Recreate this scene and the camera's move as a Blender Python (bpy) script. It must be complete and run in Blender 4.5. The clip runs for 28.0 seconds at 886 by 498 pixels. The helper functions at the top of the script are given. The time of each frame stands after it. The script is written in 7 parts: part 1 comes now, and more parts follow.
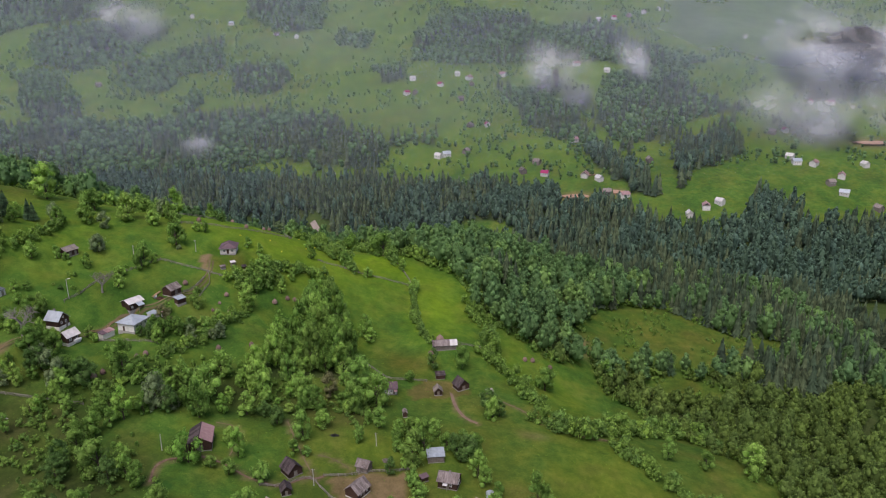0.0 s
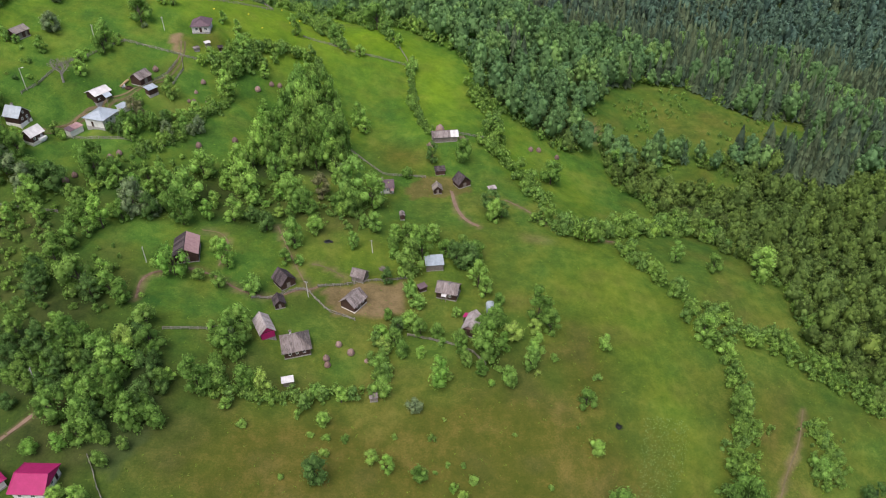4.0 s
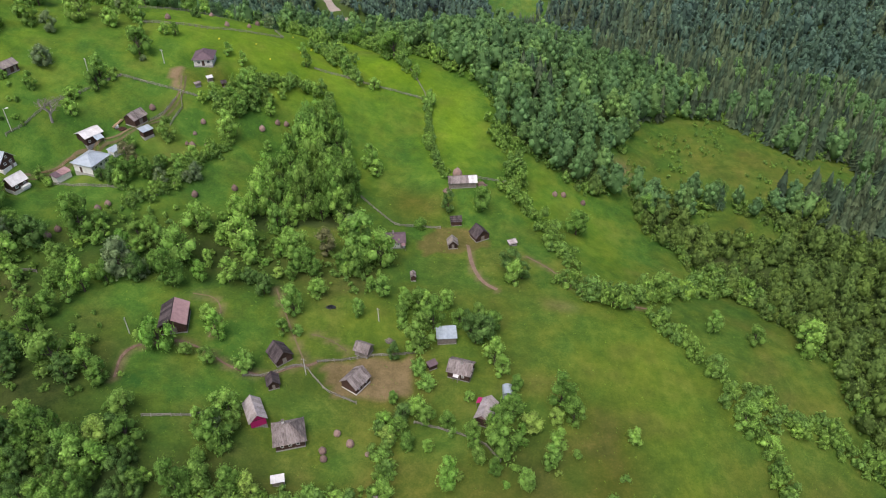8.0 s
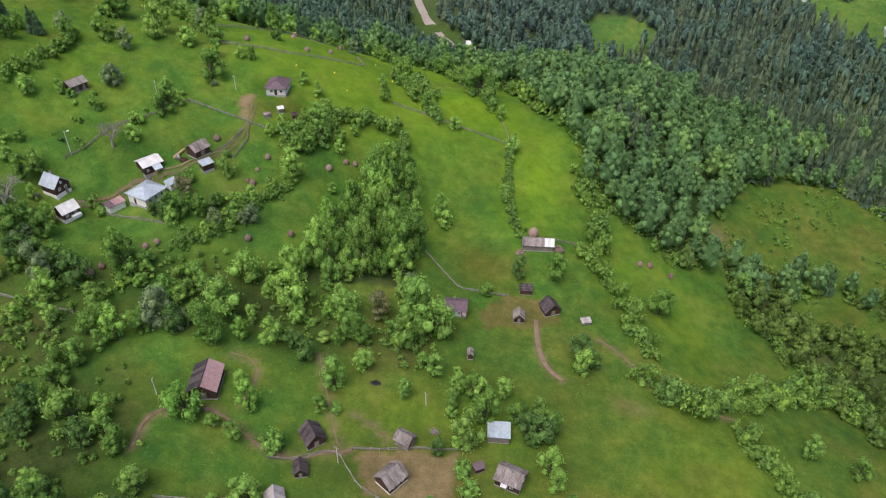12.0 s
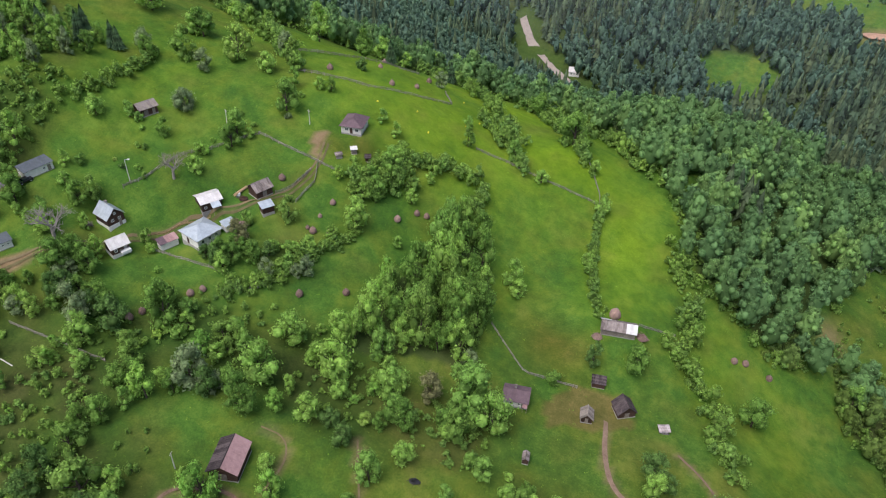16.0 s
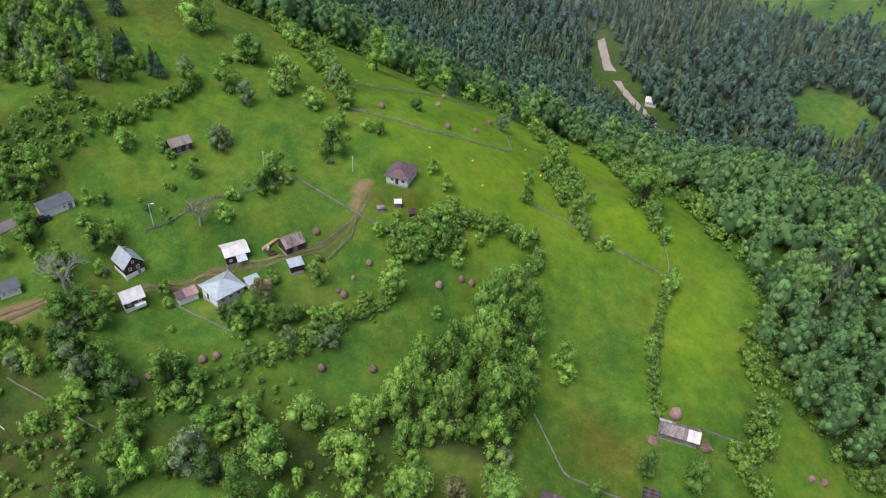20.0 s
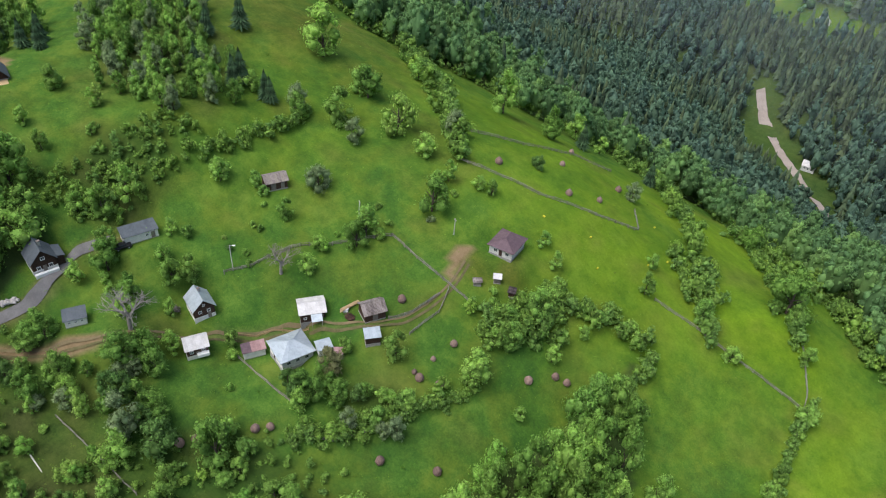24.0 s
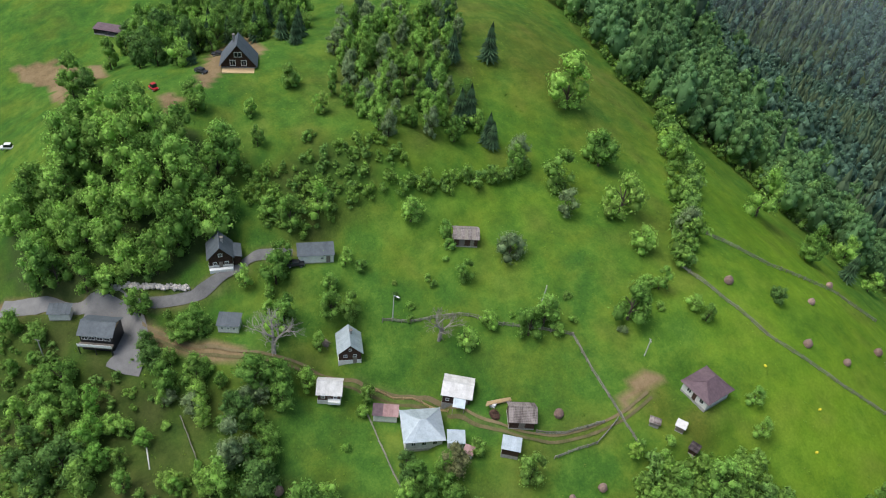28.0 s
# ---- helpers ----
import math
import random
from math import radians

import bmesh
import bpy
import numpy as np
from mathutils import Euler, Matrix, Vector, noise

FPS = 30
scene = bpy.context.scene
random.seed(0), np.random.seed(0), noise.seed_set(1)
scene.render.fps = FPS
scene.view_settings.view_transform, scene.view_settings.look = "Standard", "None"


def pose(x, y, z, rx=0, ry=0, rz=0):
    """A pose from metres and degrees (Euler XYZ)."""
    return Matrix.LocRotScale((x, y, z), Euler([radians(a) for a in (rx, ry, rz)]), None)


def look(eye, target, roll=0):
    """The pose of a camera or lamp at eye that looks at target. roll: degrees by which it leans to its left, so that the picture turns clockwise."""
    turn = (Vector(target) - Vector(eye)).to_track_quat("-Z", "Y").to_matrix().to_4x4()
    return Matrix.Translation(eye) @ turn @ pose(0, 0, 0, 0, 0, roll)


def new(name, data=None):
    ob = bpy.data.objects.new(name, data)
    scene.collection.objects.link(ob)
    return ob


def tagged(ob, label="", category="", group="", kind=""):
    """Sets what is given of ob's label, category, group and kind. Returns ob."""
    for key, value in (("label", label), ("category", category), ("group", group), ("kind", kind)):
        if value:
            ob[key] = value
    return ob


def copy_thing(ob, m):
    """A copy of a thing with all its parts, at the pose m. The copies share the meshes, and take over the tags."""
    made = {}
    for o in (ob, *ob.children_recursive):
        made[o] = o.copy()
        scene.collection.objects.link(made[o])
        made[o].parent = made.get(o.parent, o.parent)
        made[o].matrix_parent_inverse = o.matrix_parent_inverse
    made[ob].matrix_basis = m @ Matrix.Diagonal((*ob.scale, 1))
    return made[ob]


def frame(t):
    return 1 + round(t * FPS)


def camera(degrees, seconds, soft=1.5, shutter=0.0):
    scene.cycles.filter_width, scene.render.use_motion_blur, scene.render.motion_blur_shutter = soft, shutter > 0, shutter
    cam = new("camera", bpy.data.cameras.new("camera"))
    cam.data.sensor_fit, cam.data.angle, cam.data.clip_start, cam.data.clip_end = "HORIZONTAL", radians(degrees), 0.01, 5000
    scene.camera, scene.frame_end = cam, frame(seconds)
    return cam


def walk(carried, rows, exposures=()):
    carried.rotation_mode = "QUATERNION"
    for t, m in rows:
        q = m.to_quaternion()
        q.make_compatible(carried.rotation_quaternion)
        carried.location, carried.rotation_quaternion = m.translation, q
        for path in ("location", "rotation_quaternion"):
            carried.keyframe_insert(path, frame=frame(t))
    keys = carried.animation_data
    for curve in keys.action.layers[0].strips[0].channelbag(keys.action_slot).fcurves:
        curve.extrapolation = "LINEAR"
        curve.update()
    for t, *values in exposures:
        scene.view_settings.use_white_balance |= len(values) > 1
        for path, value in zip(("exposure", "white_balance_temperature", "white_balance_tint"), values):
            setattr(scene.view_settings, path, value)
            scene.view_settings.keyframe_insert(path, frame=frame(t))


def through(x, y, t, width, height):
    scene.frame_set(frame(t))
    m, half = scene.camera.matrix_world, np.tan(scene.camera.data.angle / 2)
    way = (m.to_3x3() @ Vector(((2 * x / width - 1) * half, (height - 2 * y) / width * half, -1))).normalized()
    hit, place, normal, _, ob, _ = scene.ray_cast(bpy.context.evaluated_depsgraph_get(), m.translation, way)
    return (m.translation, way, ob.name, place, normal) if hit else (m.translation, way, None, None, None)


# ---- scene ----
cam = camera(62.97, 28.0, soft=1.1)
PATH = [
    (0, (-4.35, -74.63, 119.11), (-0.72, 20.47, 88.41), -0.29),
    (0.5, (-3.92, -71.27, 119.52), (-0.50, 21.31, 81.90), -0.31),
    (1, (-3.57, -68.21, 120.00), (-0.31, 22.38, 77.76), -0.30),
    (1.5, (-3.29, -65.10, 120.49), (-0.23, 22.73, 72.78), -0.32),
    (2, (-2.97, -61.77, 121.06), (-0.12, 22.64, 67.51), -0.31),
    (2.5, (-2.81, -58.21, 121.71), (-0.13, 22.45, 62.66), -0.30),
    (3, (-2.61, -54.22, 122.51), (0.01, 25.35, 62.01), -0.31),
    (3.5, (-2.40, -50.34, 123.07), (0.21, 29.19, 62.50), -0.30),
    (5.5, (-1.64, -35.09, 125.07), (0.88, 44.34, 64.37), -0.27),
    (6, (-1.32, -31.10, 125.63), (1.14, 48.27, 64.85), -0.26),
    (6.5, (-1.09, -27.20, 126.11), (1.09, 52.18, 65.32), -0.26),
    (7, (-0.75, -23.29, 126.45), (0.85, 56.12, 65.69), -0.21),
    (7.5, (-0.34, -19.32, 126.87), (0.55, 60.11, 66.12), -0.14),
    (8, (0.00, -15.35, 127.36), (0.00, 64.06, 66.59), -0.07),
    (8.5, (0.37, -11.34, 127.94), (-0.77, 68.05, 67.16), 0.06),
    (9, (0.70, -7.33, 128.49), (-1.79, 72.04, 67.71), 0.21),
    (9.5, (0.94, -3.31, 128.87), (-2.84, 76.03, 68.11), 0.38),
    (10, (1.14, 0.76, 129.24), (-3.93, 80.02, 68.47), 0.53),
    (10.5, (1.36, 4.82, 129.67), (-5.05, 83.96, 68.88), 0.70),
    (11, (1.54, 8.84, 130.14), (-6.20, 87.84, 69.32), 0.87),
    (11.5, (1.64, 12.84, 130.52), (-7.46, 91.71, 69.71), 1.03),
    (12, (1.68, 16.78, 130.88), (-8.90, 95.47, 70.10), 1.22),
    (12.5, (1.37, 20.90, 131.26), (-10.59, 99.39, 70.46), 1.41),
    (14.5, (0.95, 37.13, 133.00), (-16.86, 114.43, 72.11), 2.06),
    (15, (0.54, 41.15, 133.24), (-18.66, 118.09, 72.32), 2.19),
    (15.5, (0.16, 45.07, 133.49), (-20.45, 121.64, 72.55), 2.34),
    (16, (-0.44, 49.05, 133.81), (-22.35, 125.22, 72.85), 2.48),
    (16.5, (-0.98, 53.01, 134.19), (-23.96, 128.83, 73.17), 2.63),
    (17, (-1.71, 56.87, 134.57), (-25.66, 132.33, 73.49), 2.77),
    (17.5, (-2.51, 60.86, 134.88), (-27.42, 135.96, 73.73), 2.90),
    (18, (-3.31, 64.94, 135.19), (-29.14, 139.67, 73.97), 3.00),
    (18.5, (-4.17, 68.98, 135.49), (-30.83, 143.37, 74.22), 3.07),
    (19, (-5.10, 72.76, 135.89), (-32.69, 146.78, 74.57), 3.17),
    (19.5, (-6.12, 76.43, 136.31), (-34.59, 150.06, 74.91), 3.30),
    (20, (-7.26, 80.30, 136.66), (-36.80, 153.43, 75.19), 3.43),
    (20.5, (-8.40, 84.20, 136.95), (-39.08, 156.81, 75.39), 3.57),
    (21, (-9.63, 88.01, 137.25), (-41.62, 160.00, 75.65), 3.70),
    (21.5, (-11.02, 91.79, 137.47), (-44.46, 163.06, 75.80), 3.85),
    (23.5, (-17.23, 106.82, 137.95), (-58.15, 173.93, 76.13), 4.76),
    (24, (-18.96, 110.39, 137.88), (-62.39, 175.82, 75.98), 5.04),
    (24.5, (-20.58, 114.05, 137.96), (-66.51, 177.64, 75.94), 5.30),
    (25, (-22.30, 117.67, 137.99), (-70.72, 179.27, 75.86), 5.56),
    (25.5, (-24.10, 121.19, 138.04), (-75.01, 180.62, 75.78), 5.80),
    (26, (-25.99, 124.75, 138.09), (-79.38, 181.84, 75.71), 6.03),
    (26.5, (-27.81, 128.32, 138.02), (-83.85, 182.62, 75.48), 6.29),
    (27, (-29.82, 131.80, 137.82), (-89.07, 182.37, 75.12), 6.64),
    (27.5, (-31.95, 135.27, 137.52), (-94.03, 182.11, 74.66), 6.97),
    (28, (-34.24, 138.38, 137.20), (-98.83, 181.52, 74.21), 7.28),
]
walk(cam, [(t, look(eye, target, roll)) for t, eye, target, roll in PATH], exposures=((0.0, 0.32, 6350, 22), (1.0, 0.52, 6350, 20), (3.0, 0.77, 6350, 17), (9.0, 0.77, 6300, 15), (20.0, 0.77, 6150, 14), (28.0, 0.77, 6150, 6)))

import collections

# ---- light ----
world = bpy.data.worlds.new("overcast_sky")
scene.world = world
world.use_nodes = True
sky = world.node_tree.nodes.new("ShaderNodeTexSky")
sky.sky_type, sky.sun_disc = "NISHITA", False
sky.sun_elevation, sky.sun_rotation = radians(64), radians(-155)
sky.air_density, sky.dust_density, sky.ozone_density = 1.2, 4.0, 1.0
background = world.node_tree.nodes["Background"]
background.inputs["Strength"].default_value = 0.1
world.node_tree.links.new(sky.outputs[0], background.inputs["Color"])
sun = new("sun", bpy.data.lights.new("sun", "SUN"))
sun.data.energy, sun.data.angle, sun.data.color = 1.5, radians(40), (1.0, 0.97, 0.92)
sun.matrix_world = look((-50, 72, 240), (0, 180, 0))


# ---- materials ----
def material(name, rough=0.85, spec=0.25):
    m = bpy.data.materials.new(name)
    m.use_nodes = True
    b = m.node_tree.nodes["Principled BSDF"]
    b.inputs["Roughness"].default_value = rough
    b.inputs["Specular IOR Level"].default_value = spec
    return m, m.node_tree.nodes, m.node_tree.links, b


def ramp(nodes, links, fac, stops):
    r = nodes.new("ShaderNodeValToRGB")
    while len(r.color_ramp.elements) < len(stops):
        r.color_ramp.elements.new(0.5)
    for e, (at, col) in zip(r.color_ramp.elements, stops):
        e.position, e.color = at, (*col, 1)
    links.new(fac, r.inputs[0])
    return r.outputs[0]


def noise_tex(nodes, links, scale, detail=4.0, rough=0.6, coords=None):
    if coords is None:
        coords = nodes.new("ShaderNodeTexCoord").outputs["Object"]
    n = nodes.new("ShaderNodeTexNoise")
    n.inputs["Scale"].default_value = scale
    n.inputs["Detail"].default_value = detail
    n.inputs["Roughness"].default_value = rough
    links.new(coords, n.inputs["Vector"])
    return n.outputs[0]


def mixed(nodes, links, fac, a, b, mode="MIX"):
    n = nodes.new("ShaderNodeMix")
    n.data_type, n.blend_type = "RGBA", mode
    for sock, val in ((n.inputs[0], fac), (n.inputs[6], a), (n.inputs[7], b)):
        if isinstance(val, (int, float)):
            sock.default_value = val
        elif isinstance(val, tuple):
            sock.default_value = (*val, 1)
        else:
            links.new(val, sock)
    return n.outputs[2]


def maths(nodes, links, op, a, b=0.0):
    n = nodes.new("ShaderNodeMath")
    n.operation = op
    for sock, val in ((n.inputs[0], a), (n.inputs[1], b)):
        if isinstance(val, (int, float)):
            sock.default_value = val
        else:
            links.new(val, sock)
    return n.outputs[0]


def bump(nodes, links, bsdf, height, strength, distance=0.05):
    n = nodes.new("ShaderNodeBump")
    n.inputs["Strength"].default_value, n.inputs["Distance"].default_value = strength, distance
    links.new(height, n.inputs["Height"])
    links.new(n.outputs[0], bsdf.inputs["Normal"])


def surface(name, dark, light, scale=1.5, rough=0.8, fine=14.0, spread=0.25, metal=0.0, spec=0.25, depth=0.02):
    """A weathered surface: two scales of noise between two colours, a little change from piece to piece, fine relief."""
    m, nodes, links, b = material(name, rough, spec)
    b.inputs["Metallic"].default_value = metal
    co = nodes.new("ShaderNodeNewGeometry").outputs["Position"]
    big = noise_tex(nodes, links, scale, 5, 0.65, co)
    small = noise_tex(nodes, links, fine, 3, 0.6, co)
    rnd = nodes.new("ShaderNodeObjectInfo").outputs["Random"]
    fac = maths(nodes, links, "ADD", maths(nodes, links, "MULTIPLY", big, 0.6), maths(nodes, links, "MULTIPLY", small, 0.4))
    fac = maths(nodes, links, "ADD", fac, maths(nodes, links, "MULTIPLY", maths(nodes, links, "SUBTRACT", rnd, 0.5), spread))
    col = ramp(nodes, links, fac, [(0.3, dark), (0.7, light)])
    links.new(col, b.inputs["Base Color"])
    bump(nodes, links, b, small, 0.5, depth)
    return m


def streaked(name, dark, light):
    """Old boards or shingles: weather streaks that run up and down the roof, rows of shingle ends, mossy and bleached patches."""
    m, nodes, links, b = material(name, 0.92, 0.15)
    own = nodes.new("ShaderNodeTexCoord").outputs["Object"]
    wide = nodes.new("ShaderNodeMapping")
    wide.inputs["Scale"].default_value = (4.5, 0.55, 0.55)
    links.new(own, wide.inputs["Vector"])
    streak = noise_tex(nodes, links, 1.0, 5, 0.7, wide.outputs[0])
    patch = noise_tex(nodes, links, 0.7, 4, 0.6, own)
    rows = nodes.new("ShaderNodeTexWave")
    rows.bands_direction = "Z"
    rows.inputs["Scale"].default_value, rows.inputs["Distortion"].default_value = 1.6, 2.0
    links.new(own, rows.inputs["Vector"])
    rnd = nodes.new("ShaderNodeObjectInfo").outputs["Random"]
    f = maths(nodes, links, "ADD", maths(nodes, links, "MULTIPLY", streak, 0.6), maths(nodes, links, "MULTIPLY", patch, 0.4))
    f = maths(nodes, links, "ADD", f, maths(nodes, links, "MULTIPLY", maths(nodes, links, "SUBTRACT", rows.outputs["Fac"], 0.5), 0.12))
    f = maths(nodes, links, "ADD", f, maths(nodes, links, "MULTIPLY", maths(nodes, links, "SUBTRACT", rnd, 0.5), 0.16))
    links.new(ramp(nodes, links, f, [(0.34, dark), (0.66, light)]), b.inputs["Base Color"])
    bump(nodes, links, b, maths(nodes, links, "ADD", rows.outputs["Fac"], streak), 0.6, 0.05)
    return m


def foliage(name, cols, stuff=False, through=0.34):
    """Leaves: light and dark green from plant to plant and from leaf to leaf, partly letting light through."""
    m, nodes, links, b = material(name, 0.7, 0.1)
    if stuff:
        at = nodes.new("ShaderNodeAttribute")
        at.attribute_name = "tone"
        tone = at.outputs["Fac"]
    else:
        tone = nodes.new("ShaderNodeObjectInfo").outputs["Random"]
    leaf = nodes.new("ShaderNodeNewGeometry").outputs["Random Per Island"]
    patch = noise_tex(nodes, links, 0.35, 3, 0.6, nodes.new("ShaderNodeNewGeometry").outputs["Position"])
    col = ramp(nodes, links, tone, [(i / (len(cols) - 1), c) for i, c in enumerate(cols)])
    k = maths(nodes, links, "ADD", maths(nodes, links, "MULTIPLY", leaf, 0.95), maths(nodes, links, "MULTIPLY", patch, 0.6))
    k = maths(nodes, links, "ADD", k, 0.2)
    col = mixed(nodes, links, 1.0, col, ramp(nodes, links, maths(nodes, links, "MULTIPLY", k, 0.5), [(0.0, (0, 0, 0)), (1.0, (2, 2, 2))]), "MULTIPLY")
    links.new(col, b.inputs["Base Color"])
    t = nodes.new("ShaderNodeBsdfTranslucent")
    links.new(col, t.inputs["Color"])
    mix = nodes.new("ShaderNodeMixShader")
    mix.inputs[0].default_value = through
    links.new(b.outputs[0], mix.inputs[1])
    links.new(t.outputs[0], mix.inputs[2])
    links.new(mix.outputs[0], nodes["Material Output"].inputs["Surface"])
    return m


LEAFY = [(0.095, 0.181, 0.066), (0.144, 0.260, 0.085), (0.122, 0.230, 0.089), (0.179, 0.312, 0.095), (0.235, 0.385, 0.106)]
leaf_mats = {"bright": foliage("bright_maple_leaves", [(0.198, 0.390, 0.068), (0.259, 0.456, 0.080), (0.329, 0.456, 0.099)]),
             "fresh": foliage("fruit_tree_leaves", [(0.204, 0.368, 0.076), (0.265, 0.439, 0.086), (0.312, 0.499, 0.097)]),
             "mid": foliage("ash_leaves", [(0.139, 0.259, 0.050), (0.167, 0.299, 0.056), (0.205, 0.333, 0.068)]),
             "dark": foliage("alder_leaves", [(0.100, 0.190, 0.048), (0.117, 0.212, 0.053), (0.139, 0.242, 0.061)]),
             "grey": foliage("willow_leaves", [(0.205, 0.279, 0.121), (0.233, 0.307, 0.14), (0.186, 0.26, 0.121)]),
             "russet": foliage("russet_leaves", [(0.19, 0.2, 0.085), (0.22, 0.215, 0.1)])}
wood_leaf_mat = foliage("woodland_leaves", LEAFY, stuff=True)
shrub_mat = foliage("shrub_leaves", [(0.125, 0.232, 0.049), (0.208, 0.339, 0.061), (0.166, 0.289, 0.070), (0.291, 0.452, 0.073)], stuff=True)
young_leaf_mat = foliage("young_wood_leaves", [(0.088, 0.139, 0.033), (0.139, 0.212, 0.044), (0.117, 0.184, 0.046), (0.205, 0.284, 0.054)], stuff=True, through=0.28)
needle_mat = foliage("conifer_needles", [(0.044, 0.072, 0.044), (0.059, 0.094, 0.052), (0.091, 0.122, 0.060), (0.071, 0.111, 0.056)], stuff=True, through=0.12)
# far gorge leaves: extra blue painted into the green for the haze of distance
hazy_gorge_leaf_mat = foliage("haze_blued_gorge_leaves", [(0.082, 0.141, 0.098), (0.110, 0.184, 0.112), (0.098, 0.169, 0.121), (0.143, 0.217, 0.128)], stuff=True)
single_needle_mat = foliage("spruce_needles", [(0.060, 0.109, 0.053), (0.075, 0.132, 0.059)], through=0.12)
weed_mat = foliage("meadow_herbs", [(0.11, 0.19, 0.02), (0.16, 0.26, 0.028), (0.1, 0.17, 0.022), (0.19, 0.23, 0.05)], stuff=True)
nettle_mat = foliage("nettle_leaves", [(0.2, 0.3, 0.1), (0.28, 0.38, 0.17)], stuff=True)
bark_mat = surface("bark", (0.03, 0.022, 0.016), (0.1, 0.08, 0.06), 3, 0.95)
pole_mat = surface("bleached_pole", (0.38, 0.36, 0.33), (0.62, 0.6, 0.57), 2, 0.9)
dead_wood_mat = surface("bleached_dead_wood", (0.16, 0.14, 0.12), (0.34, 0.31, 0.28), 2, 0.9)
shingle_mat = streaked("weathered_grey_shingle", (0.085, 0.068, 0.06), (0.33, 0.28, 0.26))
pale_shingle_mat = streaked("bleached_shingle", (0.2, 0.165, 0.155), (0.5, 0.44, 0.42))
dark_shingle_mat = streaked("dark_old_shingle", (0.02, 0.016, 0.016), (0.12, 0.095, 0.095))
log_mat = surface("dark_brown_logs", (0.025, 0.014, 0.01), (0.09, 0.05, 0.035), 2.2, 0.85)
plank_mat = surface("grey_planks", (0.12, 0.1, 0.085), (0.3, 0.26, 0.22), 2, 0.9)
fresh_wood_mat = surface("pale_new_wood", (0.3, 0.2, 0.1), (0.55, 0.4, 0.22), 3, 0.8)
white_wall_mat = surface("whitewashed_wall", (0.5, 0.48, 0.44), (0.82, 0.8, 0.76), 1.2, 0.8)
stone_mat = surface("foundation_stone", (0.18, 0.17, 0.155), (0.42, 0.4, 0.37), 2.5, 0.9)
pale_stone_mat = surface("pale_field_stone", (0.3, 0.27, 0.25), (0.6, 0.55, 0.52), 2.5, 0.9)
metal_roof_mat = surface("galvanised_sheet", (0.3, 0.34, 0.37), (0.52, 0.57, 0.6), 0.8, 0.5, 4, 0.12, 0.3)
white_roof_mat = surface("pale_sheet_roof", (0.42, 0.4, 0.38), (0.72, 0.69, 0.67), 0.8, 0.6, 5, 0.12)
slate_roof_mat = surface("dark_grey_sheet_roof", (0.06, 0.07, 0.08), (0.12, 0.135, 0.15), 0.9, 0.6, 6, 0.1)
brown_roof_mat = surface("brown_tile_roof", (0.085, 0.055, 0.065), (0.17, 0.115, 0.13), 1.0, 0.75, 7, 0.12)
rust_roof_mat = surface("rusty_pink_sheet", (0.24, 0.14, 0.135), (0.42, 0.27, 0.265), 1.0, 0.8, 6)
magenta_mat = surface("crimson_sheet_roof", (0.26, 0.01, 0.075), (0.4, 0.022, 0.125), 0.7, 0.5, 5, 0.08)
glass_mat, _n, _l, _b = material("window_glass", 0.12, 0.5)
_b.inputs["Base Color"].default_value = (0.02, 0.025, 0.03, 1)
white_paint_mat = surface("white_paint", (0.62, 0.61, 0.58), (0.82, 0.81, 0.79), 3, 0.6)
hay_mat = surface("old_hay", (0.14, 0.09, 0.075), (0.33, 0.225, 0.185), 2.5, 0.95, 20, 0.3, depth=0.08)
earth_mat = surface("bare_earth", (0.11, 0.07, 0.045), (0.26, 0.18, 0.125), 0.5, 0.95, 4, depth=0.06)
track_mat = surface("trodden_track", (0.085, 0.085, 0.03), (0.2, 0.15, 0.085), 0.35, 0.95, 3, depth=0.05)
pale_track_mat = surface("pale_dirt_road", (0.24, 0.2, 0.17), (0.4, 0.34, 0.3), 0.2, 0.95, 2, depth=0.05)
asphalt_mat = surface("grey_gravel_road", (0.11, 0.105, 0.105), (0.22, 0.21, 0.205), 0.4, 0.9, 8, depth=0.03)
fence_mat = surface("grey_fence_wood", (0.13, 0.115, 0.095), (0.33, 0.3, 0.26), 2, 0.9, 12, 0.3)
black_mat = surface("black_paint", (0.012, 0.012, 0.013), (0.03, 0.03, 0.032), 2, 0.4)
red_mat = surface("red_paint", (0.35, 0.01, 0.015), (0.45, 0.02, 0.03), 2, 0.45)
yellow_mat = surface("yellow_plastic", (0.6, 0.5, 0.03), (0.8, 0.68, 0.05), 3, 0.5)
brick_pink_mat = surface("orange_earth_site", (0.3, 0.17, 0.11), (0.5, 0.32, 0.22), 0.2, 0.9, 2)


# ---- helpers for shapes ----
def mesh_from(name, verts, tris, mat, tone=None, smooth=False):
    """A mesh from arrays of corners and triangles."""
    me = bpy.data.meshes.new(name)
    verts, tris = np.asarray(verts, np.float32), np.asarray(tris, np.int32)
    me.vertices.add(len(verts))
    me.vertices.foreach_set("co", verts.ravel())
    me.loops.add(tris.size)
    me.loops.foreach_set("vertex_index", tris.ravel())
    me.polygons.add(len(tris))
    me.polygons.foreach_set("loop_start", np.arange(0, tris.size, tris.shape[1], dtype=np.int32))
    me.polygons.foreach_set("use_smooth", np.full(len(tris), smooth))
    me.materials.append(mat)
    if tone is not None:
        me.attributes.new("tone", "FLOAT", "POINT").data.foreach_set("value", np.asarray(tone, np.float32))
    me.update(calc_edges=True)
    return me


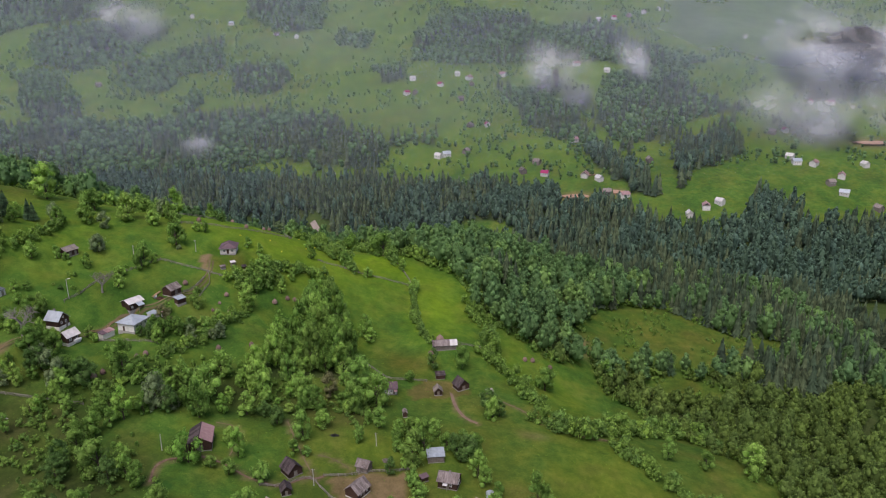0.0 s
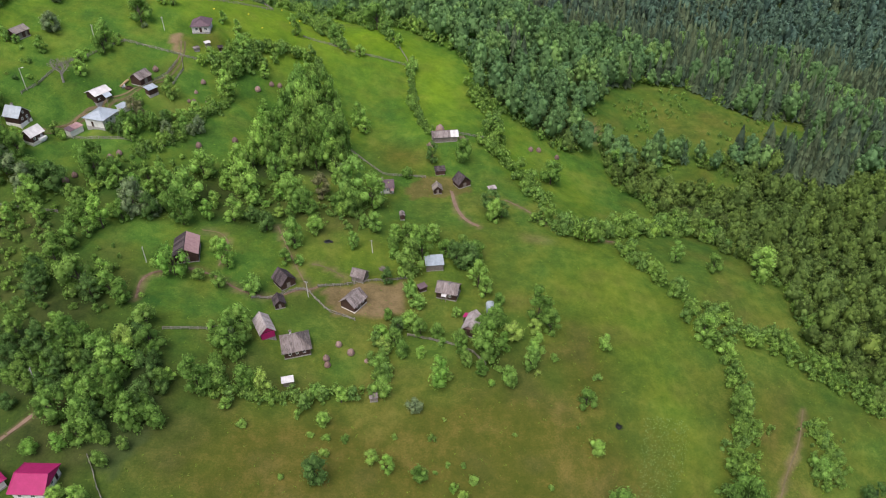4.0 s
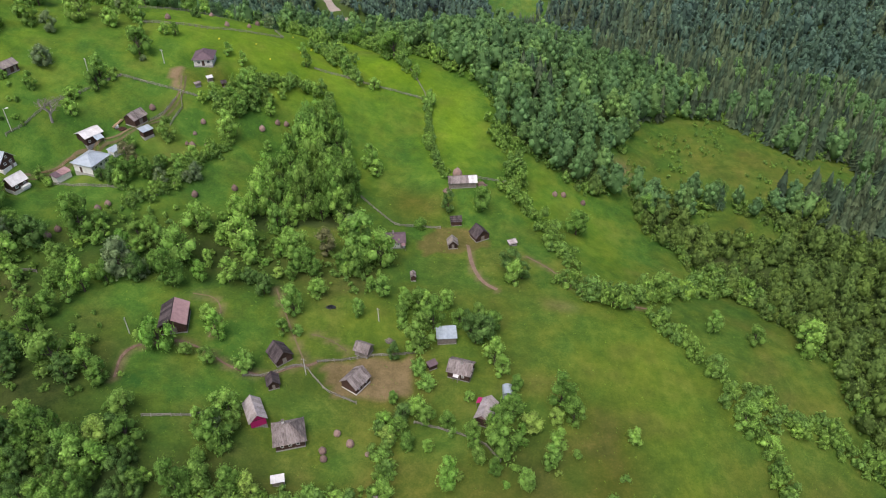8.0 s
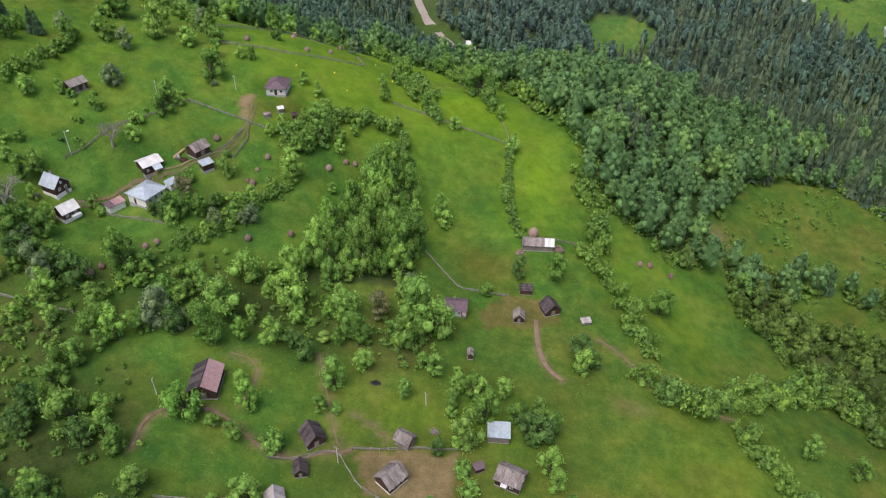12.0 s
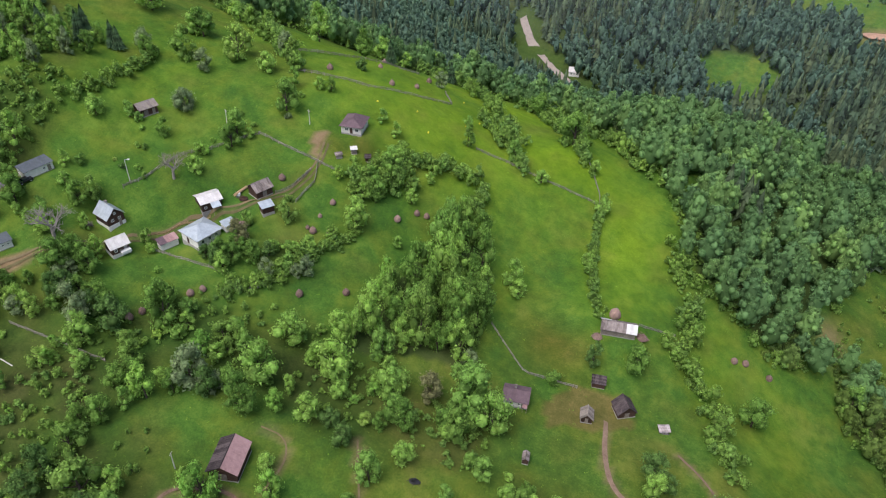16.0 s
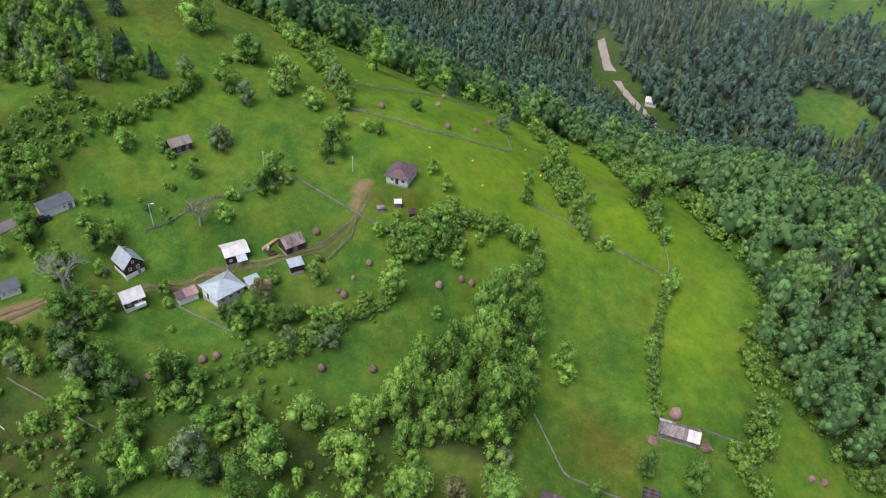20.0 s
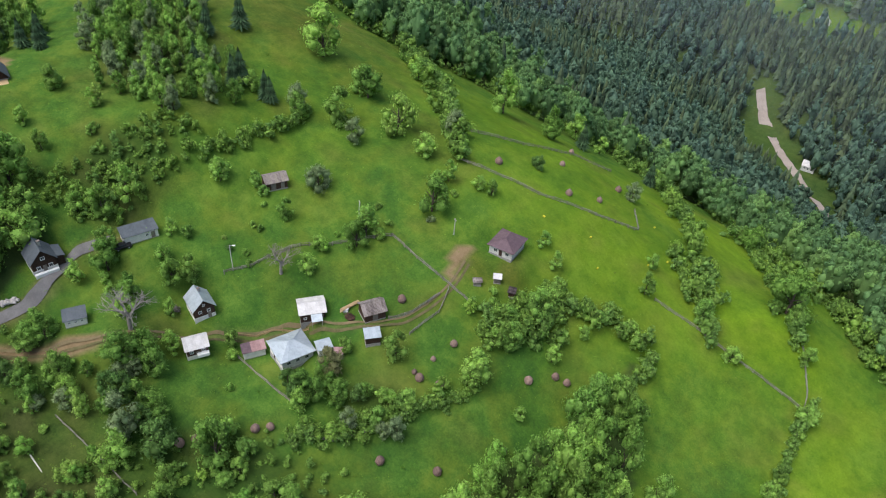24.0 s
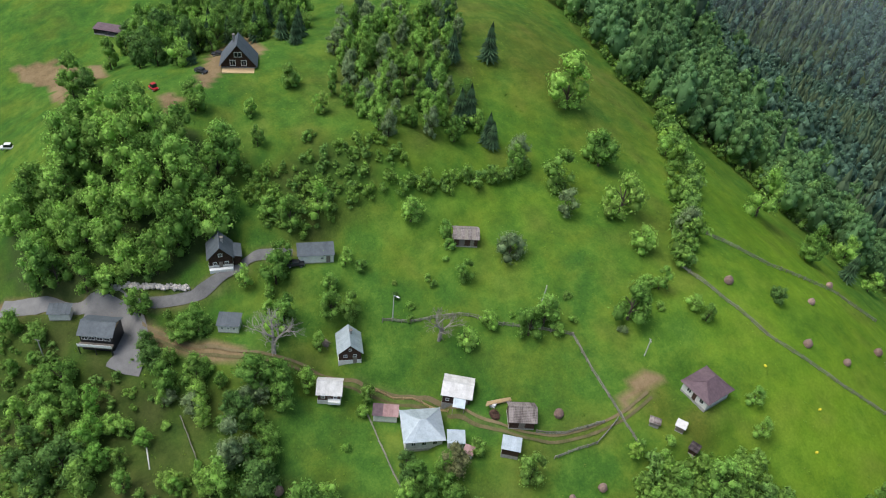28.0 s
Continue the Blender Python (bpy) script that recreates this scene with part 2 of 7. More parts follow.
def part(name, bm, mat, parent=None, label=""):
    """Links a bmesh as one mesh object under its parent."""
    me = bpy.data.meshes.new(name)
    bm.to_mesh(me)
    bm.free()
    me.materials.append(mat)
    ob = new(name, me)
    ob.parent = parent
    return tagged(ob, label) if label else ob


def box(x0, x1, y0, y1, z0, z1, bm=None, bevel=0.0):
    bm = bm or bmesh.new()
    made = bmesh.ops.create_cube(bm, size=1.0)["verts"]
    for v in made:
        v.co = Vector((x0 + (v.co.x + 0.5) * (x1 - x0), y0 + (v.co.y + 0.5) * (y1 - y0), z0 + (v.co.z + 0.5) * (z1 - z0)))
    if bevel:
        edges = list({e for v in made for e in v.link_edges})
        bmesh.ops.bevel(bm, geom=edges, offset=bevel, segments=1, affect="EDGES")
    return bm


def slab(corners, thick, bm=None):
    """A flat piece over four corners, thick metres deep."""
    bm = bm or bmesh.new()
    c = [Vector(p) for p in corners]
    n = (c[1] - c[0]).cross(c[3] - c[0]).normalized() * thick
    top, low = [bm.verts.new(p) for p in c], [bm.verts.new(p - n) for p in c]
    k = len(c)
    bm.faces.new(top)
    bm.faces.new(low[::-1])
    for i in range(k):
        bm.faces.new((top[i], low[i], low[(i + 1) % k], top[(i + 1) % k]))
    return bm


def hash01(i, j):
    h = np.sin(i * 127.1 + j * 311.7) * 43758.5453
    return h - np.floor(h)


def value_noise(x, y):
    i, j = np.floor(x), np.floor(y)
    u, v = x - i, y - j
    u, v = u * u * (3 - 2 * u), v * v * (3 - 2 * v)
    a, b, c, d = hash01(i, j), hash01(i + 1, j), hash01(i, j + 1), hash01(i + 1, j + 1)
    return a + (b - a) * u + (c - a) * v + (a - b - c + d) * u * v


def fbm(x, y, size, octaves=4):
    total, amp, k = 0.0, 0.5, 1.0 / size
    for n in range(octaves):
        total = total + amp * value_noise(x * k + 17.3 * n, y * k - 9.1 * n)
        amp, k = amp * 0.5, k * 2.03
    return total / (1 - 0.5**octaves)


def smooth_step(a, b, x):
    t = np.clip((x - a) / (b - a), 0, 1)
    return t * t * (3 - 2 * t)


def inside(x, y, poly):
    x, y = np.asarray(x, float), np.asarray(y, float)
    hit = np.zeros(x.shape, bool)
    for (ax, ay), (bx, by) in zip(poly, poly[1:] + poly[:1]):
        hit ^= ((ay > y) != (by > y)) & (x < (bx - ax) * (y - ay) / (by - ay + 1e-9) + ax)
    return hit


def off_line(x, y, line):
    """How far points lie from a polyline."""
    x, y = np.asarray(x, float), np.asarray(y, float)
    best = np.full(x.shape, 1e9)
    for (ax, ay), (bx, by) in zip(line, line[1:]):
        dx, dy = bx - ax, by - ay
        t = np.clip(((x - ax) * dx + (y - ay) * dy) / (dx * dx + dy * dy + 1e-9), 0, 1)
        best = np.minimum(best, np.hypot(x - ax - t * dx, y - ay - t * dy))
    return best


def along(line, step):
    """Points at even steps on a polyline, with their directions."""
    out, left = [], 0.0
    for (ax, ay), (bx, by) in zip(line, line[1:]):
        length = math.hypot(bx - ax, by - ay)
        d = left
        while d < length:
            out.append((ax + (bx - ax) * d / length, ay + (by - ay) * d / length, math.atan2(by - ay, bx - ax)))
            d += step
        left = d - length
    return out


def rounded(line, rounds=2):
    """A polyline with its corners cut smooth."""
    for _ in range(rounds):
        cut = [line[0]]
        for (ax, ay), (bx, by) in zip(line, line[1:]):
            cut += [(0.75 * ax + 0.25 * bx, 0.75 * ay + 0.25 * by), (0.25 * ax + 0.75 * bx, 0.25 * ay + 0.75 * by)]
        line = cut + [line[-1]]
    return line


# ---- the lie of the land: heights every 66 m, from south to north ----
HEIGHTS = np.array([
    [-20, -22, -21, -15, -13, -15, -43, -62, -70, -79, -88],
    [-5, -8, -13, -15, -9, -25, -32, -50, -63, -75, -87],
    [12, 11, 25, 1, -13, -26, -34, -49, -65, -77, -89],
    [21, 19, 30, 13, -4, -34, -48, -73, -73, -83, -94],
    [26, 24, 26, 12, 0, -28, -46, -71, -78, -90, -101],
    [23, 11, -5, -22, -35, -46, -47, -73, -87, -100, -111],
    [13, -8, -38, -66, -80, -88, -82, -90, -100, -112, -123],
    [-1, -34, -68, -98, -114, -122, -118, -116, -118, -126, -136],
], float)
KNOLLS = [(9, 226, 20, 6), (-181, 220, 20, 8), (-127, 190, 12, -5), (-141, 185.5, 10, -4.5), (-119, 198.5, 14, -2.8), (-148, 166, 12, 5), (-21, 303, 18, 5)]
# level ground cut for the buildings: x, y, reach
PADS = [(1, 142.2, 4), (5, 129.3, 5), (-25, 124, 4.5), (-23, 135, 3.5), (-46, 129.6, 4), (-47, 120.6, 3), (-50, 109.6, 4.5), (-40, 104.9, 5), (12, 115.4, 4.5), (8, 226.5, 6), (-17, 189.4, 5), (13, 199, 4), (3, 191.8, 3), (5, 205.9, 3), (-77, 136.8, 5.5), (18, 123.4, 2.5), (-92, 55.7, 5.5), (-102, 55.7, 4.5), (-120, 204.5, 5), (-117.4, 194.4, 5.6)]
PADS += [(-111, 199.8, 2.5), (-103, 207.8, 2.8), (-107, 213.6, 4.2), (-143, 188, 4.6), (-135.6, 179.9, 4), (-126.3, 189.8, 3.2), (-92, 252.3, 5.5), (-152, 223, 4.5), (-177, 167.6, 5), (-166, 188.4, 5.5), (-159, 164.2, 3.8), (-174, 136.9, 6), (-186, 129.7, 3.5), (-238, 192.2, 6.5), (-315, 166.3, 6), (-263, 149.7, 3), (-89, 243.6, 2)]
VALLEY_Y = [350, 440, 505, 560, 590, 624, 700, 850, 1100, 1500, 2200, 5000]
VALLEY_Z = [-44, -94, -136, -154, -154, -137, -128, -106, -78, 5, 160, 420]


def weights(u):
    return (-0.5 * u**3 + u**2 - 0.5 * u, 1.5 * u**3 - 2.5 * u**2 + 1, -1.5 * u**3 + 2 * u**2 + 0.5 * u, 0.5 * u**3 - 0.5 * u**2)


def lie(x, y):
    """The land before it is tipped: a smooth hillside, and behind it the gorge and the slopes on its far side."""
    rows, cols = HEIGHTS.shape
    a, c = np.clip((x + 360) / 66, 0, cols - 1 - 1e-6), np.clip((y - 20) / 66, 0, rows - 1 - 1e-6)
    i, j = np.floor(a).astype(int), np.floor(c).astype(int)
    z = 0.0
    for p, wx in enumerate(weights(a - i)):
        for q, wy in enumerate(weights(c - j)):
            z = z + wx * wy * HEIGHTS[np.clip(j + q - 1, 0, rows - 1), np.clip(i + p - 1, 0, cols - 1)]
    for kx, ky, kr, kh in KNOLLS:
        z = z + kh * np.exp(-((x - kx) ** 2 + (y - ky) ** 2) / (kr * kr))
    far = np.interp(y + 0.45 * (np.clip(x, -200, 300) + 57), VALLEY_Y, VALLEY_Z)
    far = far + 34 * smooth_step(560, 900, y) * (fbm(x + 90, y, 260, 3) - 0.5)
    w = smooth_step(400, 500, y)
    return z * (1 - w) + far * w


TIP = radians(6.5)


def slope(x, y):
    """Height of the land: the whole hillside rises to the north, about a line from west to east."""
    x, y = np.asarray(x, float), np.asarray(y, float)
    v = y
    for _ in range(6):
        v = 130 + ((y - 130) + lie(x, v) * math.sin(TIP)) / math.cos(TIP)
    return (v - 130) * math.sin(TIP) + lie(x, v) * math.cos(TIP)


PAD_Z = [float(slope(np.array([p[0]]), np.array([p[1]]))[0]) for p in PADS]


def ground(x, y):
    """The slope with its small bumps, levelled under the buildings."""
    x, y = np.asarray(x, float), np.asarray(y, float)
    z = slope(x, y) + 0.9 * (fbm(x, y, 14, 3) - 0.5) + 0.25 * (fbm(x, y, 3, 2) - 0.5)
    for (px_, py_, reach), pz_ in zip(PADS, PAD_Z):
        near = (np.abs(x - px_) < reach + 5) & (np.abs(y - py_) < reach + 5)
        if near.any():
            w = 1 - smooth_step(reach, reach + 4.5, np.hypot(x - px_, y - py_))
            z = z + w * (pz_ - z)
    return z


def gz(x, y):
    return float(ground(np.array([x]), np.array([y]))[0])


# ---- where woods, meadows, tracks and bare earth lie ----
WOOD_EAST = [(22, 296.7), (28, 315.7), (64, 343.9), (132, 370.8), (123, 329.3), (86, 293.5), (73, 268.2), (77, 255.6), (61, 247.9), (55, 250.6), (40, 258.7), (26, 267.1)]
WOOD_SE = [(85, 237.2), (100, 224.6), (103, 203.1), (114, 183.5), (123, 172.3), (128, 157.1), (131, 148.2), (127, 127.1), (134, 115.4), (147, 99.9), (264, 308), (223, 287.9), (200, 269.3), (151, 227.7), (148, 242.8), (126, 258.8), (110, 253.7), (89, 256.1)]
GLADE_1 = [(84, 283.5), (102, 320.8), (124, 335.4), (150, 339.9), (170, 318.1), (183, 308.2), (209, 313.9), (217, 294.9), (187, 265.1), (165, 263.7), (141, 261.7), (125, 264.7), (102, 266.4), (87, 267.9)]
GLADE_2 = [(110, 255.7), (127, 260.7), (148, 246.7), (145, 237.8), (126, 237.9), (112, 246.8)]
GROVE = [(-60, 212.9), (-56, 227.9), (-50, 256.6), (-45, 243.2), (-35, 231.9), (-32, 211.2), (-34, 192), (-48, 188.5), (-62, 180), (-69, 179.8), (-65, 192.8)]
WOOD_SW = [(-128, 99.4), (-118, 102.3), (-106, 98.2), (-93, 99.3), (-83, 98.5), (-75, 95.7), (-70, 82.9), (-72, 67.9), (-76, 57.9), (-82, 60.7), (-90, 78.4), (-103, 79.3), (-112, 80.4)]
WOOD_WEST = [(-226, 135.9), (-230, 145.2), (-226, 154.8), (-213, 171.7), (-198, 176.2), (-184, 172.1), (-179, 161.7), (-178, 153), (-180, 143.3), (-188, 130.6), (-197, 122.8), (-205, 119.7), (-219, 122.2), (-218, 131.4)]
WOOD_TOP = [(-224, 214.1), (-248, 230.1), (-245, 248.8), (-237, 269.8), (-206, 248.2), (-189, 244.6), (-180, 244.9), (-177, 239.9), (-181, 217.4), (-196, 207.4), (-214, 208.2)]
SCRUB_WEST = [(-190, 176.6), (-195, 180.3), (-191, 193.1), (-188, 207.5), (-185, 217.3), (-177, 218.5), (-171, 216), (-171, 203.5), (-171, 195.8), (-172, 188.1), (-178, 181.1)]
RIDGE = [(-420, 296), (-250, 327.7), (-204, 316.1), (-185, 331.5), (-172, 345.6), (-142, 353.7), (-129, 372.9), (-112, 385.8), (-91, 378.9), (-70, 374), (-52, 355.6), (-39, 353.7), (-23, 345.6), (-5, 329.2), (10, 313.3), (20, 300.6), (24, 288.8)]
FAR_GLADES = [(61, 597.4, 30, 22), (-174, 765.3, 50, 22), (-104, 740.4, 42, 18), (0, 793.4, 34, 16), (164, 660.3, 20, 10), (204, 663, 20, 9), (186, 704.3, 26, 16), (270, 745.6, 26, 22)]
# woods on the far slopes: the great belt above the gorge, then copses and strips between the fields
FAR_BELT = [(-700, 653.8), (-700, 828.9), (-602, 868.1), (-553, 911.3), (-512, 920.4), (-571, 998.1), (-620, 1101.6), (-571, 1129.4), (-497, 1021.3), (-453, 929.3), (-347, 941.3), (-266, 956.6), (-171, 944.7), (-114, 921.6), (-103, 878.1), (-28, 829.7), (25, 830.4), (23, 800.2), (-28, 790.5), (-59, 740), (-33, 708.7), (26, 699.6), (84, 689.3), (140, 661.5), (152, 630.1), (199, 634.7), (219, 603.3), (244, 578.6), (285, 557.8), (346, 639.7), (371, 593.8), (368, 552.8), (412, 522.4), (900, 473.3), (900, 411.8), (-700, 396.5)]
FAR_WOODS = [[(112, 1031.6), (156, 985), (198, 906), (218, 793), (234, 724.5), (253, 643.1), (222, 654.1), (196, 724.8), (177, 791.5), (140, 874.4)], [(266, 1001.5), (396, 1043.2), (382, 961.4), (434, 863.1), (357, 834.4), (313, 788.5), (279, 725.1), (246, 742.9), (224, 848.9)],
             [(304, 763), (396, 823.6), (374, 735.6), (306, 692.5), (281, 656.6), (276, 696.7)], [(53, 1365.2), (202, 1318.6), (219, 1225.1), (334, 1214.6), (346, 1148.7), (451, 1075.1), (418, 1031.5), (273, 1069.4), (57, 1109.3), (-1, 1147.9), (-1, 1235.4)]]
FAR_COPSES = [[(-675, 1286.6), (-561, 1355.8), (-463, 1270.7), (-468, 1195), (-548, 1138.2), (-624, 1168.4)], [(-482, 1127.7), (-430, 1205.7), (-337, 1281.1), (-318, 1168.3), (-366, 1125), (-388, 1051), (-428, 1070.4)], [(-310, 1173.2), (-224, 1190.8), (-193, 1105.9), (-220, 1052.4), (-282, 1068.3)],
              [(-353, 1516.5), (-190, 1511.6), (-166, 1325.9), (-242, 1316.6), (-303, 1367.6)], [(-1045, 1627.5), (-617, 1627.9), (-582, 1386.8), (-754, 1330.5)], [(-140, 1318), (-75, 1262.7), (-82, 1202), (-133, 1234.4)], [(-70, 1127.4), (-15, 1140.3), (-11, 1069), (-49, 1050)], [(-348, 969.8), (-341, 1082.5), (-325, 1069.1), (-321, 958)]]

LANE = rounded([(-199, 116.2), (-190, 127.7), (-183, 139.3), (-176, 144.4), (-170, 146.6), (-163, 152.6), (-152, 161.3), (-147, 168), (-144, 174), (-140.5, 180.5), (-135, 187.3), (-128.5, 194.6), (-121.5, 200.6), (-113, 205.4), (-106, 209.5), (-102, 214), (-98.5, 222), (-97.5, 229), (-97, 235), (-98, 242)])
DRIVE = rounded([(-180, 142.3), (-174, 153.2), (-171, 163), (-172, 168.8), (-173, 171.6), (-175, 174.5), (-170, 184.4)])
FOOTPATHS = [rounded(p) for p in (
    [(9, 192.9), (10, 179.6), (13, 170.5), (18, 166.5)], [(30, 190.2), (40, 183.3), (42, 175.1), (55, 168.3), (71, 168.8)],
    [(-86, 114.5), (-87, 122.5), (-83, 127.6), (-71, 130.9), (-60, 124.2), (-52, 122.5), (-41, 126.7), (-36, 129.8)], [(-40, 129.7), (-49, 149.4), (-52, 156.4)],
    [(-39, 139.7), (-34, 138.8), (-28, 134.9)], [(-107, 64.6), (-101, 70.5), (-93, 81.4), (-90, 85.4)], [(116, 100.2), (110, 88.2), (102, 78.3), (97, 69.4)],
    [(-75, 148.9), (-68, 149), (-65, 142.1), (-67, 133)])]
YARDS = [[(-36, 129.8), (-24, 132), (-8, 134.1), (-9, 121.2), (-21, 118.1), (-30, 119)],
         [(-3, 202.8), (14, 205), (16, 194), (9, 187.8), (0, 187.6), (-8, 183.5), (-10, 193.6)]]
LODGE_YARD = [(-185, 137), (-179, 141.5), (-173, 143.5), (-167, 142.5), (-163, 139)]
DIGGINGS = [[(-321, 131.3), (-311, 145.9), (-292, 159.3), (-273, 159.8), (-277, 151.2), (-280, 146.4), (-259, 143.8), (-266, 141.2), (-294, 141.9), (-311, 132.3)],
            [(-258, 189.7), (-270, 204.9), (-243, 202.2), (-236, 196.1), (-236, 188.2), (-229, 181.2), (-228, 176.3)],
            [(-230, 166.5), (-232, 170.4), (-218, 171.5), (-219, 167.6)], [(-97, 235.4), (-99, 248.1), (-102, 247), (-101, 235.3)]]
VALLEY_ROAD = [(-112, 652.8), (-99, 629.9), (-88, 618.3), (-74, 599.3), (-57, 580.2), (-40, 558.8), (-28, 538)]


def wooded(x, y):
    """True where close woodland stands."""
    ridge = np.interp(x, [p[0] for p in RIDGE], [p[1] for p in RIDGE])
    w = ((y > ridge) & (x < 24)) | inside(x, y, WOOD_EAST) | inside(x, y, WOOD_SE) | ((x > 85) & (y > 240)) | ((x > 24) & (y > 321)) | ((x > 140) & (y > 103))
    w &= ~inside(x, y, GLADE_1) & ~inside(x, y, GLADE_2)
    wx, wy = x + 26 * (fbm(x, y, 30, 2) - 0.5), y + 26 * (fbm(x + 400, y, 30, 2) - 0.5)
    open_far = y > 571
    for wood in [FAR_BELT] + FAR_WOODS + FAR_COPSES:
        open_far &= ~inside(wx, wy, wood)
    for ax, ay, rx, ry in FAR_GLADES:
        open_far |= ((x - ax) / rx) ** 2 + ((y - ay) / ry) ** 2 < 1 + 0.6 * (fbm(x, y, 25, 2) - 0.5)
    w &= ~open_far
    for k in range(4):
        w &= off_line(x - 2 * k, y + 13 * k, VALLEY_ROAD) > 9
    return w


# ---- the ground ----
def spread_axis(lo, hi, step, end_lo, end_hi, most, grow=1.06):
    mid = list(np.arange(lo, hi, step))
    up, d = [mid[-1]], step
    while up[-1] < end_hi:
        d = min(d * grow, most if up[-1] < most * 120 else 1e9)
        up.append(up[-1] + d)
    down, d = [mid[0]], step
    while down[-1] > end_lo:
        d = min(d * grow, most if down[-1] > -most * 120 else 1e9)
        down.append(down[-1] - d)
    return np.array(down[:0:-1] + mid + up[1:])


gx, gy = np.meshgrid(spread_axis(-290, 150, 2.0, -5200, 5200, 11), spread_axis(40, 330, 2.0, -800, 5600, 11), indexing="xy")
rows_n, cols_n = gx.shape
idx = np.arange(rows_n * cols_n).reshape(rows_n, cols_n)
quads = np.stack([idx[:-1, :-1], idx[:-1, 1:], idx[1:, 1:], idx[1:, :-1]], -1).reshape(-1, 4)


def grass_material():
    m, nodes, links, b = material("meadow_grass", 0.95, 0.04)
    co = nodes.new("ShaderNodeNewGeometry").outputs["Position"]

    def attr(name):
        a = nodes.new("ShaderNodeAttribute")
        a.attribute_name = name
        return a.outputs["Fac"]

    big, mid, fine = noise_tex(nodes, links, 0.035, 5, 0.6, co), noise_tex(nodes, links, 0.22, 6, 0.75, co), noise_tex(nodes, links, 1.9, 5, 0.8, co)
    f = maths(nodes, links, "ADD", maths(nodes, links, "MULTIPLY", big, 0.3), maths(nodes, links, "MULTIPLY", mid, 0.4))
    f = maths(nodes, links, "ADD", f, maths(nodes, links, "MULTIPLY", fine, 0.3))
    green = ramp(nodes, links, f, [(0.4, (0.029, 0.081, 0.0152)), (0.5, (0.055, 0.126, 0.0190)), (0.6, (0.104, 0.184, 0.0283))])
    lush = ramp(nodes, links, f, [(0.4, (0.098, 0.178, 0.0097)), (0.6, (0.188, 0.295, 0.0137))])
    dry = ramp(nodes, links, f, [(0.4, (0.058, 0.077, 0.0117)), (0.5, (0.092, 0.098, 0.0166)), (0.6, (0.165, 0.13, 0.0322))])
    soil = ramp(nodes, links, f, [(0.38, (0.13, 0.09, 0.0450)), (0.6, (0.28, 0.195, 0.1150))])
    floor = ramp(nodes, links, f, [(0.36, (0.028, 0.05, 0.014)), (0.6, (0.06, 0.088, 0.026))])
    hue = ramp(nodes, links, noise_tex(nodes, links, 0.09, 4, 0.65, co), [(0.46, (0, 0, 0)), (0.64, (0.5, 0.5, 0.5000))])
    green = mixed(nodes, links, hue, green, ramp(nodes, links, f, [(0.4, (0.075, 0.115, 0.0130)), (0.6, (0.15, 0.185, 0.0234))]))
    col = mixed(nodes, links, attr("lush"), green, lush)
    col = mixed(nodes, links, attr("dry"), col, dry)
    rough = ramp(nodes, links, f, [(0.4, (0.02, 0.036, 0.009)), (0.5, (0.041, 0.061, 0.014)), (0.62, (0.074, 0.092, 0.023))])
    col = mixed(nodes, links, attr("rough"), col, rough)
    col = mixed(nodes, links, attr("floor"), col, floor)
    col = mixed(nodes, links, attr("soil"), col, soil)
    links.new(col, b.inputs["Base Color"])
    bump(nodes, links, b, maths(nodes, links, "ADD", mid, fine), 0.7, 0.25)
    return m


def spot(x, y, blobs):
    """Soft patches: (x, y, half width, half depth, strength)."""
    v = np.zeros_like(x)
    for ax, ay, rx, ry, s in blobs:
        v = np.maximum(v, s * np.exp(-(((x - ax) / rx) ** 2 + ((y - ay) / ry) ** 2)))
    return v


fx, fy = gx.ravel(), gy.ravel()
ground_me = mesh_from("ground", np.stack([fx, fy, ground(fx, fy)], 1), quads, grass_material(), smooth=True)
ragged = fbm(fx, fy, 9, 4) - 0.5
lush_v = spot(fx, fy, [(5, 268.5, 18, 42, 0.7), (-25, 297, 40, 22, 0.9), (-70, 285.2, 60, 40, 0.7), (-110, 310, 60, 40, 0.65), (-60, 335, 60, 25, 0.8), (-175, 245, 40, 40, 0.35), (-30, 240, 14, 40, 0.25), (60, 134.2, 26, 40, 0.45), (62, 210.8, 14, 40, 0.4), (40, 230, 10, 30, 0.35), (-110, 299.2, 30, 30, 0.5), (-20, 143, 30, 14, 0.35), (70, 89.9, 10, 24, 0.5)]) + ragged * 0.7 + 0.35 * smooth_step(690, 780, fy)
dry_v = spot(fx, fy, [(-35, 62.7, 50, 20, 1.1), (15, 71.8, 42, 22, 1.0), (-10, 53.3, 80, 14, 0.9), (45, 99, 12, 22, 0.6), (-12, 215.7, 12, 10, 0.75), (-20, 125.1, 14, 8, 0.8), (150, 297.7, 60, 32, 0.6), (130, 249.8, 20, 12, 0.6), (-210, 281.4, 40, 30, 0.55), (-95, 119.4, 16, 14, 0.35), (-62, 172.1, 24, 12, 0.5), (-150, 130.7, 18, 14, 0.4), (100, 90.9, 18, 20, 0.4), (160, 287.7, 70, 60, 0.5), (-87, 246.6, 5, 4, 0.9), (-95, 243.3, 7, 5, 0.6)]) + ragged * 0.7 + 0.38 * (1 - smooth_step(150, 250, fy)) * smooth_step(-75, -30, fx) + 0.9 * smooth_step(600, 700, fy) * (fbm(fx, fy, 60, 3) - 0.42)
soil_v = np.zeros_like(fx)
LANE_WEST, LANE_EAST = [p for p in LANE if p[0] < -150], [p for p in LANE if p[0] > -152]
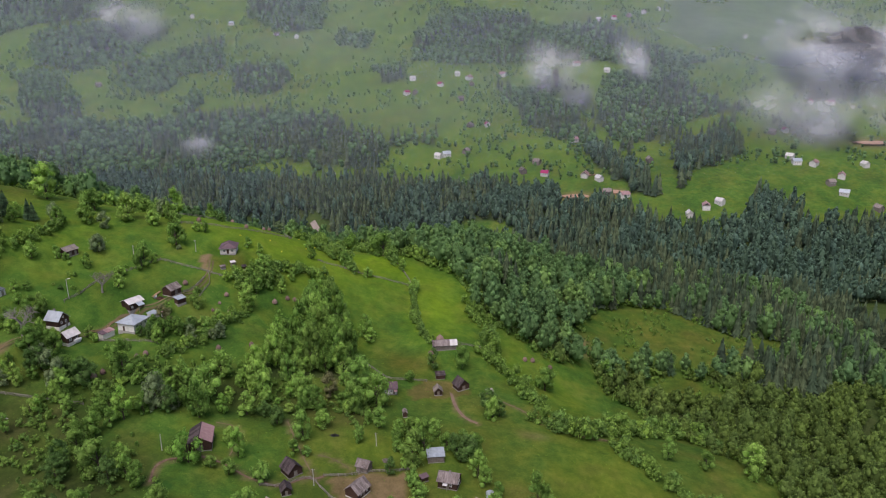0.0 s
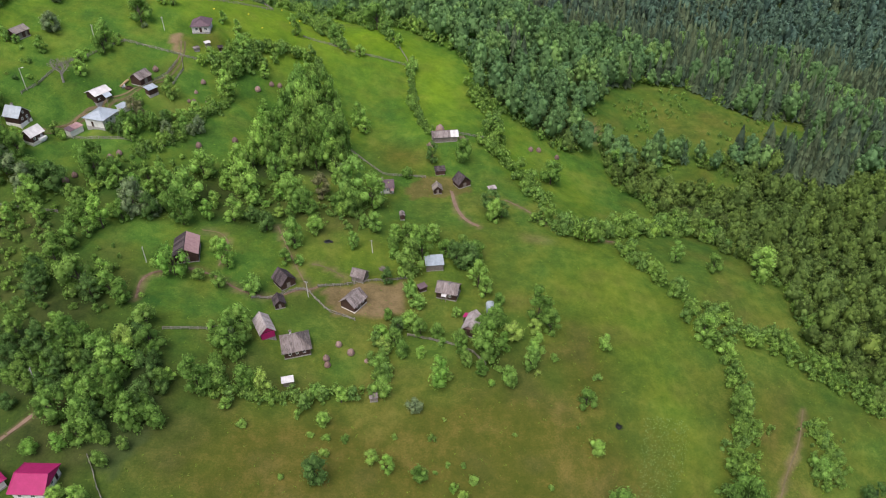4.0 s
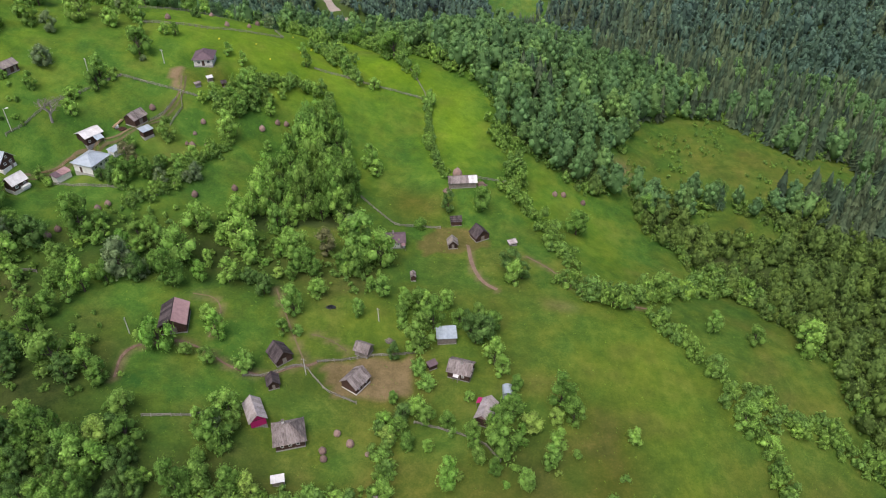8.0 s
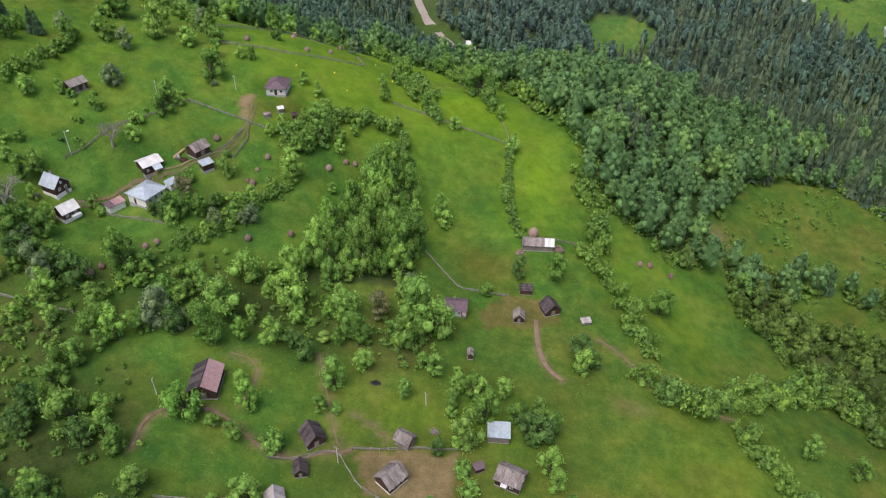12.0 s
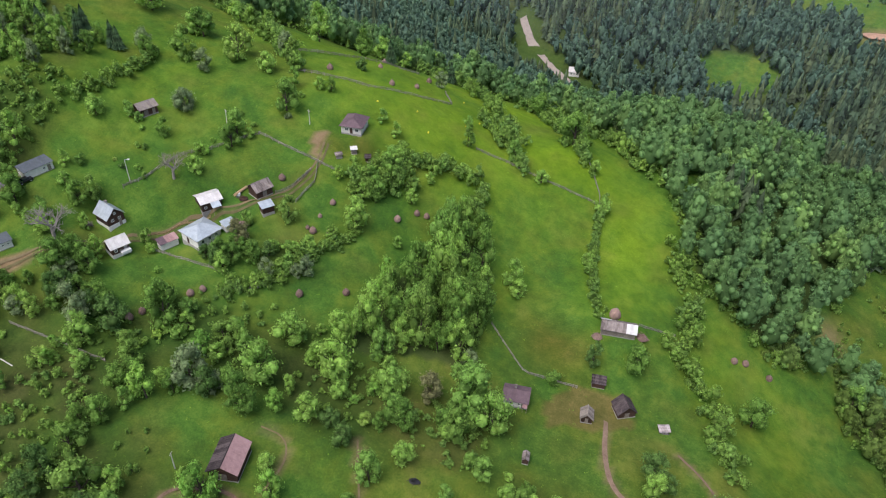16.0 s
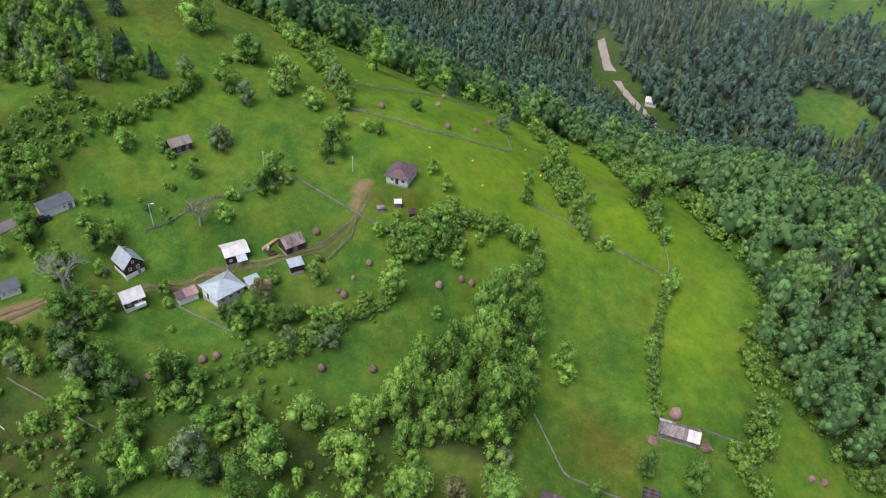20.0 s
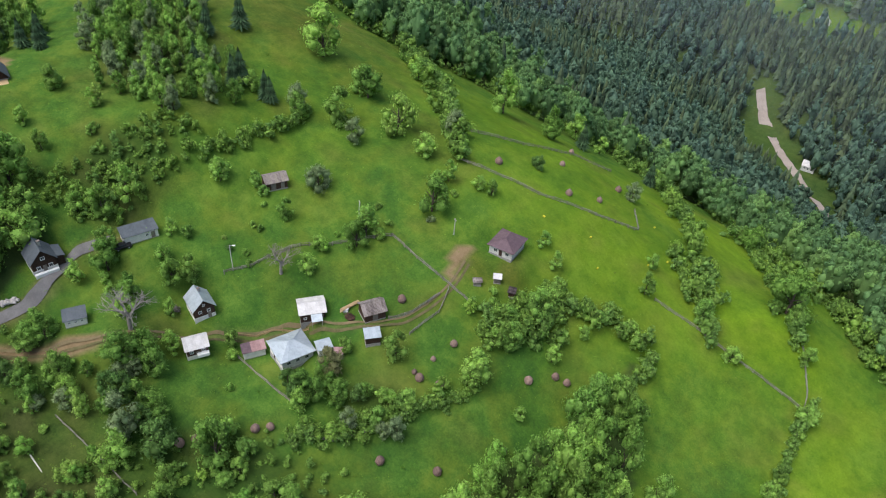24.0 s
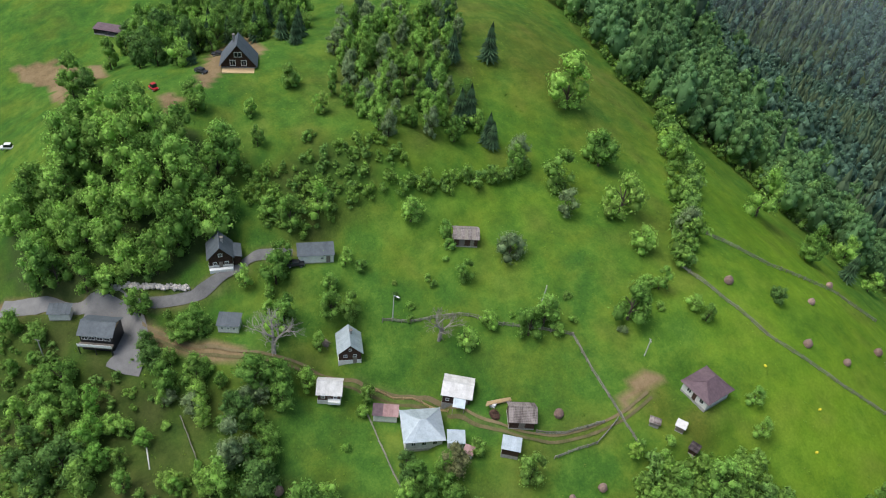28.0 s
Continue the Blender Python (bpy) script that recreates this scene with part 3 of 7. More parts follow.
for line, half, much in [(LANE_WEST, 1.5, 1.6), (LANE_EAST, 0.3, 0.45), (DRIVE, 1.5, 1.0)] + [(p, 0.7, 1.0) for p in FOOTPATHS]:
    soil_v = np.maximum(soil_v, 0.6 * much * (1 - smooth_step(half * 0.5, half + 0.9, off_line(fx, fy, line) + ragged * 1.6)))
for yard in DIGGINGS:
    soil_v = np.maximum(soil_v, 0.95 * inside(fx + ragged * 6, fy - ragged * 6, yard))
for yard in YARDS:
    dry_v = np.maximum(dry_v, 0.95 * inside(fx + ragged * 4, fy - ragged * 4, yard))
    soil_v = np.maximum(soil_v, (0.72 if yard is YARDS[0] else 0.22) * inside(fx + ragged * 4, fy - ragged * 4, yard))
soil_v = np.maximum(soil_v, spot(fx, fy, [(84, 274.6, 5, 10, 0.7), (40, 161.9, 6, 3, 0.35), (163, 655.4, 16, 9, 1.1), (204, 660.1, 14, 7, 1.0), (538, 759, 24, 12, 1.1)]) + ragged * 0.3)
near_woods = inside(fx, fy, GROVE) | inside(fx, fy, WOOD_SW) | inside(fx, fy, WOOD_WEST)
deep = wooded(fx, fy) & wooded(fx - 5, fy - 4) & wooded(fx - 5, fy + 4) & wooded(fx + 2, fy - 6)
floor_v = (deep | near_woods).astype(float) * 0.9
floor_v = np.maximum(floor_v, 0.75 * (off_line(fx, fy, VALLEY_ROAD) < 45))
# rough herbage under the scrub: on the bank below the upper meadow, round the western thicket and below the lane
rough_v = spot(fx, fy, [(-210, 232, 34, 22, 1.1), (-88, 78, 30, 30, 1.2), (-128, 112, 30, 30, 1.1), (-75, 165.7, 52, 13, 1.15), (-105, 105.2, 22, 28, 1.2), (-118, 141, 16, 22, 1.0), (-150, 135.6, 42, 20, 1.2), (-178, 118.7, 34, 22, 1.1), (-96, 71.5, 18, 20, 1.0), (-60, 95.2, 16, 10, 0.8), (20, 103.5, 22, 12, 0.6), (-90, 196.6, 12, 9, 0.6), (-182, 197.2, 14, 20, 0.9), (-205, 228.2, 34, 14, 0.8), (-30, 170.9, 14, 12, 0.8)]) + ragged * 0.9 - 0.12
for attr_name, value in (("rough", rough_v), ("lush", lush_v), ("dry", dry_v), ("soil", soil_v), ("floor", floor_v)):
    ground_me.attributes.new(attr_name, "FLOAT", "POINT").data.foreach_set("value", np.clip(value, 0, 1).astype(np.float32))
tagged(new("ground", ground_me), "green hillside meadow with worn paths and dry patches", "ground", kind="structure")


# ---- plants ----
rng = np.random.default_rng(7)


def ball(level):
    bm = bmesh.new()
    bmesh.ops.create_icosphere(bm, subdivisions=level, radius=1.0)
    v = np.array([p.co[:] for p in bm.verts])
    t = np.array([[q.index for q in f.verts] for f in bm.faces])
    bm.free()
    return v, t


BALL_1, BALL_2 = ball(1), ball(2)


def sprays(r, p, out, leaf, slim=0.6):
    """Leaf sprays: one long tilted blade at each place, facing roughly the way it is told."""
    out = out + r.normal(scale=0.55, size=p.shape)
    a = np.cross(out, r.normal(size=p.shape))
    a /= np.linalg.norm(a, axis=1)[:, None] + 1e-9
    b = np.cross(out, a)
    b /= np.linalg.norm(b, axis=1)[:, None] + 1e-9
    s = leaf * r.uniform(0.5, 1.5, (len(p), 1))
    return np.stack([p + 1.3 * a * s, p - 0.7 * a * s + b * s * slim, p - 0.6 * a * s - b * s * slim], 1).reshape(-1, 3)


def crown_shape(lobes, leaves, leaf, tall=1.0, wide=1.0, core=0.8, seed=0, level=1, size=1.0, spread=0.62, low=0.25):
    """A crown of unit half-width from its foot upward: lobes of foliage, each with small tilted leaf sprays round a dark heart."""
    r = np.random.default_rng(seed)
    vs, ts, n = [], [], 0
    base_v, base_t = (BALL_1, BALL_2)[level - 1]
    for k in range(lobes):
        ang, up = r.uniform(0, 6.283), (k + 0.5) / lobes
        reach = wide * spread * math.sqrt(max(0.05, 1 - abs(2 * up - 0.85) ** 2)) * r.uniform(0.55, 1.05)
        c = np.array([math.cos(ang) * reach, math.sin(ang) * reach, tall * (low + (1.7 - low) * up)])
        rad = size * r.uniform(0.26, 0.52) * (1.15 - 0.5 * abs(up - 0.4))
        bv = base_v * (rad * core * r.uniform(0.8, 1.15, (len(base_v), 1))) * (1, 1, 0.9) + c
        vs.append(bv), ts.append(base_t + n)
        n += len(bv)
        d = r.normal(size=(leaves, 3))
        d /= np.linalg.norm(d, axis=1)[:, None]
        d[:, 2] = np.where(d[:, 2] < -0.4, -d[:, 2], d[:, 2])
        p = c + d * rad * (1 + 0.3 * r.normal(size=(leaves, 1)).clip(-1.2, 1.2)) * (1, 1, 0.92)
        tri = sprays(r, p, d + (0, 0, 0.25), leaf)
        vs.append(tri), ts.append(np.arange(leaves * 3).reshape(-1, 3) + n)
        n += len(tri)
    return np.concatenate(vs), np.concatenate(ts)


def forest_shape(lobes, leaves, leaf, tall=1.8, seed=0):
    """A forest crown of unit half-width: a tall heart tapering to its top, rounded boughs of foliage all over it, leaf sprays on each."""
    r = np.random.default_rng(seed)
    bv, bt = BALL_1
    hv, ht = BALL_2 if lobes > 6 else BALL_1
    heart = hv * (0.64, 0.64, 0.78 * tall)
    heart[:, :2] *= (1 - 0.3 * np.clip(hv[:, 2:], 0, 1))
    vs, ts = [heart * r.uniform(0.88, 1.1, (len(heart), 1)) + (0, 0, tall)], [ht]
    n = len(heart)
    d = r.normal(size=(3 * leaves, 3)) + (0, 0, 0.6)
    d /= np.linalg.norm(d, axis=1)[:, None]
    tri = sprays(r, d * (0.7, 0.7, 0.86 * tall) * (1 - 0.3 * np.clip(d[:, 2:], 0, 1) * (1, 1, 0)) + (0, 0, tall), d, 1.2 * leaf)
    vs.append(tri), ts.append(np.arange(len(tri)).reshape(-1, 3) + n)
    n += len(tri)
    spin = r.uniform(0, 6.283)
    for k in range(lobes):
        up = 0.96 - 1.5 * k / lobes
        side = math.sqrt(1 - up * up)
        ang = spin + k * 2.4 + r.uniform(-0.5, 0.5)
        reach = 0.64 * side * (1 - 0.25 * max(up, 0)) * r.uniform(0.8, 1.2)
        c = np.array([math.cos(ang) * reach, math.sin(ang) * reach, tall * (1.0 + 0.8 * up * r.uniform(0.88, 1.1))])
        rad = r.uniform(0.28, 0.44) * (1.0 - 0.3 * max(up, 0))
        vs.append(bv * (rad * 0.84 * r.uniform(0.85, 1.14, (len(bv), 1))) * (1, 1, 1.25) + c), ts.append(bt + n)
        n += len(bv)
        d = r.normal(size=(leaves, 3)) + (0.5 * math.cos(ang) * side, 0.5 * math.sin(ang) * side, 0.4)
        d /= np.linalg.norm(d, axis=1)[:, None]
        tri = sprays(r, c + d * rad * r.uniform(0.77, 1.16, (leaves, 1)) * (1, 1, 1.25), d, leaf)
        vs.append(tri), ts.append(np.arange(leaves * 3).reshape(-1, 3) + n)
        n += len(tri)
    return np.concatenate(vs), np.concatenate(ts)


def spruce_shape(tiers, sides, seed=0, ragged=0.3, wide=0.215):
    """A spruce one metre high: drooping ragged tiers that narrow to the tip."""
    r = np.random.default_rng(seed)
    vs, ts, n = [], [], 0
    for k in range(tiers):
        lo, hi = 0.08 + 0.86 * k / tiers, 0.08 + 0.86 * (k + 1.75) / tiers
        hi = min(hi, 1.0) if k < tiers - 1 else 1.0
        rad = wide * (1 - k / tiers) ** 0.85 + 0.012
        ang = np.arange(sides) * 6.283 / sides + r.uniform(0, 6)
        rr = rad * np.where(np.arange(sides) % 2, 1 + ragged, 1 - ragged) * r.uniform(0.8, 1.15, sides)
        zz = lo - 0.035 * np.where(np.arange(sides) % 2, 1, 0) + r.uniform(-0.01, 0.01, sides)
        ring = np.stack([np.cos(ang) * rr, np.sin(ang) * rr, zz], 1)
        vs += [ring, [[r.uniform(-0.01, 0.01), r.uniform(-0.01, 0.01), hi]]]
        ts.append(np.array([[n + i, n + (i + 1) % sides, n + sides] for i in range(sides)]))
        n += sides + 1
    return np.concatenate(vs), np.concatenate(ts)


def plant_stuff(name, shapes, spots, mat, label, category):
    """Many plants in one mesh: spots are rows of x, y, half width, height factor, tone."""
    spots = np.asarray(spots, float)
    vs, ts, tones, n = [], [], [], 0
    pick = rng.integers(0, len(shapes), len(spots))
    z = ground(spots[:, 0], spots[:, 1])
    turn = rng.uniform(0, 6.283, len(spots))
    for k, (sv, st) in enumerate(shapes):
        m = pick == k
        if not m.any():
            continue
        s, zz, c, sn = spots[m], z[m], np.cos(turn[m])[:, None], np.sin(turn[m])[:, None]
        w = s[:, 2][:, None]
        x = (sv[:, 0] * c - sv[:, 1] * sn) * w + s[:, 0][:, None]
        y = (sv[:, 0] * sn + sv[:, 1] * c) * w + s[:, 1][:, None]
        h = sv[:, 2][None] * w * s[:, 3][:, None] + zz[:, None] - 0.05
        vs.append(np.stack([x, y, h], -1).reshape(-1, 3))
        ts.append((st[None] + (np.arange(len(s)) * len(sv))[:, None, None]).reshape(-1, 3) + n)
        tones.append(np.repeat(s[:, 4], len(sv)))
        n += len(s) * len(sv)
    ob = new(name, mesh_from(name, np.concatenate(vs), np.concatenate(ts), mat, np.concatenate(tones), True))
    return tagged(ob, label, category, kind="stuff")


def scatter(x0, x1, y0, y1, step, keep):
    """Jittered grid points where keep(x, y) holds."""
    x, y = np.meshgrid(np.arange(x0, x1, step), np.arange(y0, y1, step))
    x = x.ravel() + rng.uniform(-0.48, 0.48, x.size) * step
    y = y.ravel() + rng.uniform(-0.48, 0.48, y.size) * step
    m = keep(x, y)
    return x[m], y[m]


def spots_of(x, y, wide, flat=(0.9, 1.25), tone=(0, 1)):
    n = len(x)
    clump = np.clip(fbm(x, y, 22, 2) * 1.5 - 0.25, 0, 1)
    t = tone[0] + (tone[1] - tone[0]) * np.clip(0.45 * clump + 0.6 * rng.uniform(0, 1, n) ** 1.3, 0, 1)
    return np.stack([x, y, rng.uniform(*wide, n), rng.uniform(*flat, n), t], 1)


WOOD_CROWNS = [forest_shape(11 + s % 4, 24, 0.078, 1.6 + 0.15 * (s % 4), s) for s in range(8)]
YOUNG_CROWNS = [forest_shape(9, 22, 0.1, 1.2 + 0.15 * (s % 3), s + 70) for s in range(6)]
FAR_CROWNS = [forest_shape(5, 6, 0.17, 1.5 + 0.12 * s, s + 20) for s in range(4)]
DISTANT_CROWNS = [crown_shape(2, 9, 0.22, 1.0, 0.8, 1.0, s + 30, size=1.35) for s in range(4)]
BUSH_CROWNS = [crown_shape(6, 26, 0.125, 0.9, 1.1, 0.72, s + 40, low=0.1) for s in range(4)]
SPRUCES = [spruce_shape(9, 12, s, 0.38, 0.135 + 0.01 * s) for s in range(6)]
FAR_SPRUCES = [spruce_shape(5, 8, s + 10, 0.36, 0.14 + 0.012 * s) for s in range(4)]


def in_view_far(x, y):
    return (np.abs(x - 30) < 0.66 * (y + 60) + 60) & (x > -1050)


def wood_kind(x, y):
    """Low where broadleaf trees stand, high where spruce does: spruce in the north-east, scrubby broadleaf in the south-east."""
    return fbm(x, y, 40, 3) + 0.22 * smooth_step(60, 180, x) * smooth_step(295, 350, y) - 0.16 * (1 - smooth_step(75, 120, x)) * (1 - smooth_step(320, 370, y)) - 0.18 * (1 - smooth_step(225, 262, y)) * smooth_step(70, 100, x) - 0.2 * (1 - smooth_step(-60, 40, x))


# woodland on the near hill: leafy edge trees with spruce further in
px, py = scatter(-340, 270, 60, 440, 7.2, lambda x, y: wooded(x, y) & (np.abs(x + 20) < 0.85 * (y + 90) + 80))
dark = wood_kind(px, py)
broad = (dark < 0.6) | (rng.uniform(0, 1, len(px)) < 0.2)
near_edge = ~wooded(px - 9, py - 9) | ~wooded(px + 9, py - 9) | ~wooded(px - 12, py)
broad |= near_edge & (rng.uniform(0, 1, len(px)) < 0.75)
young = broad & (py < 252) & (px > 60)
broad &= ~young
plant_stuff("broadleaf_woodland", WOOD_CROWNS, spots_of(px[broad], py[broad], (3.1, 5.5), (0.82, 1.15)), wood_leaf_mat, "dense fresh green beech and birch wood on the slope", "woodland")
plant_stuff("young_woodland", YOUNG_CROWNS, spots_of(px[young], py[young], (2.2, 4.2), (0.85, 1.35)), young_leaf_mat, "young bright green broadleaf wood along the pasture", "woodland")
yx, yy = scatter(60, 200, 90, 268, 3.8, lambda x, y: wooded(x, y) & (fbm(x, y, 12, 2) > 0.26))
plant_stuff("woodland_shrubs", BUSH_CROWNS, spots_of(yx, yy, (1.4, 2.8), (0.9, 1.4)), young_leaf_mat, "shrubs filling the young wood", "woodland")
ex, ey = scatter(-270, 230, 90, 410, 3.0, lambda x, y: wooded(x, y) & ~(wooded(x - 6, y - 5) & wooded(x + 3, y - 7) & wooded(x - 7, y + 4)) & (rng.uniform(0, 1, x.shape) < 0.7))
plant_stuff("wood_edge_shrubs", BUSH_CROWNS, spots_of(ex, ey, (1.2, 3.0), (0.9, 1.6)), shrub_mat, "shrubs and saplings along the edge of the wood", "woodland")
cx, cy = scatter(-340, 300, 60, 430, 5.2, lambda x, y: wooded(x, y) & (np.abs(x + 20) < 0.85 * (y + 90) + 80))
dark = wood_kind(cx, cy)
m = dark > 0.57
sp = spots_of(cx[m], cy[m], (12, 21), (0.95, 1.15))
plant_stuff("spruce_wood", SPRUCES, sp, needle_mat, "dark green spruce wood on the slope", "woodland")

# woods on the far side of the gorge
px, py = scatter(-480, 900, 420, 760, 6.2, lambda x, y: wooded(x, y) & in_view_far(x, y))
m = (fbm(px, py, 50, 3) + rng.normal(0, 0.1, len(px))) > 0.53
plant_stuff("gorge_spruce_wood", FAR_SPRUCES, spots_of(px[m], py[m], (14, 23), (0.95, 1.15)), needle_mat, "dark spruce wood on the far gorge side", "woodland")
plant_stuff("gorge_broadleaf_wood", FAR_CROWNS, spots_of(px[~m], py[~m], (3.4, 5.4), (0.95, 1.4), (0, 0.9)), hazy_gorge_leaf_mat, "mixed broadleaf wood on the far gorge side", "woodland")
px, py = scatter(-1050, 1200, 760, 1750, 8.6, lambda x, y: wooded(x, y) & in_view_far(x, y))
m = (fbm(px, py, 60, 3) + rng.normal(0, 0.1, len(px))) > 0.6
plant_stuff("distant_spruce_wood", FAR_SPRUCES, spots_of(px[m], py[m], (12, 20), (0.95, 1.1)), needle_mat, "distant dark spruce woods", "woodland")
plant_stuff("distant_broadleaf_wood", DISTANT_CROWNS, spots_of(px[~m], py[~m], (4, 7), (0.9, 1.2), (0, 0.7)), wood_leaf_mat, "distant broadleaf woods and field trees", "woodland")

# tree lines and single trees between the far fields
px, py = scatter(-1050, 1200, 700, 1750, 9.0, lambda x, y: ~wooded(x, y) & in_view_far(x, y) & ((np.abs(fbm(x, y, 90, 2) - 0.5) < 0.04) | (np.abs(fbm(x + 500, y, 70, 2) - 0.46) < 0.034) | (rng.uniform(0, 1, x.shape) < 0.03)))
plant_stuff("far_field_trees", DISTANT_CROWNS, spots_of(px, py, (1.8, 4.2), (0.9, 1.3), (0, 0.7)), wood_leaf_mat, "tree lines and single trees between the far fields", "trees")
# bushes in the forest glades
px, py = scatter(84, 220, 228, 335, 4.2, lambda x, y: (inside(x, y, GLADE_1) | inside(x, y, GLADE_2)) & (fbm(x, y, 14, 3) > 0.56))
plant_stuff("glade_bushes", BUSH_CROWNS, spots_of(px, py, (0.6, 1.7), (0.7, 1.2)), shrub_mat, "low bushes scattered over the forest glade", "scrub")

# hedges and scrub
HEDGES = [([(-60, 306.3), (-57, 298.1), (-46, 289.4), (-38, 280.8)], 2.2, 1.9), ([(-7, 283.9), (-6, 259.3), (-2, 237.5), (0, 230.5)], 1.6, 1.5),
          ([(22, 274.9), (25, 267.1), (31, 251.4), (28, 232.3), (31, 222.5), (39, 213.9), (42, 201.8), (48, 187.6)], 3.4, 2.6),
          ([(45, 173.2), (54, 170.4), (70, 173.9), (85, 186.9), (110, 203.2), (119, 190.8)], 5.0, 2.8), ([(69, 164.6), (75, 154.6), (81, 147.7), (87, 136.9), (90, 126.1), (94, 114.3), (96, 103.6), (94, 88.8)], 3.2, 2.4),
          ([(95, 96.7), (92, 86.8), (87, 76.9), (82, 65.1)], 4.5, 1.9), ([(118, 94.3), (119, 86.5), (115, 75.7)], 5.0, 1.3), ([(93, 133.1), (104, 128.4), (117, 124.8), (128, 115.2), (138, 110.6), (147, 102.9)], 5.0, 2.2),
          ([(-61, 83.2), (-52, 86.5), (-46, 85.7), (-36, 86), (-25, 88.2), (-16, 90.3), (-15, 102.3), (-16, 113.2)], 2.6, 1.8), ([(-169, 215.1), (-167, 224.2), (-165, 236.3), (-164, 249.4)], 1.8, 1.6),
          ([(-122, 270.2), (-133, 280.1), (-147, 294.3), (-162, 307.7), (-172, 312.7), (-191, 327.1)], 3.4, 2.9), ([(-112, 379.5), (-85, 361.2), (-72, 340.5), (-58, 318.8), (-48, 298.5), (-38, 282.8)], 3.6, 2.6), ([(-42, 343.3), (-29, 324.7), (-18, 303.2), (-14, 295.4)], 1.8, 2.2),
          ([(-52, 353.5), (-29, 345.5), (-11, 331.2), (7, 313.2)], 3.6, 2.8), ([(-71, 252), (-64, 259), (-57, 264), (-51, 262), (-47, 255), (-49, 246), (-51, 236)], 2.2, 2.1), ([(-91, 233), (-81, 235), (-73, 239), (-72, 250), (-79, 254)], 3.2, 2.4), ([(-78, 224), (-77, 216), (-84, 203), (-89, 192), (-95, 185), (-103, 179)], 1.1, 1.2),
          ([(-102, 179.6), (-94, 185.7), (-88, 195.7), (-84, 204.7), (-82, 211.7)], 2.4, 1.7), ([(-82, 229.3), (-78, 237.4), (-75, 246.3), (-74, 254.2)], 3.4, 2.2)]
hx, hy, hw = [], [], []
for line, half, size in HEDGES:
    half, size = half * 1.1, size * 1.12
    for ax, ay, _ in along(line, 0.5 * size):
        for _ in range(max(1, round(half / size))):
            hx.append(ax + rng.normal(0, half * 0.5)), hy.append(ay + rng.normal(0, half * 0.5)), hw.append(size * rng.uniform(0.55, 1.35))
hedge = spots_of(np.array(hx), np.array(hy), (1, 1), (0.9, 1.35))
hedge[:, 2] = hw
plant_stuff("hedgerow", BUSH_CROWNS, hedge, shrub_mat, "overgrown green hedgerows between the fields", "hedge")
px, py = scatter(-200, -165, 176, 226, 2.6, lambda x, y: inside(x, y, SCRUB_WEST))
plant_stuff("scrub", BUSH_CROWNS, spots_of(px, py, (1.0, 2.3), (0.8, 1.3)), shrub_mat, "low scrub on the old terrace", "scrub")

# single trees and bushes: x, y and the crown's half width
TREES = collections.defaultdict(list)
TREES["mid"] += [(-151, 153.8, 3.1), (-142, 164.5, 4.6), (-140, 169.6, 3.1), (-136, 168.8, 3.3), (-131, 163.2, 3.0), (-138, 156.2, 2.1), (-132, 188, 1.9), (-114, 166.7, 2.6), (-126, 157.6, 1.5), (-107, 187.3, 2.9), (-104, 189.3, 2.9), (-100, 193.3, 2.3), (-106, 201.9, 1.8), (-96, 209.1, 3.0), (-123, 224.8, 3.5), (-150, 190.9, 2.6), (-152, 186.9, 2.9), (-143, 218.4, 2.3), (-115, 247.6, 5.0), (-106, 264.6, 1.9), (-122, 332.9, 3.7), (-58, 276.8, 2.5), (-43, 347.4, 5.2), (-24, 322.7, 5.6), (-165, 177.8, 4.0), (-162, 157.5, 3.2), (-218, 201.2, 2.7), (-201, 185.9, 2.2), (-166, 246.3, 3.3), (-111, 164.8, 4.7), (-116, 154.9, 2.1)]
TREES["mid"] += [(-112, 151, 2.9), (-99, 148.3, 2.4), (-113, 145.1, 3.2), (-110, 148.1, 2.8), (-110, 135.2, 3.5), (-114, 132.1, 2.7), (-111, 125.2, 3.8), (-81, 150.7, 4.0), (-45, 166.5, 4.1), (-42, 164.6, 3.2), (-48, 161.4, 2.0), (-29, 166.9, 3.7), (-47, 138.5, 2.2), (-71, 125.9, 2.2), (-65, 124.1, 2.5), (-101, 116.3, 5.9), (-89, 113.4, 2.8), (-89, 111.4, 2.1), (-3, 146.2, 3.8), (-7, 138.1, 4.5), (5, 148.2, 2.7), (21, 124.4, 2.5), (19, 115.4, 3.8), (33, 119.6, 4.3), (36, 114.7, 3.2), (16, 104.5, 4.8), (14, 111.4, 2.8), (1, 112.3, 2.4), (-8, 200.7, 2.5), (15, 214.9, 4.3), (53, 217.5, 5.0)]
TREES["mid"] += [(-77, 96.7, 4.3), (-80, 104.6, 3.4), (-62, 84.1, 3.8), (-71, 83.9, 2.6), (-57, 99.3, 4.3), (-58, 87.3, 3.9), (-51, 86.5, 3.5), (-95, 93.3, 3.4), (-93, 72.5, 3.9), (-85, 69.6, 4.1), (-75, 71.8, 3.7), (-83, 78.6, 3.5), (-70, 72.9, 3.1), (-86, 66.6, 3.1), (-23, 310.2, 7.3), (-5, 63.4, 2.2), (43, 90.1, 3.2), (47, 59, 4.8), (105, 159.5, 3.3), (84, 66.1, 5.7), (92, 94.6, 4.0), (-173, 123.5, 3.2), (-169, 126.5, 3.5), (-184, 123.2, 3.3), (-191, 118.3, 3.1), (-154, 147.1, 3.2), (-175, 146.4, 3.8), (-164, 152.6, 2.7), (-142, 126, 3.8), (-165, 121.8, 3.2), (-161, 127.7, 2.8)]
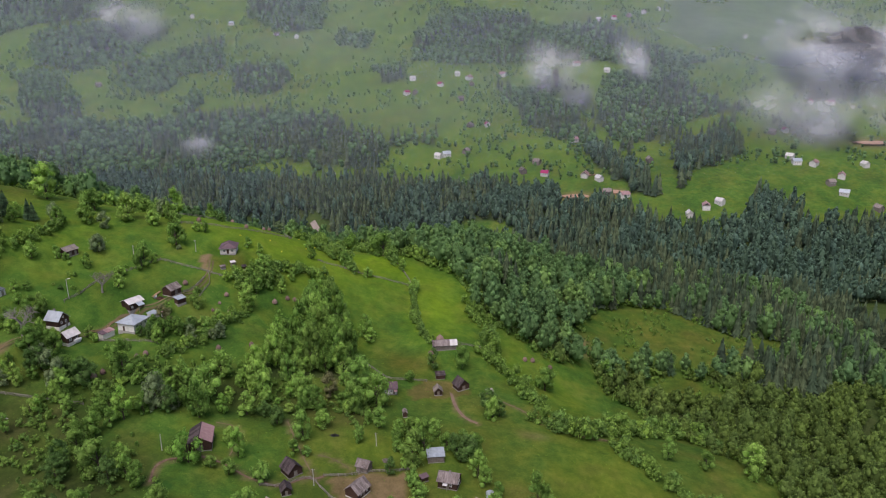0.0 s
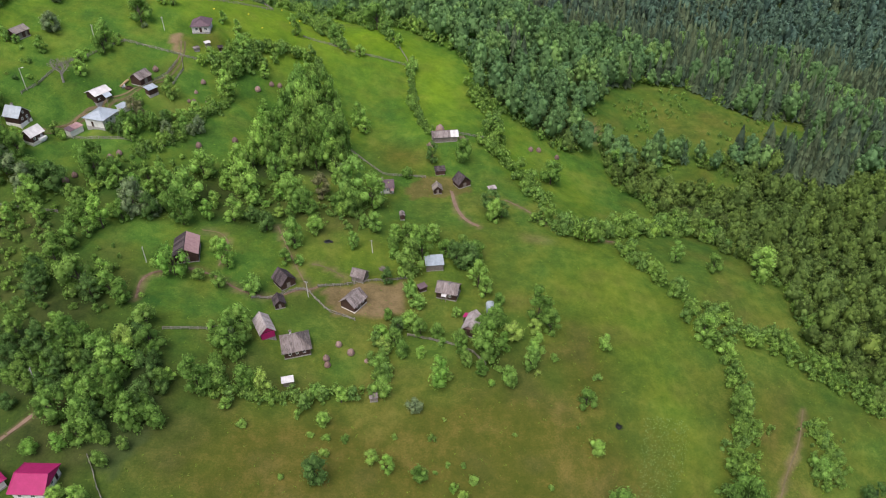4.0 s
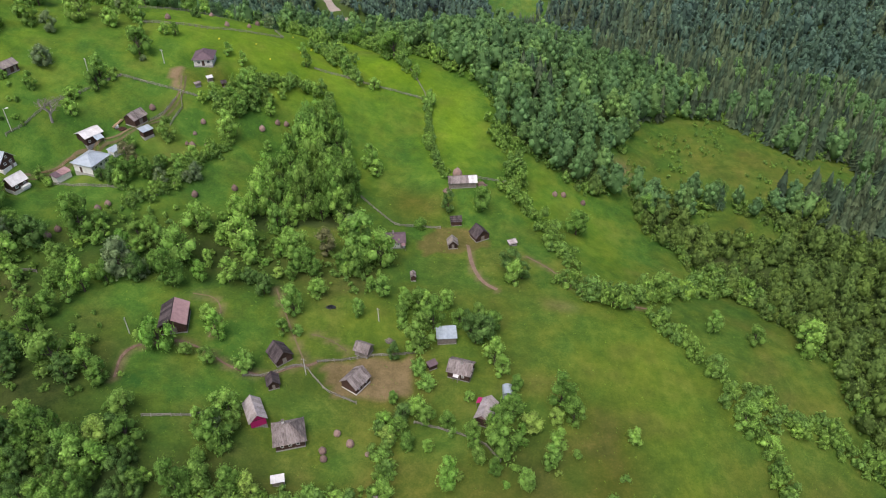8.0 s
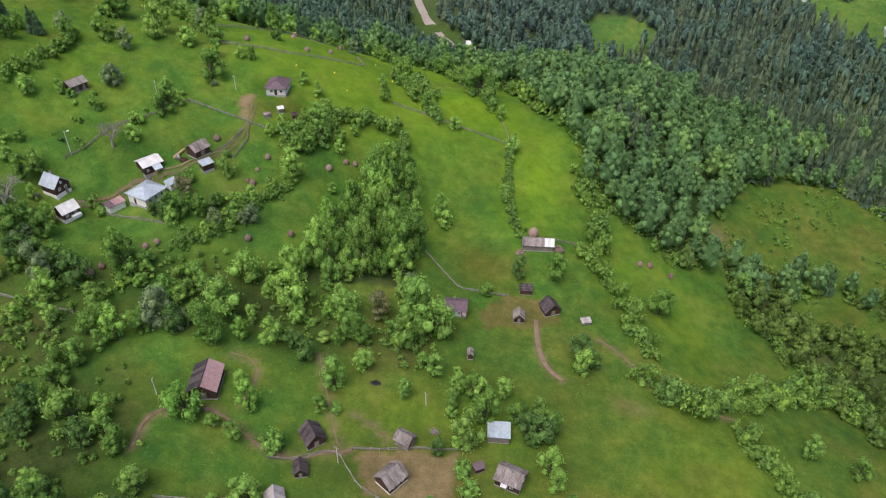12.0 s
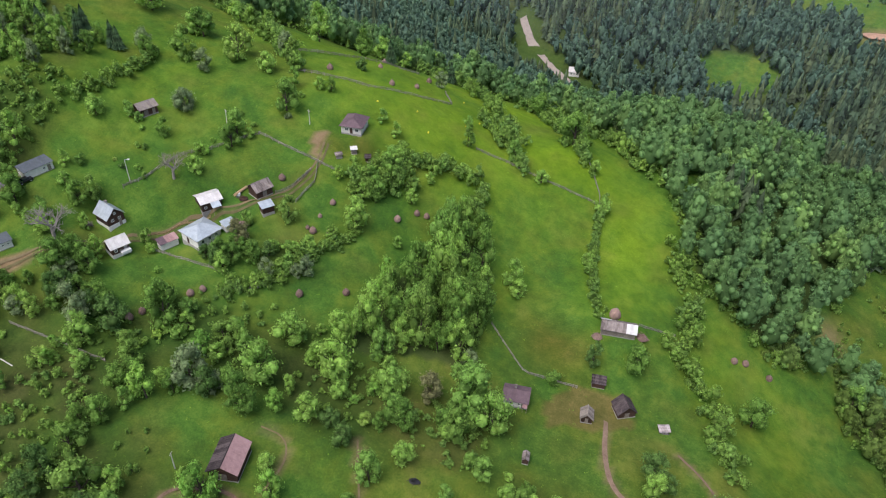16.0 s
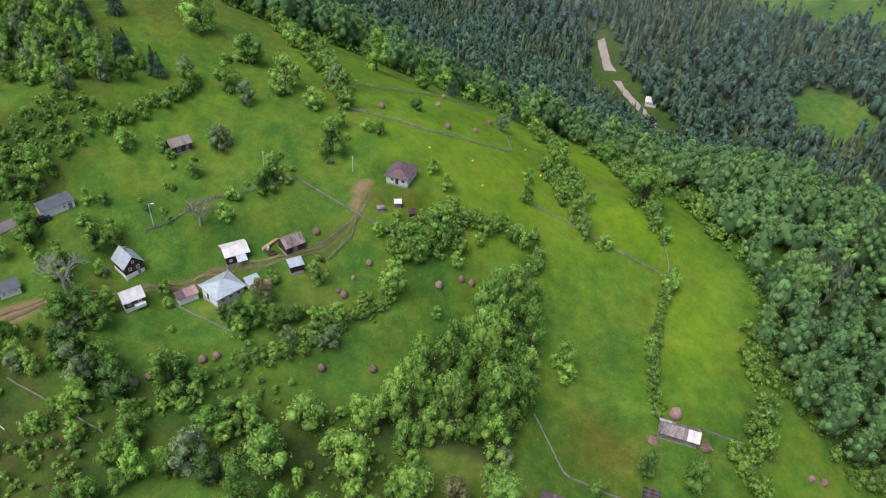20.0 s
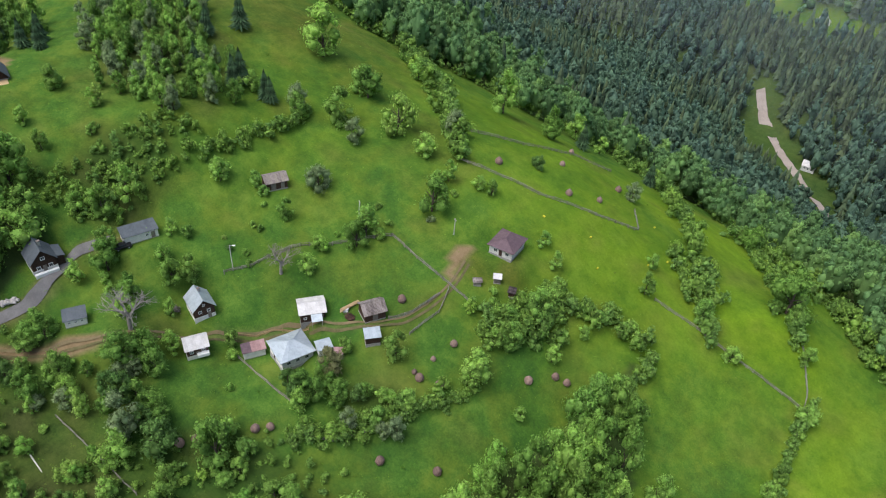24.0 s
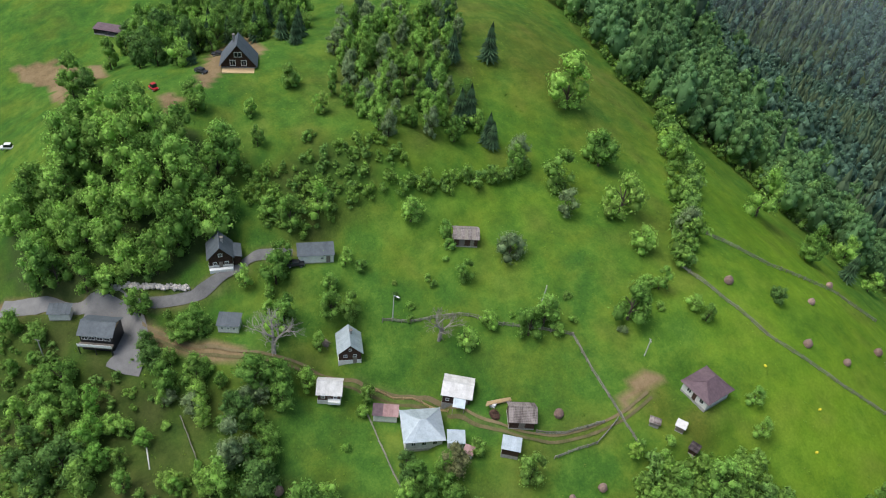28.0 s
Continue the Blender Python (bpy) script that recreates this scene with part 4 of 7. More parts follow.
TREES["mid"] += [(-168, 180.6, 3.0), (-122, 329.7, 3.7), (-160, 271.5, 4.9), (-157, 254.5, 4.3), (-197, 199.7, 1.3), (-219, 174.5, 3.5), (-264, 147.8, 4.3), (-282, 161.1, 3.2), (-177, 186, 3.4)]
TREES["grey"] += [(-146, 151.1, 2.5), (-140, 161.8, 2.7), (-131, 155.5, 4.2), (-143, 231.2, 3.7), (-148, 251.8, 3.2), (-130, 278.1, 3.4), (-81, 315.9, 2.9), (-96, 152.3, 4.9), (-33, 195.1, 2.7), (-6, 85.4, 2.5), (-151, 147.2, 2.0), (-168, 248.3, 3.3)]
TREES["bright"] += [(-146, 153, 2.2), (-142, 152.2, 2.5), (-139, 175.6, 2.3), (-129, 185.2, 1.8), (-128, 148.7, 2.7), (-133, 141.8, 2.4), (-131, 142.8, 2.1), (-122, 178.3, 1.2), (-115, 156.8, 1.0), (-95, 184.7, 2.0), (-54, 243.6, 2.9), (-63, 200.8, 3.2), (-130, 217.8, 2.1), (-129, 223.7, 1.0), (-143, 203.8, 1.1), (-142, 264.8, 5.6), (-204, 204.4, 1.9), (-98, 161.2, 2.7), (-104, 144.2, 3.6), (-74, 154.8, 2.4), (-52, 161.3, 2.0), (-57, 166.2, 1.4), (-78, 126.8, 4.8), (-64, 133.1, 3.1), (24, 111.5, 3.1), (31, 114.6, 2.5), (16, 94.6, 1.3), (30, 98.7, 1.0), (1, 94.5, 3.6), (4, 96.5, 1.6), (-4, 104.4, 1.7)]
TREES["bright"] += [(-16, 111.2, 2.7), (-15, 106.3, 2.5), (-83, 95.5, 3.7), (-46, 86.7, 2.9), (-63, 206.7, 3.2), (-17, 68.2, 1.9), (-13, 65.3, 1.9), (6, 58.7, 1.6), (4, 62.7, 1.3), (-29, 69, 1.3), (-29, 74, 1.3), (-81, 87.6, 3.8), (-96, 63.6, 2.3), (-90, 64.6, 2.0), (-149, 152.9, 2.0), (-150, 127.8, 3.0), (-145, 129.8, 2.7), (-132, 143.7, 1.7), (-134, 148.6, 1.1), (-165, 190.4, 1.5), (-203, 205.4, 2.0)]
TREES["dark"] += [(-137, 160, 3.6), (-96, 195.4, 2.3), (-104, 288.9, 1.7), (-122, 158.6, 4.7), (-91, 151.5, 3.6), (-60, 157.2, 2.8), (-55, 153.3, 3.1), (-97, 112.3, 3.2), (-113, 118.2, 3.0), (-112, 112.2, 3.3), (12, 143.3, 4.2), (-11, 113.3, 2.8), (2, 211.8, 2.8), (23, 177.8, 3.9), (27, 174.8, 2.8), (-74, 77.8, 3.2), (-103, 91.2, 3.8), (126, 264.7, 4.9), (-30, 60.8, 3.4), (126, 72, 3.4), (-109, 85.3, 3.6), (-166, 145.8, 2.7), (-161, 146, 3.0), (-148, 123, 5.5), (-148, 117.2, 4.0), (-147, 201.7, 1.1), (-106, 289.9, 1.7), (-281, 178.6, 7.1), (-279, 171.7, 5.5), (-261, 182.9, 3.8), (-188, 242.6, 2.7), (-177, 245, 2.3)]
TREES["fresh"] += [(-113, 169.6, 2.9), (-107, 169.8, 2.6), (-105, 165.9, 2.3), (-106, 162.9, 2.3), (-124, 160.5, 1.2), (-123, 144.9, 2.3), (-117, 157.8, 1.2), (-90, 200.5, 1.7), (-86, 201.7, 2.6), (-89, 194.7, 2.0), (-90, 191.7, 1.1), (-78, 218.8, 3.9), (-80, 223.6, 2.1), (-80, 229.4, 2.5), (-77, 233.5, 2.8), (-80, 236.3, 3.1), (-76, 244.3, 3.5), (-75, 250.2, 2.9), (-65, 221.5, 1.7), (-63, 256.8, 2.3), (-64, 250.8, 2.0), (-51, 243.8, 2.6), (-123, 228.8, 3.6), (-120, 230.8, 1.9), (-128, 211, 2.5), (-157, 188.7, 2.0), (-151, 218.1, 1.7), (-162, 212.7, 2.7), (-155, 218.9, 2.0), (-118, 259.3, 2.4), (-119, 255.3, 2.4)]
TREES["fresh"] += [(-130, 263, 3.6), (-163, 272.5, 4.8), (-125, 276.2, 1.8), (-110, 263.5, 2.2), (-86, 262.4, 2.2), (-80, 259.7, 2.0), (-125, 361.4, 4.1), (-113, 361.7, 3.0), (-110, 397.4, 5.1), (-61, 287.7, 2.0), (-42, 284.6, 3.3), (-30, 280.1, 2.9), (-6, 280, 3.7), (-12, 296.5, 2.3), (-7, 253.4, 2.4), (-40, 241.5, 1.1), (-168, 170.9, 2.3), (-164, 154.5, 2.6), (-196, 197.8, 1.6), (-184, 276, 6.4), (-127, 151.7, 3.4), (-94, 161.3, 2.5), (-103, 150.2, 2.4), (-107, 140.2, 2.4), (-92, 169.2, 2.9), (-88, 166.3, 2.5), (-81, 160.6, 5.3), (-79, 174.5, 4.7), (-73, 160.8, 2.0), (-66, 156, 3.6), (-65, 171, 5.4)]
TREES["fresh"] += [(-61, 166.1, 2.9), (-49, 173.4, 5.0), (-39, 155.6, 3.1), (-27, 178, 6.4), (-21, 175.1, 5.5), (-19, 159, 2.8), (-23, 160.9, 2.0), (-45, 146.5, 3.4), (-43, 139.6, 1.9), (-26, 148.9, 2.1), (-68, 139, 2.6), (-55, 124.4, 3.2), (-85, 129.6, 1.5), (-96, 120.4, 2.6), (-93, 115.4, 2.5), (-5, 154.1, 2.7), (1, 156.2, 2.6), (-7, 129.2, 2.5), (-5, 124.2, 2.8), (-7, 115.3, 3.1), (15, 133.3, 3.3), (17, 129.4, 2.5), (31, 106.6, 2.8), (28, 100.6, 2.7), (36, 104.7, 1.4), (21, 94.6, 2.6), (24, 171.7, 3.4), (-16, 100.3, 2.2), (-15, 90.3, 2.9), (-13, 96.3, 1.3), (-88, 89.4, 3.7)]
TREES["fresh"] += [(-84, 87.5, 3.6), (-56, 109.4, 3.4), (-63, 106.1, 1.7), (-59, 107.3, 1.7), (-67, 89, 1.6), (-70, 86.9, 1.9), (-101, 99.2, 2.8), (-90, 78.4, 2.9), (-33, 89, 2.2), (-26, 87.2, 2.2), (-29, 232.2, 3.5), (-26, 229.3, 2.9), (89, 247.3, 4.5), (9, 64.8, 1.4), (53, 111.1, 2.3), (44, 76.4, 2.4), (48, 99.1, 1.5), (-30, 79.1, 2.0), (-33, 74.9, 1.1), (-37, 80.9, 1.3), (-50, 75.5, 1.3), (-55, 80.4, 1.7), (123, 159, 5.0), (89, 123.1, 3.8), (95, 116.3, 3.0), (-85, 75.6, 3.4), (-86, 51.8, 2.2), (-81, 50.9, 2.5), (113, 79.5, 3.7), (91, 162.2, 2.8), (-152, 134.6, 2.7)]
TREES["fresh"] += [(-150, 136.6, 2.1), (-167, 116, 2.3), (-161, 116.1, 1.9), (-161, 194.4, 1.8), (-163, 213.6, 2.7), (-149, 216.2, 1.0), (-147, 210.4, 1.0), (-121, 235.7, 1.1), (-140, 325.1, 5.5), (-164, 303.4, 3.5), (-219, 202.2, 2.5), (-211, 187.5, 2.1), (-175, 192.8, 3.4), (-182, 181.9, 2.5)]
TREES["russet"] += [(-106, 196.1, 3.5), (-39, 176.7, 3.8)]


def bough(bm, a, b, ra, rb, sides=6):
    """A tapered limb from a to b."""
    a, b = Vector(a), Vector(b)
    d = (b - a).normalized()
    u = d.orthogonal().normalized()
    v = d.cross(u)
    rings = [[bm.verts.new(p + (u * math.cos(k * 6.283 / sides) + v * math.sin(k * 6.283 / sides)) * r) for k in range(sides)] for p, r in ((a, ra), (b, rb))]
    for k in range(sides):
        bm.faces.new((rings[0][k], rings[0][(k + 1) % sides], rings[1][(k + 1) % sides], rings[1][k]))


def trunk_mesh(seed):
    r = random.Random(seed)
    bm = bmesh.new()
    bough(bm, (0, 0, -0.25), (0.02, 0, 0.55), 0.075, 0.055, 8)
    bough(bm, (0.02, 0, 0.54), (0.0, 0.03, 1.1), 0.055, 0.02)
    for k in range(4):
        t = k * 1.57 + r.uniform(-0.4, 0.4)
        bough(bm, (0.02, 0, 0.4 + 0.1 * k), (0.45 * math.cos(t), 0.45 * math.sin(t), 0.85 + 0.1 * k), 0.03, 0.01)
    me = bpy.data.meshes.new("trunk")
    bm.to_mesh(me)
    bm.free()
    me.materials.append(bark_mat)
    return me


TRUNKS = [trunk_mesh(s) for s in range(3)]
KINDS = {"bright": ("maple_tree", "bright yellow-green maple with a rounded crown"), "fresh": ("fruit_tree", "fresh green fruit tree in the grass"), "mid": ("ash_tree", "mid-green ash tree with a loose crown"),
         "dark": ("alder_tree", "dark green alder with a dense crown"), "grey": ("willow_tree", "grey-green willow with a feathery crown"), "russet": ("copper_tree", "russet-brown tree just coming into leaf")}
CROWN_MESHES = {}
for kind in KINDS:
    CROWN_MESHES[kind] = []
    for k in range(5):
        sv, st = crown_shape(22, 62, 0.062, 0.9 + 0.14 * k, 1.15, 0.76, 100 + 7 * k + len(kind), size=0.76, low=0.1)
        CROWN_MESHES[kind].append(mesh_from("crown", sv, st, leaf_mats[kind], smooth=True))
BUSH_MESHES = {kind: [mesh_from("crown", *crown_shape(8, 50, 0.085, 0.62, 1.1, 0.8, 200 + k + len(kind), low=0.08), leaf_mats[kind]) for k in range(3)] for kind in KINDS}


GROVE_KINDS = {"mid": ("beech_tree", "mid-green beech crowded in the grove"), "fresh": ("birch_tree", "fresh green birch crowded in the grove")}


def plant_tree(kind, tx, ty, r, n, tall=1.0, grove=False):
    """One tree or bush: trunk or stem, and crown."""
    small = r < 1.7
    name, label = GROVE_KINDS.get(kind, KINDS[kind]) if grove else KINDS[kind]
    ob = tagged(new("bush" if small else name), label.replace("tree", "bush").split(" with")[0] + " growing low" if small else label, "bush" if small else "tree", "bushes" if small else kind + " trees on the hillside")
    h = random.uniform(0.95, 1.35) * tall
    ob.matrix_world = pose(tx, ty, gz(tx, ty), 0, 0, random.uniform(0, 360)) @ Matrix.Diagonal((r, r * random.uniform(0.88, 1.1), r * h, 1))
    t = new("stem" if small else "trunk", TRUNKS[n % 3])
    t.parent = ob
    if small:
        t.scale = (0.6, 0.6, 0.6)
    c = new("crown", (BUSH_MESHES if small else CROWN_MESHES)[kind][(n * 7 + int(r * 10)) % (3 if small else 5)])
    c.parent = ob


for kind, rows in TREES.items():
    for n, (tx, ty, r) in enumerate(rows):
        plant_tree(kind, tx, ty, r * 1.08, n)

# groves within the village
CHALET_WOOD = [(-308, 169.2), (-313, 187.8), (-294, 226.1), (-249, 224.1), (-262, 210.6), (-251, 202.4), (-254, 188.6), (-246, 174.5), (-262, 167.2), (-277, 164.8)]
BARN_WOOD = [(-290, 150.6), (-270, 156.8), (-232, 150.9), (-246, 144.4)]
# gardens, banks and thickets: outline, spacing, share, half widths, kinds
THICKETS = [([(-171, 150.4), (-155, 163.2), (-144, 159.7), (-156, 149)], 4.2, 0.6, (1.2, 2.6), ("fresh", "mid", "fresh", "dark")), ([(-145, 157.7), (-139, 167.6), (-123, 161.5), (-129, 153.6)], 3.8, 0.75, (2.0, 3.2), ("mid", "dark", "grey", "fresh")),
            ([(-148, 165.2), (-141, 173.5), (-138, 169.7), (-141, 162.7)], 3.6, 0.8, (1.6, 2.8), ("mid", "fresh", "dark", "mid")), ([(-196, 116.3), (-165, 129.5), (-148, 142.4), (-133, 136.8), (-149, 110.4)], 5.2, 0.62, (1.4, 3.2), ("fresh", "mid", "dark", "bright")),
            ([(-115, 187.2), (-109, 196), (-101, 191.3), (-106, 181.5)], 3.6, 0.75, (1.8, 3.0), ("mid", "fresh", "mid", "dark")), ([(-170, 172.7), (-162, 181.8), (-148, 176.2), (-151, 167.1)], 4.4, 0.65, (1.6, 3.2), ("mid", "fresh", "dark", "mid")),
            ([(-155, 173), (-153, 189.8), (-145, 183.3), (-147, 173.2)], 4.2, 0.5, (1.0, 2.2), ("fresh", "mid", "bright", "fresh")), ([(-178, 148.2), (-163, 162.3), (-163, 155.5), (-172, 147.5)], 3.8, 0.6, (1.4, 2.4), ("mid", "fresh", "dark", "fresh")),
            ([(-112, 189.2), (-101, 199.1), (-83, 203.8), (-84, 192.9), (-101, 185.5)], 4.0, 0.55, (1.2, 2.6), ("mid", "fresh", "grey", "fresh"))]
THICKETS_2 = [([(-96, 171), (-83, 176.3), (-57, 202.1), (-42, 175.6), (-63, 162.1), (-76, 171.6), (-89, 165.3)], 4.4, 0.6, (1.1, 2.7), ("fresh", "mid", "bright", "fresh")), ([(-105, 156.1), (-95, 169.1), (-83, 153.6), (-95, 147.4)], 5.2, 0.5, (2.0, 3.8), ("mid", "fresh", "grey", "mid")),
              ([(-15, 164.1), (-4, 164.2), (-5, 148.1), (-9, 135.1), (-12, 123.2), (-9, 103.3), (-14, 103.3)], 3.8, 0.7, (1.4, 2.8), ("fresh", "mid", "dark", "fresh")), ([(-128, 131), (-95, 139.4), (-80, 105.6), (-98, 85.3)], 4.2, 0.5, (0.8, 1.7), ("fresh", "mid", "mid", "mid")),
              ([(-60, 114.2), (-54, 113.4), (-54, 97.4), (-60, 84.2), (-64, 88.1)], 4.0, 0.6, (1.8, 3.2), ("mid", "fresh", "grey", "mid")), ([(-5, 121.2), (6, 122.3), (24, 109.5), (32, 100.7), (9, 96.5), (-6, 108.3)], 4.6, 0.5, (1.4, 2.8), ("fresh", "mid", "fresh", "bright")),
              ([(7, 155.3), (16, 151.4), (14, 136.3), (8, 138.3)], 4.0, 0.7, (2.0, 3.4), ("mid", "fresh", "mid", "dark")), ([(-36, 190.9), (-24, 187.2), (-22, 171.1), (-31, 162.8)], 4.4, 0.75, (2.4, 4.0), ("fresh", "mid", "fresh", "mid"))]
GARDENS = [([(-165, 138.1), (-150, 157.6), (-110, 168.7), (-86, 189), (-92, 161.3), (-112, 144.1), (-135, 125)], 5.0, 0.3, (0.7, 1.8), ("fresh", "bright", "mid", "fresh")), ([(-91, 239.6), (-84, 245.8), (-72, 251.3), (-66, 239), (-80, 227.5)], 4.0, 0.6, (1.2, 2.6), ("fresh", "mid", "fresh", "mid")),
           ([(-160, 194.4), (-150, 220.1), (-128, 238.4), (-112, 260.5), (-100, 266.8), (-112, 238.8), (-130, 213.9), (-146, 194)], 6.5, 0.22, (0.7, 1.8), ("fresh", "mid", "bright", "grey")), ([(-60, 72.2), (-30, 83.1), (40, 84.1), (48, 62.9), (-20, 53), (-60, 58.1)], 7.0, 0.3, (0.6, 1.4), ("fresh", "mid", "bright", "fresh")),
           ([(-118, 97.3), (-98, 97.3), (-86, 67.6), (-112, 71.5), (-126, 91.4)], 5.0, 0.5, (1.4, 3.0), ("mid", "dark", "fresh", "mid"))]
for area, step, share, wide, kinds in THICKETS + THICKETS_2 + GARDENS:
    px, py = scatter(min(p[0] for p in area), max(p[0] for p in area), min(p[1] for p in area), max(p[1] for p in area), step, lambda x, y, a=area, s=share: inside(x, y, a) & (rng.uniform(0, 1, x.shape) < s) & (off_line(x, y, LANE) > 2.8) & (off_line(x, y, DRIVE) > 3))
    for n, (tx, ty) in enumerate(zip(px, py)):
        if all(math.hypot(tx - p[0], ty - p[1]) > p[2] + 2.0 for p in PADS):
            plant_tree(kinds[rng.integers(0, 4)], float(tx), float(ty), float(rng.uniform(*wide)), n)
for area, step, wide, kinds, tall in ((GROVE, 5.8, (3.2, 5.2), ("mid", "fresh", "mid", "fresh"), 1.5), (WOOD_SW, 4.0, (1.5, 3.0), ("mid", "dark", "dark", "mid"), 1.1),
                                      (WOOD_WEST, 6.0, (3.9, 6.0), ("mid", "fresh", "mid", "fresh"), 1.05), (WOOD_TOP, 5.0, (1.7, 3.0), ("mid", "fresh", "fresh", "grey"), 1.2), (CHALET_WOOD, 5.4, (2.4, 4.2), ("mid", "dark", "fresh", "mid"), 1.2), (BARN_WOOD, 9.0, (2.6, 4.0), ("dark", "mid", "fresh", "mid"), 0.9)):
    px, py = scatter(min(p[0] for p in area), max(p[0] for p in area), min(p[1] for p in area), max(p[1] for p in area), step, lambda x, y, a=area: inside(x, y, a))
    for n, (tx, ty) in enumerate(zip(px, py)):
        plant_tree(kinds[rng.integers(0, 4)], float(tx), float(ty), float(rng.uniform(*wide)), n, tall, True)

spruce_me = [mesh_from("crown", *spruce_shape(14, 22, 60 + k, 0.35), single_needle_mat) for k in range(3)]
for n, (tx, ty, h) in enumerate([(-186, 239.6, 11), (-177, 243.9, 10), (-208, 262.1, 13), (-247, 180.5, 8), (-186, 242.6, 12), (-175, 244, 9), (-210, 250.1, 11), (-251, 238, 12), (-298, 205.5, 11), (127, 261.7, 13), (127, 73, 7),
                                 (-256, 203.5, 11), (-264, 196.8, 10), (-250, 210.3, 10), (-270, 211.8, 12), (-228, 257.8, 12), (-196, 234.3, 11), (-262, 189.8, 11), (-268, 184.1, 10), (-257, 180.8, 9), (-274, 193.2, 12), (-264, 175.1, 9), (-248, 215.2, 11), (-243, 212.2, 9), (-116, 349, 12), (-88, 354.8, 11)]):
    ob = tagged(new("spruce_tree"), "single dark green spruce standing among the meadows", "tree", "single spruces")
    ob.matrix_world = pose(tx, ty, gz(tx, ty) - 0.1, 0, 0, 50 * n) @ Matrix.Diagonal((h, h, h, 1))
    t = new("trunk", TRUNKS[0])
    t.parent, t.scale = ob, (0.25, 0.25, 0.5)
    c = new("crown", spruce_me[n % 3])
    c.parent = ob


def bare_tree(x, y, h, seed):
    """A leafless tree: bleached trunk and forking boughs."""
    r = random.Random(seed)
    ob = tagged(new("dead_tree"), "bare bleached tree with spreading leafless branches", "tree")
    ob.matrix_world = pose(x, y, gz(x, y))
    trunk, twigs = bmesh.new(), bmesh.new()
    bough(trunk, (0, 0, -0.3), (0.2, 0.1, 0.4 * h), 0.045 * h, 0.032 * h, 8)

    def fork(a, d, length, rad, level):
        b = a + d * length
        bough(trunk if level < 2 else twigs, a, b, rad, rad * 0.6, 5)
        if level < 4:
            for _ in range(3):
                turn = Vector((r.gauss(0, 0.6), r.gauss(0, 0.6), r.gauss(0.1, 0.35)))
                fork(b - d * length * r.uniform(0, 0.45), (d + turn).normalized(), length * r.uniform(0.6, 0.85), rad * 0.55, level + 1)

    for k in range(4):
        t = k * 1.57 + r.uniform(-0.5, 0.5)
        fork(Vector((0.15, 0.08, (0.25 + 0.05 * k) * h)), Vector((math.cos(t) * 0.75, math.sin(t) * 0.75, 0.8)).normalized(), 0.27 * h, 0.026 * h, 0)
    part("trunk", trunk, dead_wood_mat, ob)
    part("bough_crown", twigs, dead_wood_mat, ob)


bare_tree(-147.3, 170.8, 13, 3)
bare_tree(-132.9, 206.4, 10, 8)

# tufts and herbs in the grass
px, py = scatter(-260, 150, 40, 330, 3.3, lambda x, y: ~wooded(x, y) & (fbm(x, y, 11, 3) > 0.47) & (np.abs(x + 20) < 0.8 * (y + 60) + 40))
TUFTS = [crown_shape(1, 11, 0.3, 0.3, 0.4, 0.01, 300 + k, size=2.0) for k in range(3)]
plant_stuff("meadow_herbs", TUFTS, spots_of(px, py, (0.2, 0.55), (0.5, 1.0)), weed_mat, "tufts of tall grass and herbs in the meadows", "grass")
PALE_PATCH = [(60, 88.6), (74, 92), (72, 79.3), (62, 65.4), (54, 67)]
px, py = scatter(54, 76, 60, 90, 0.8, lambda x, y: inside(x + 3 * (fbm(x, y, 4, 2) - 0.5), y, PALE_PATCH))
plant_stuff("nettle_patch", TUFTS, spots_of(px, py, (0.2, 0.45), (0.6, 1.2)), nettle_mat, "pale grey-green patch of nettles in the pasture", "weeds")
px, py = scatter(-200, -110, 105, 160, 3.4, lambda x, y: (fbm(x, y, 16, 3) > 0.5) & (off_line(x, y, LANE) > 4) & (np.hypot(x + 174, y - 137) > 9))
plant_stuff("scrub", BUSH_CROWNS, spots_of(px, py, (0.8, 2.0), (0.7, 1.2)), shrub_mat, "low scrub on the bank below the lane", "scrub")
px, py = scatter(-110, -18, 158, 182, 3.2, lambda x, y: (fbm(x, y, 12, 3) > 0.5) & (y < 176 + 0.1 * x + 12))
plant_stuff("bank_scrub", BUSH_CROWNS, spots_of(px, py, (0.7, 1.7), (0.7, 1.2)), shrub_mat, "bushes along the terrace bank", "scrub")



# ---- buildings ----
def window_part(parent, x, y, z, w, h, face, frame_mat=None):
    """A window on a wall whose outward direction is face degrees: frame with a set-back pane and a cross bar."""
    m = Matrix.Translation((x, y, z)) @ Matrix.Rotation(radians(face), 4, "Z")
    bm = bmesh.new()
    for b in ((-w / 2, w / 2, -0.05, 0.06, h / 2 - 0.12, h / 2), (-w / 2, w / 2, -0.05, 0.08, -h / 2, -h / 2 + 0.12), (-w / 2, -w / 2 + 0.12, -0.05, 0.06, -h / 2 + 0.12, h / 2 - 0.12),
              (w / 2 - 0.12, w / 2, -0.05, 0.06, -h / 2 + 0.12, h / 2 - 0.12), (-0.03, 0.03, -0.04, 0.04, -h / 2 + 0.12, h / 2 - 0.12)):
        box(b[0], b[1], -b[3], -b[2], b[4], b[5], bm)
    bm.transform(m)
    frame_ob = part("window", bm, frame_mat or white_paint_mat, parent)
    bm = box(-w / 2 + 0.1, w / 2 - 0.1, -0.025, 0.02, -h / 2 + 0.1, h / 2 - 0.1)
    bm.transform(m)
    part("pane", bm, glass_mat, frame_ob)


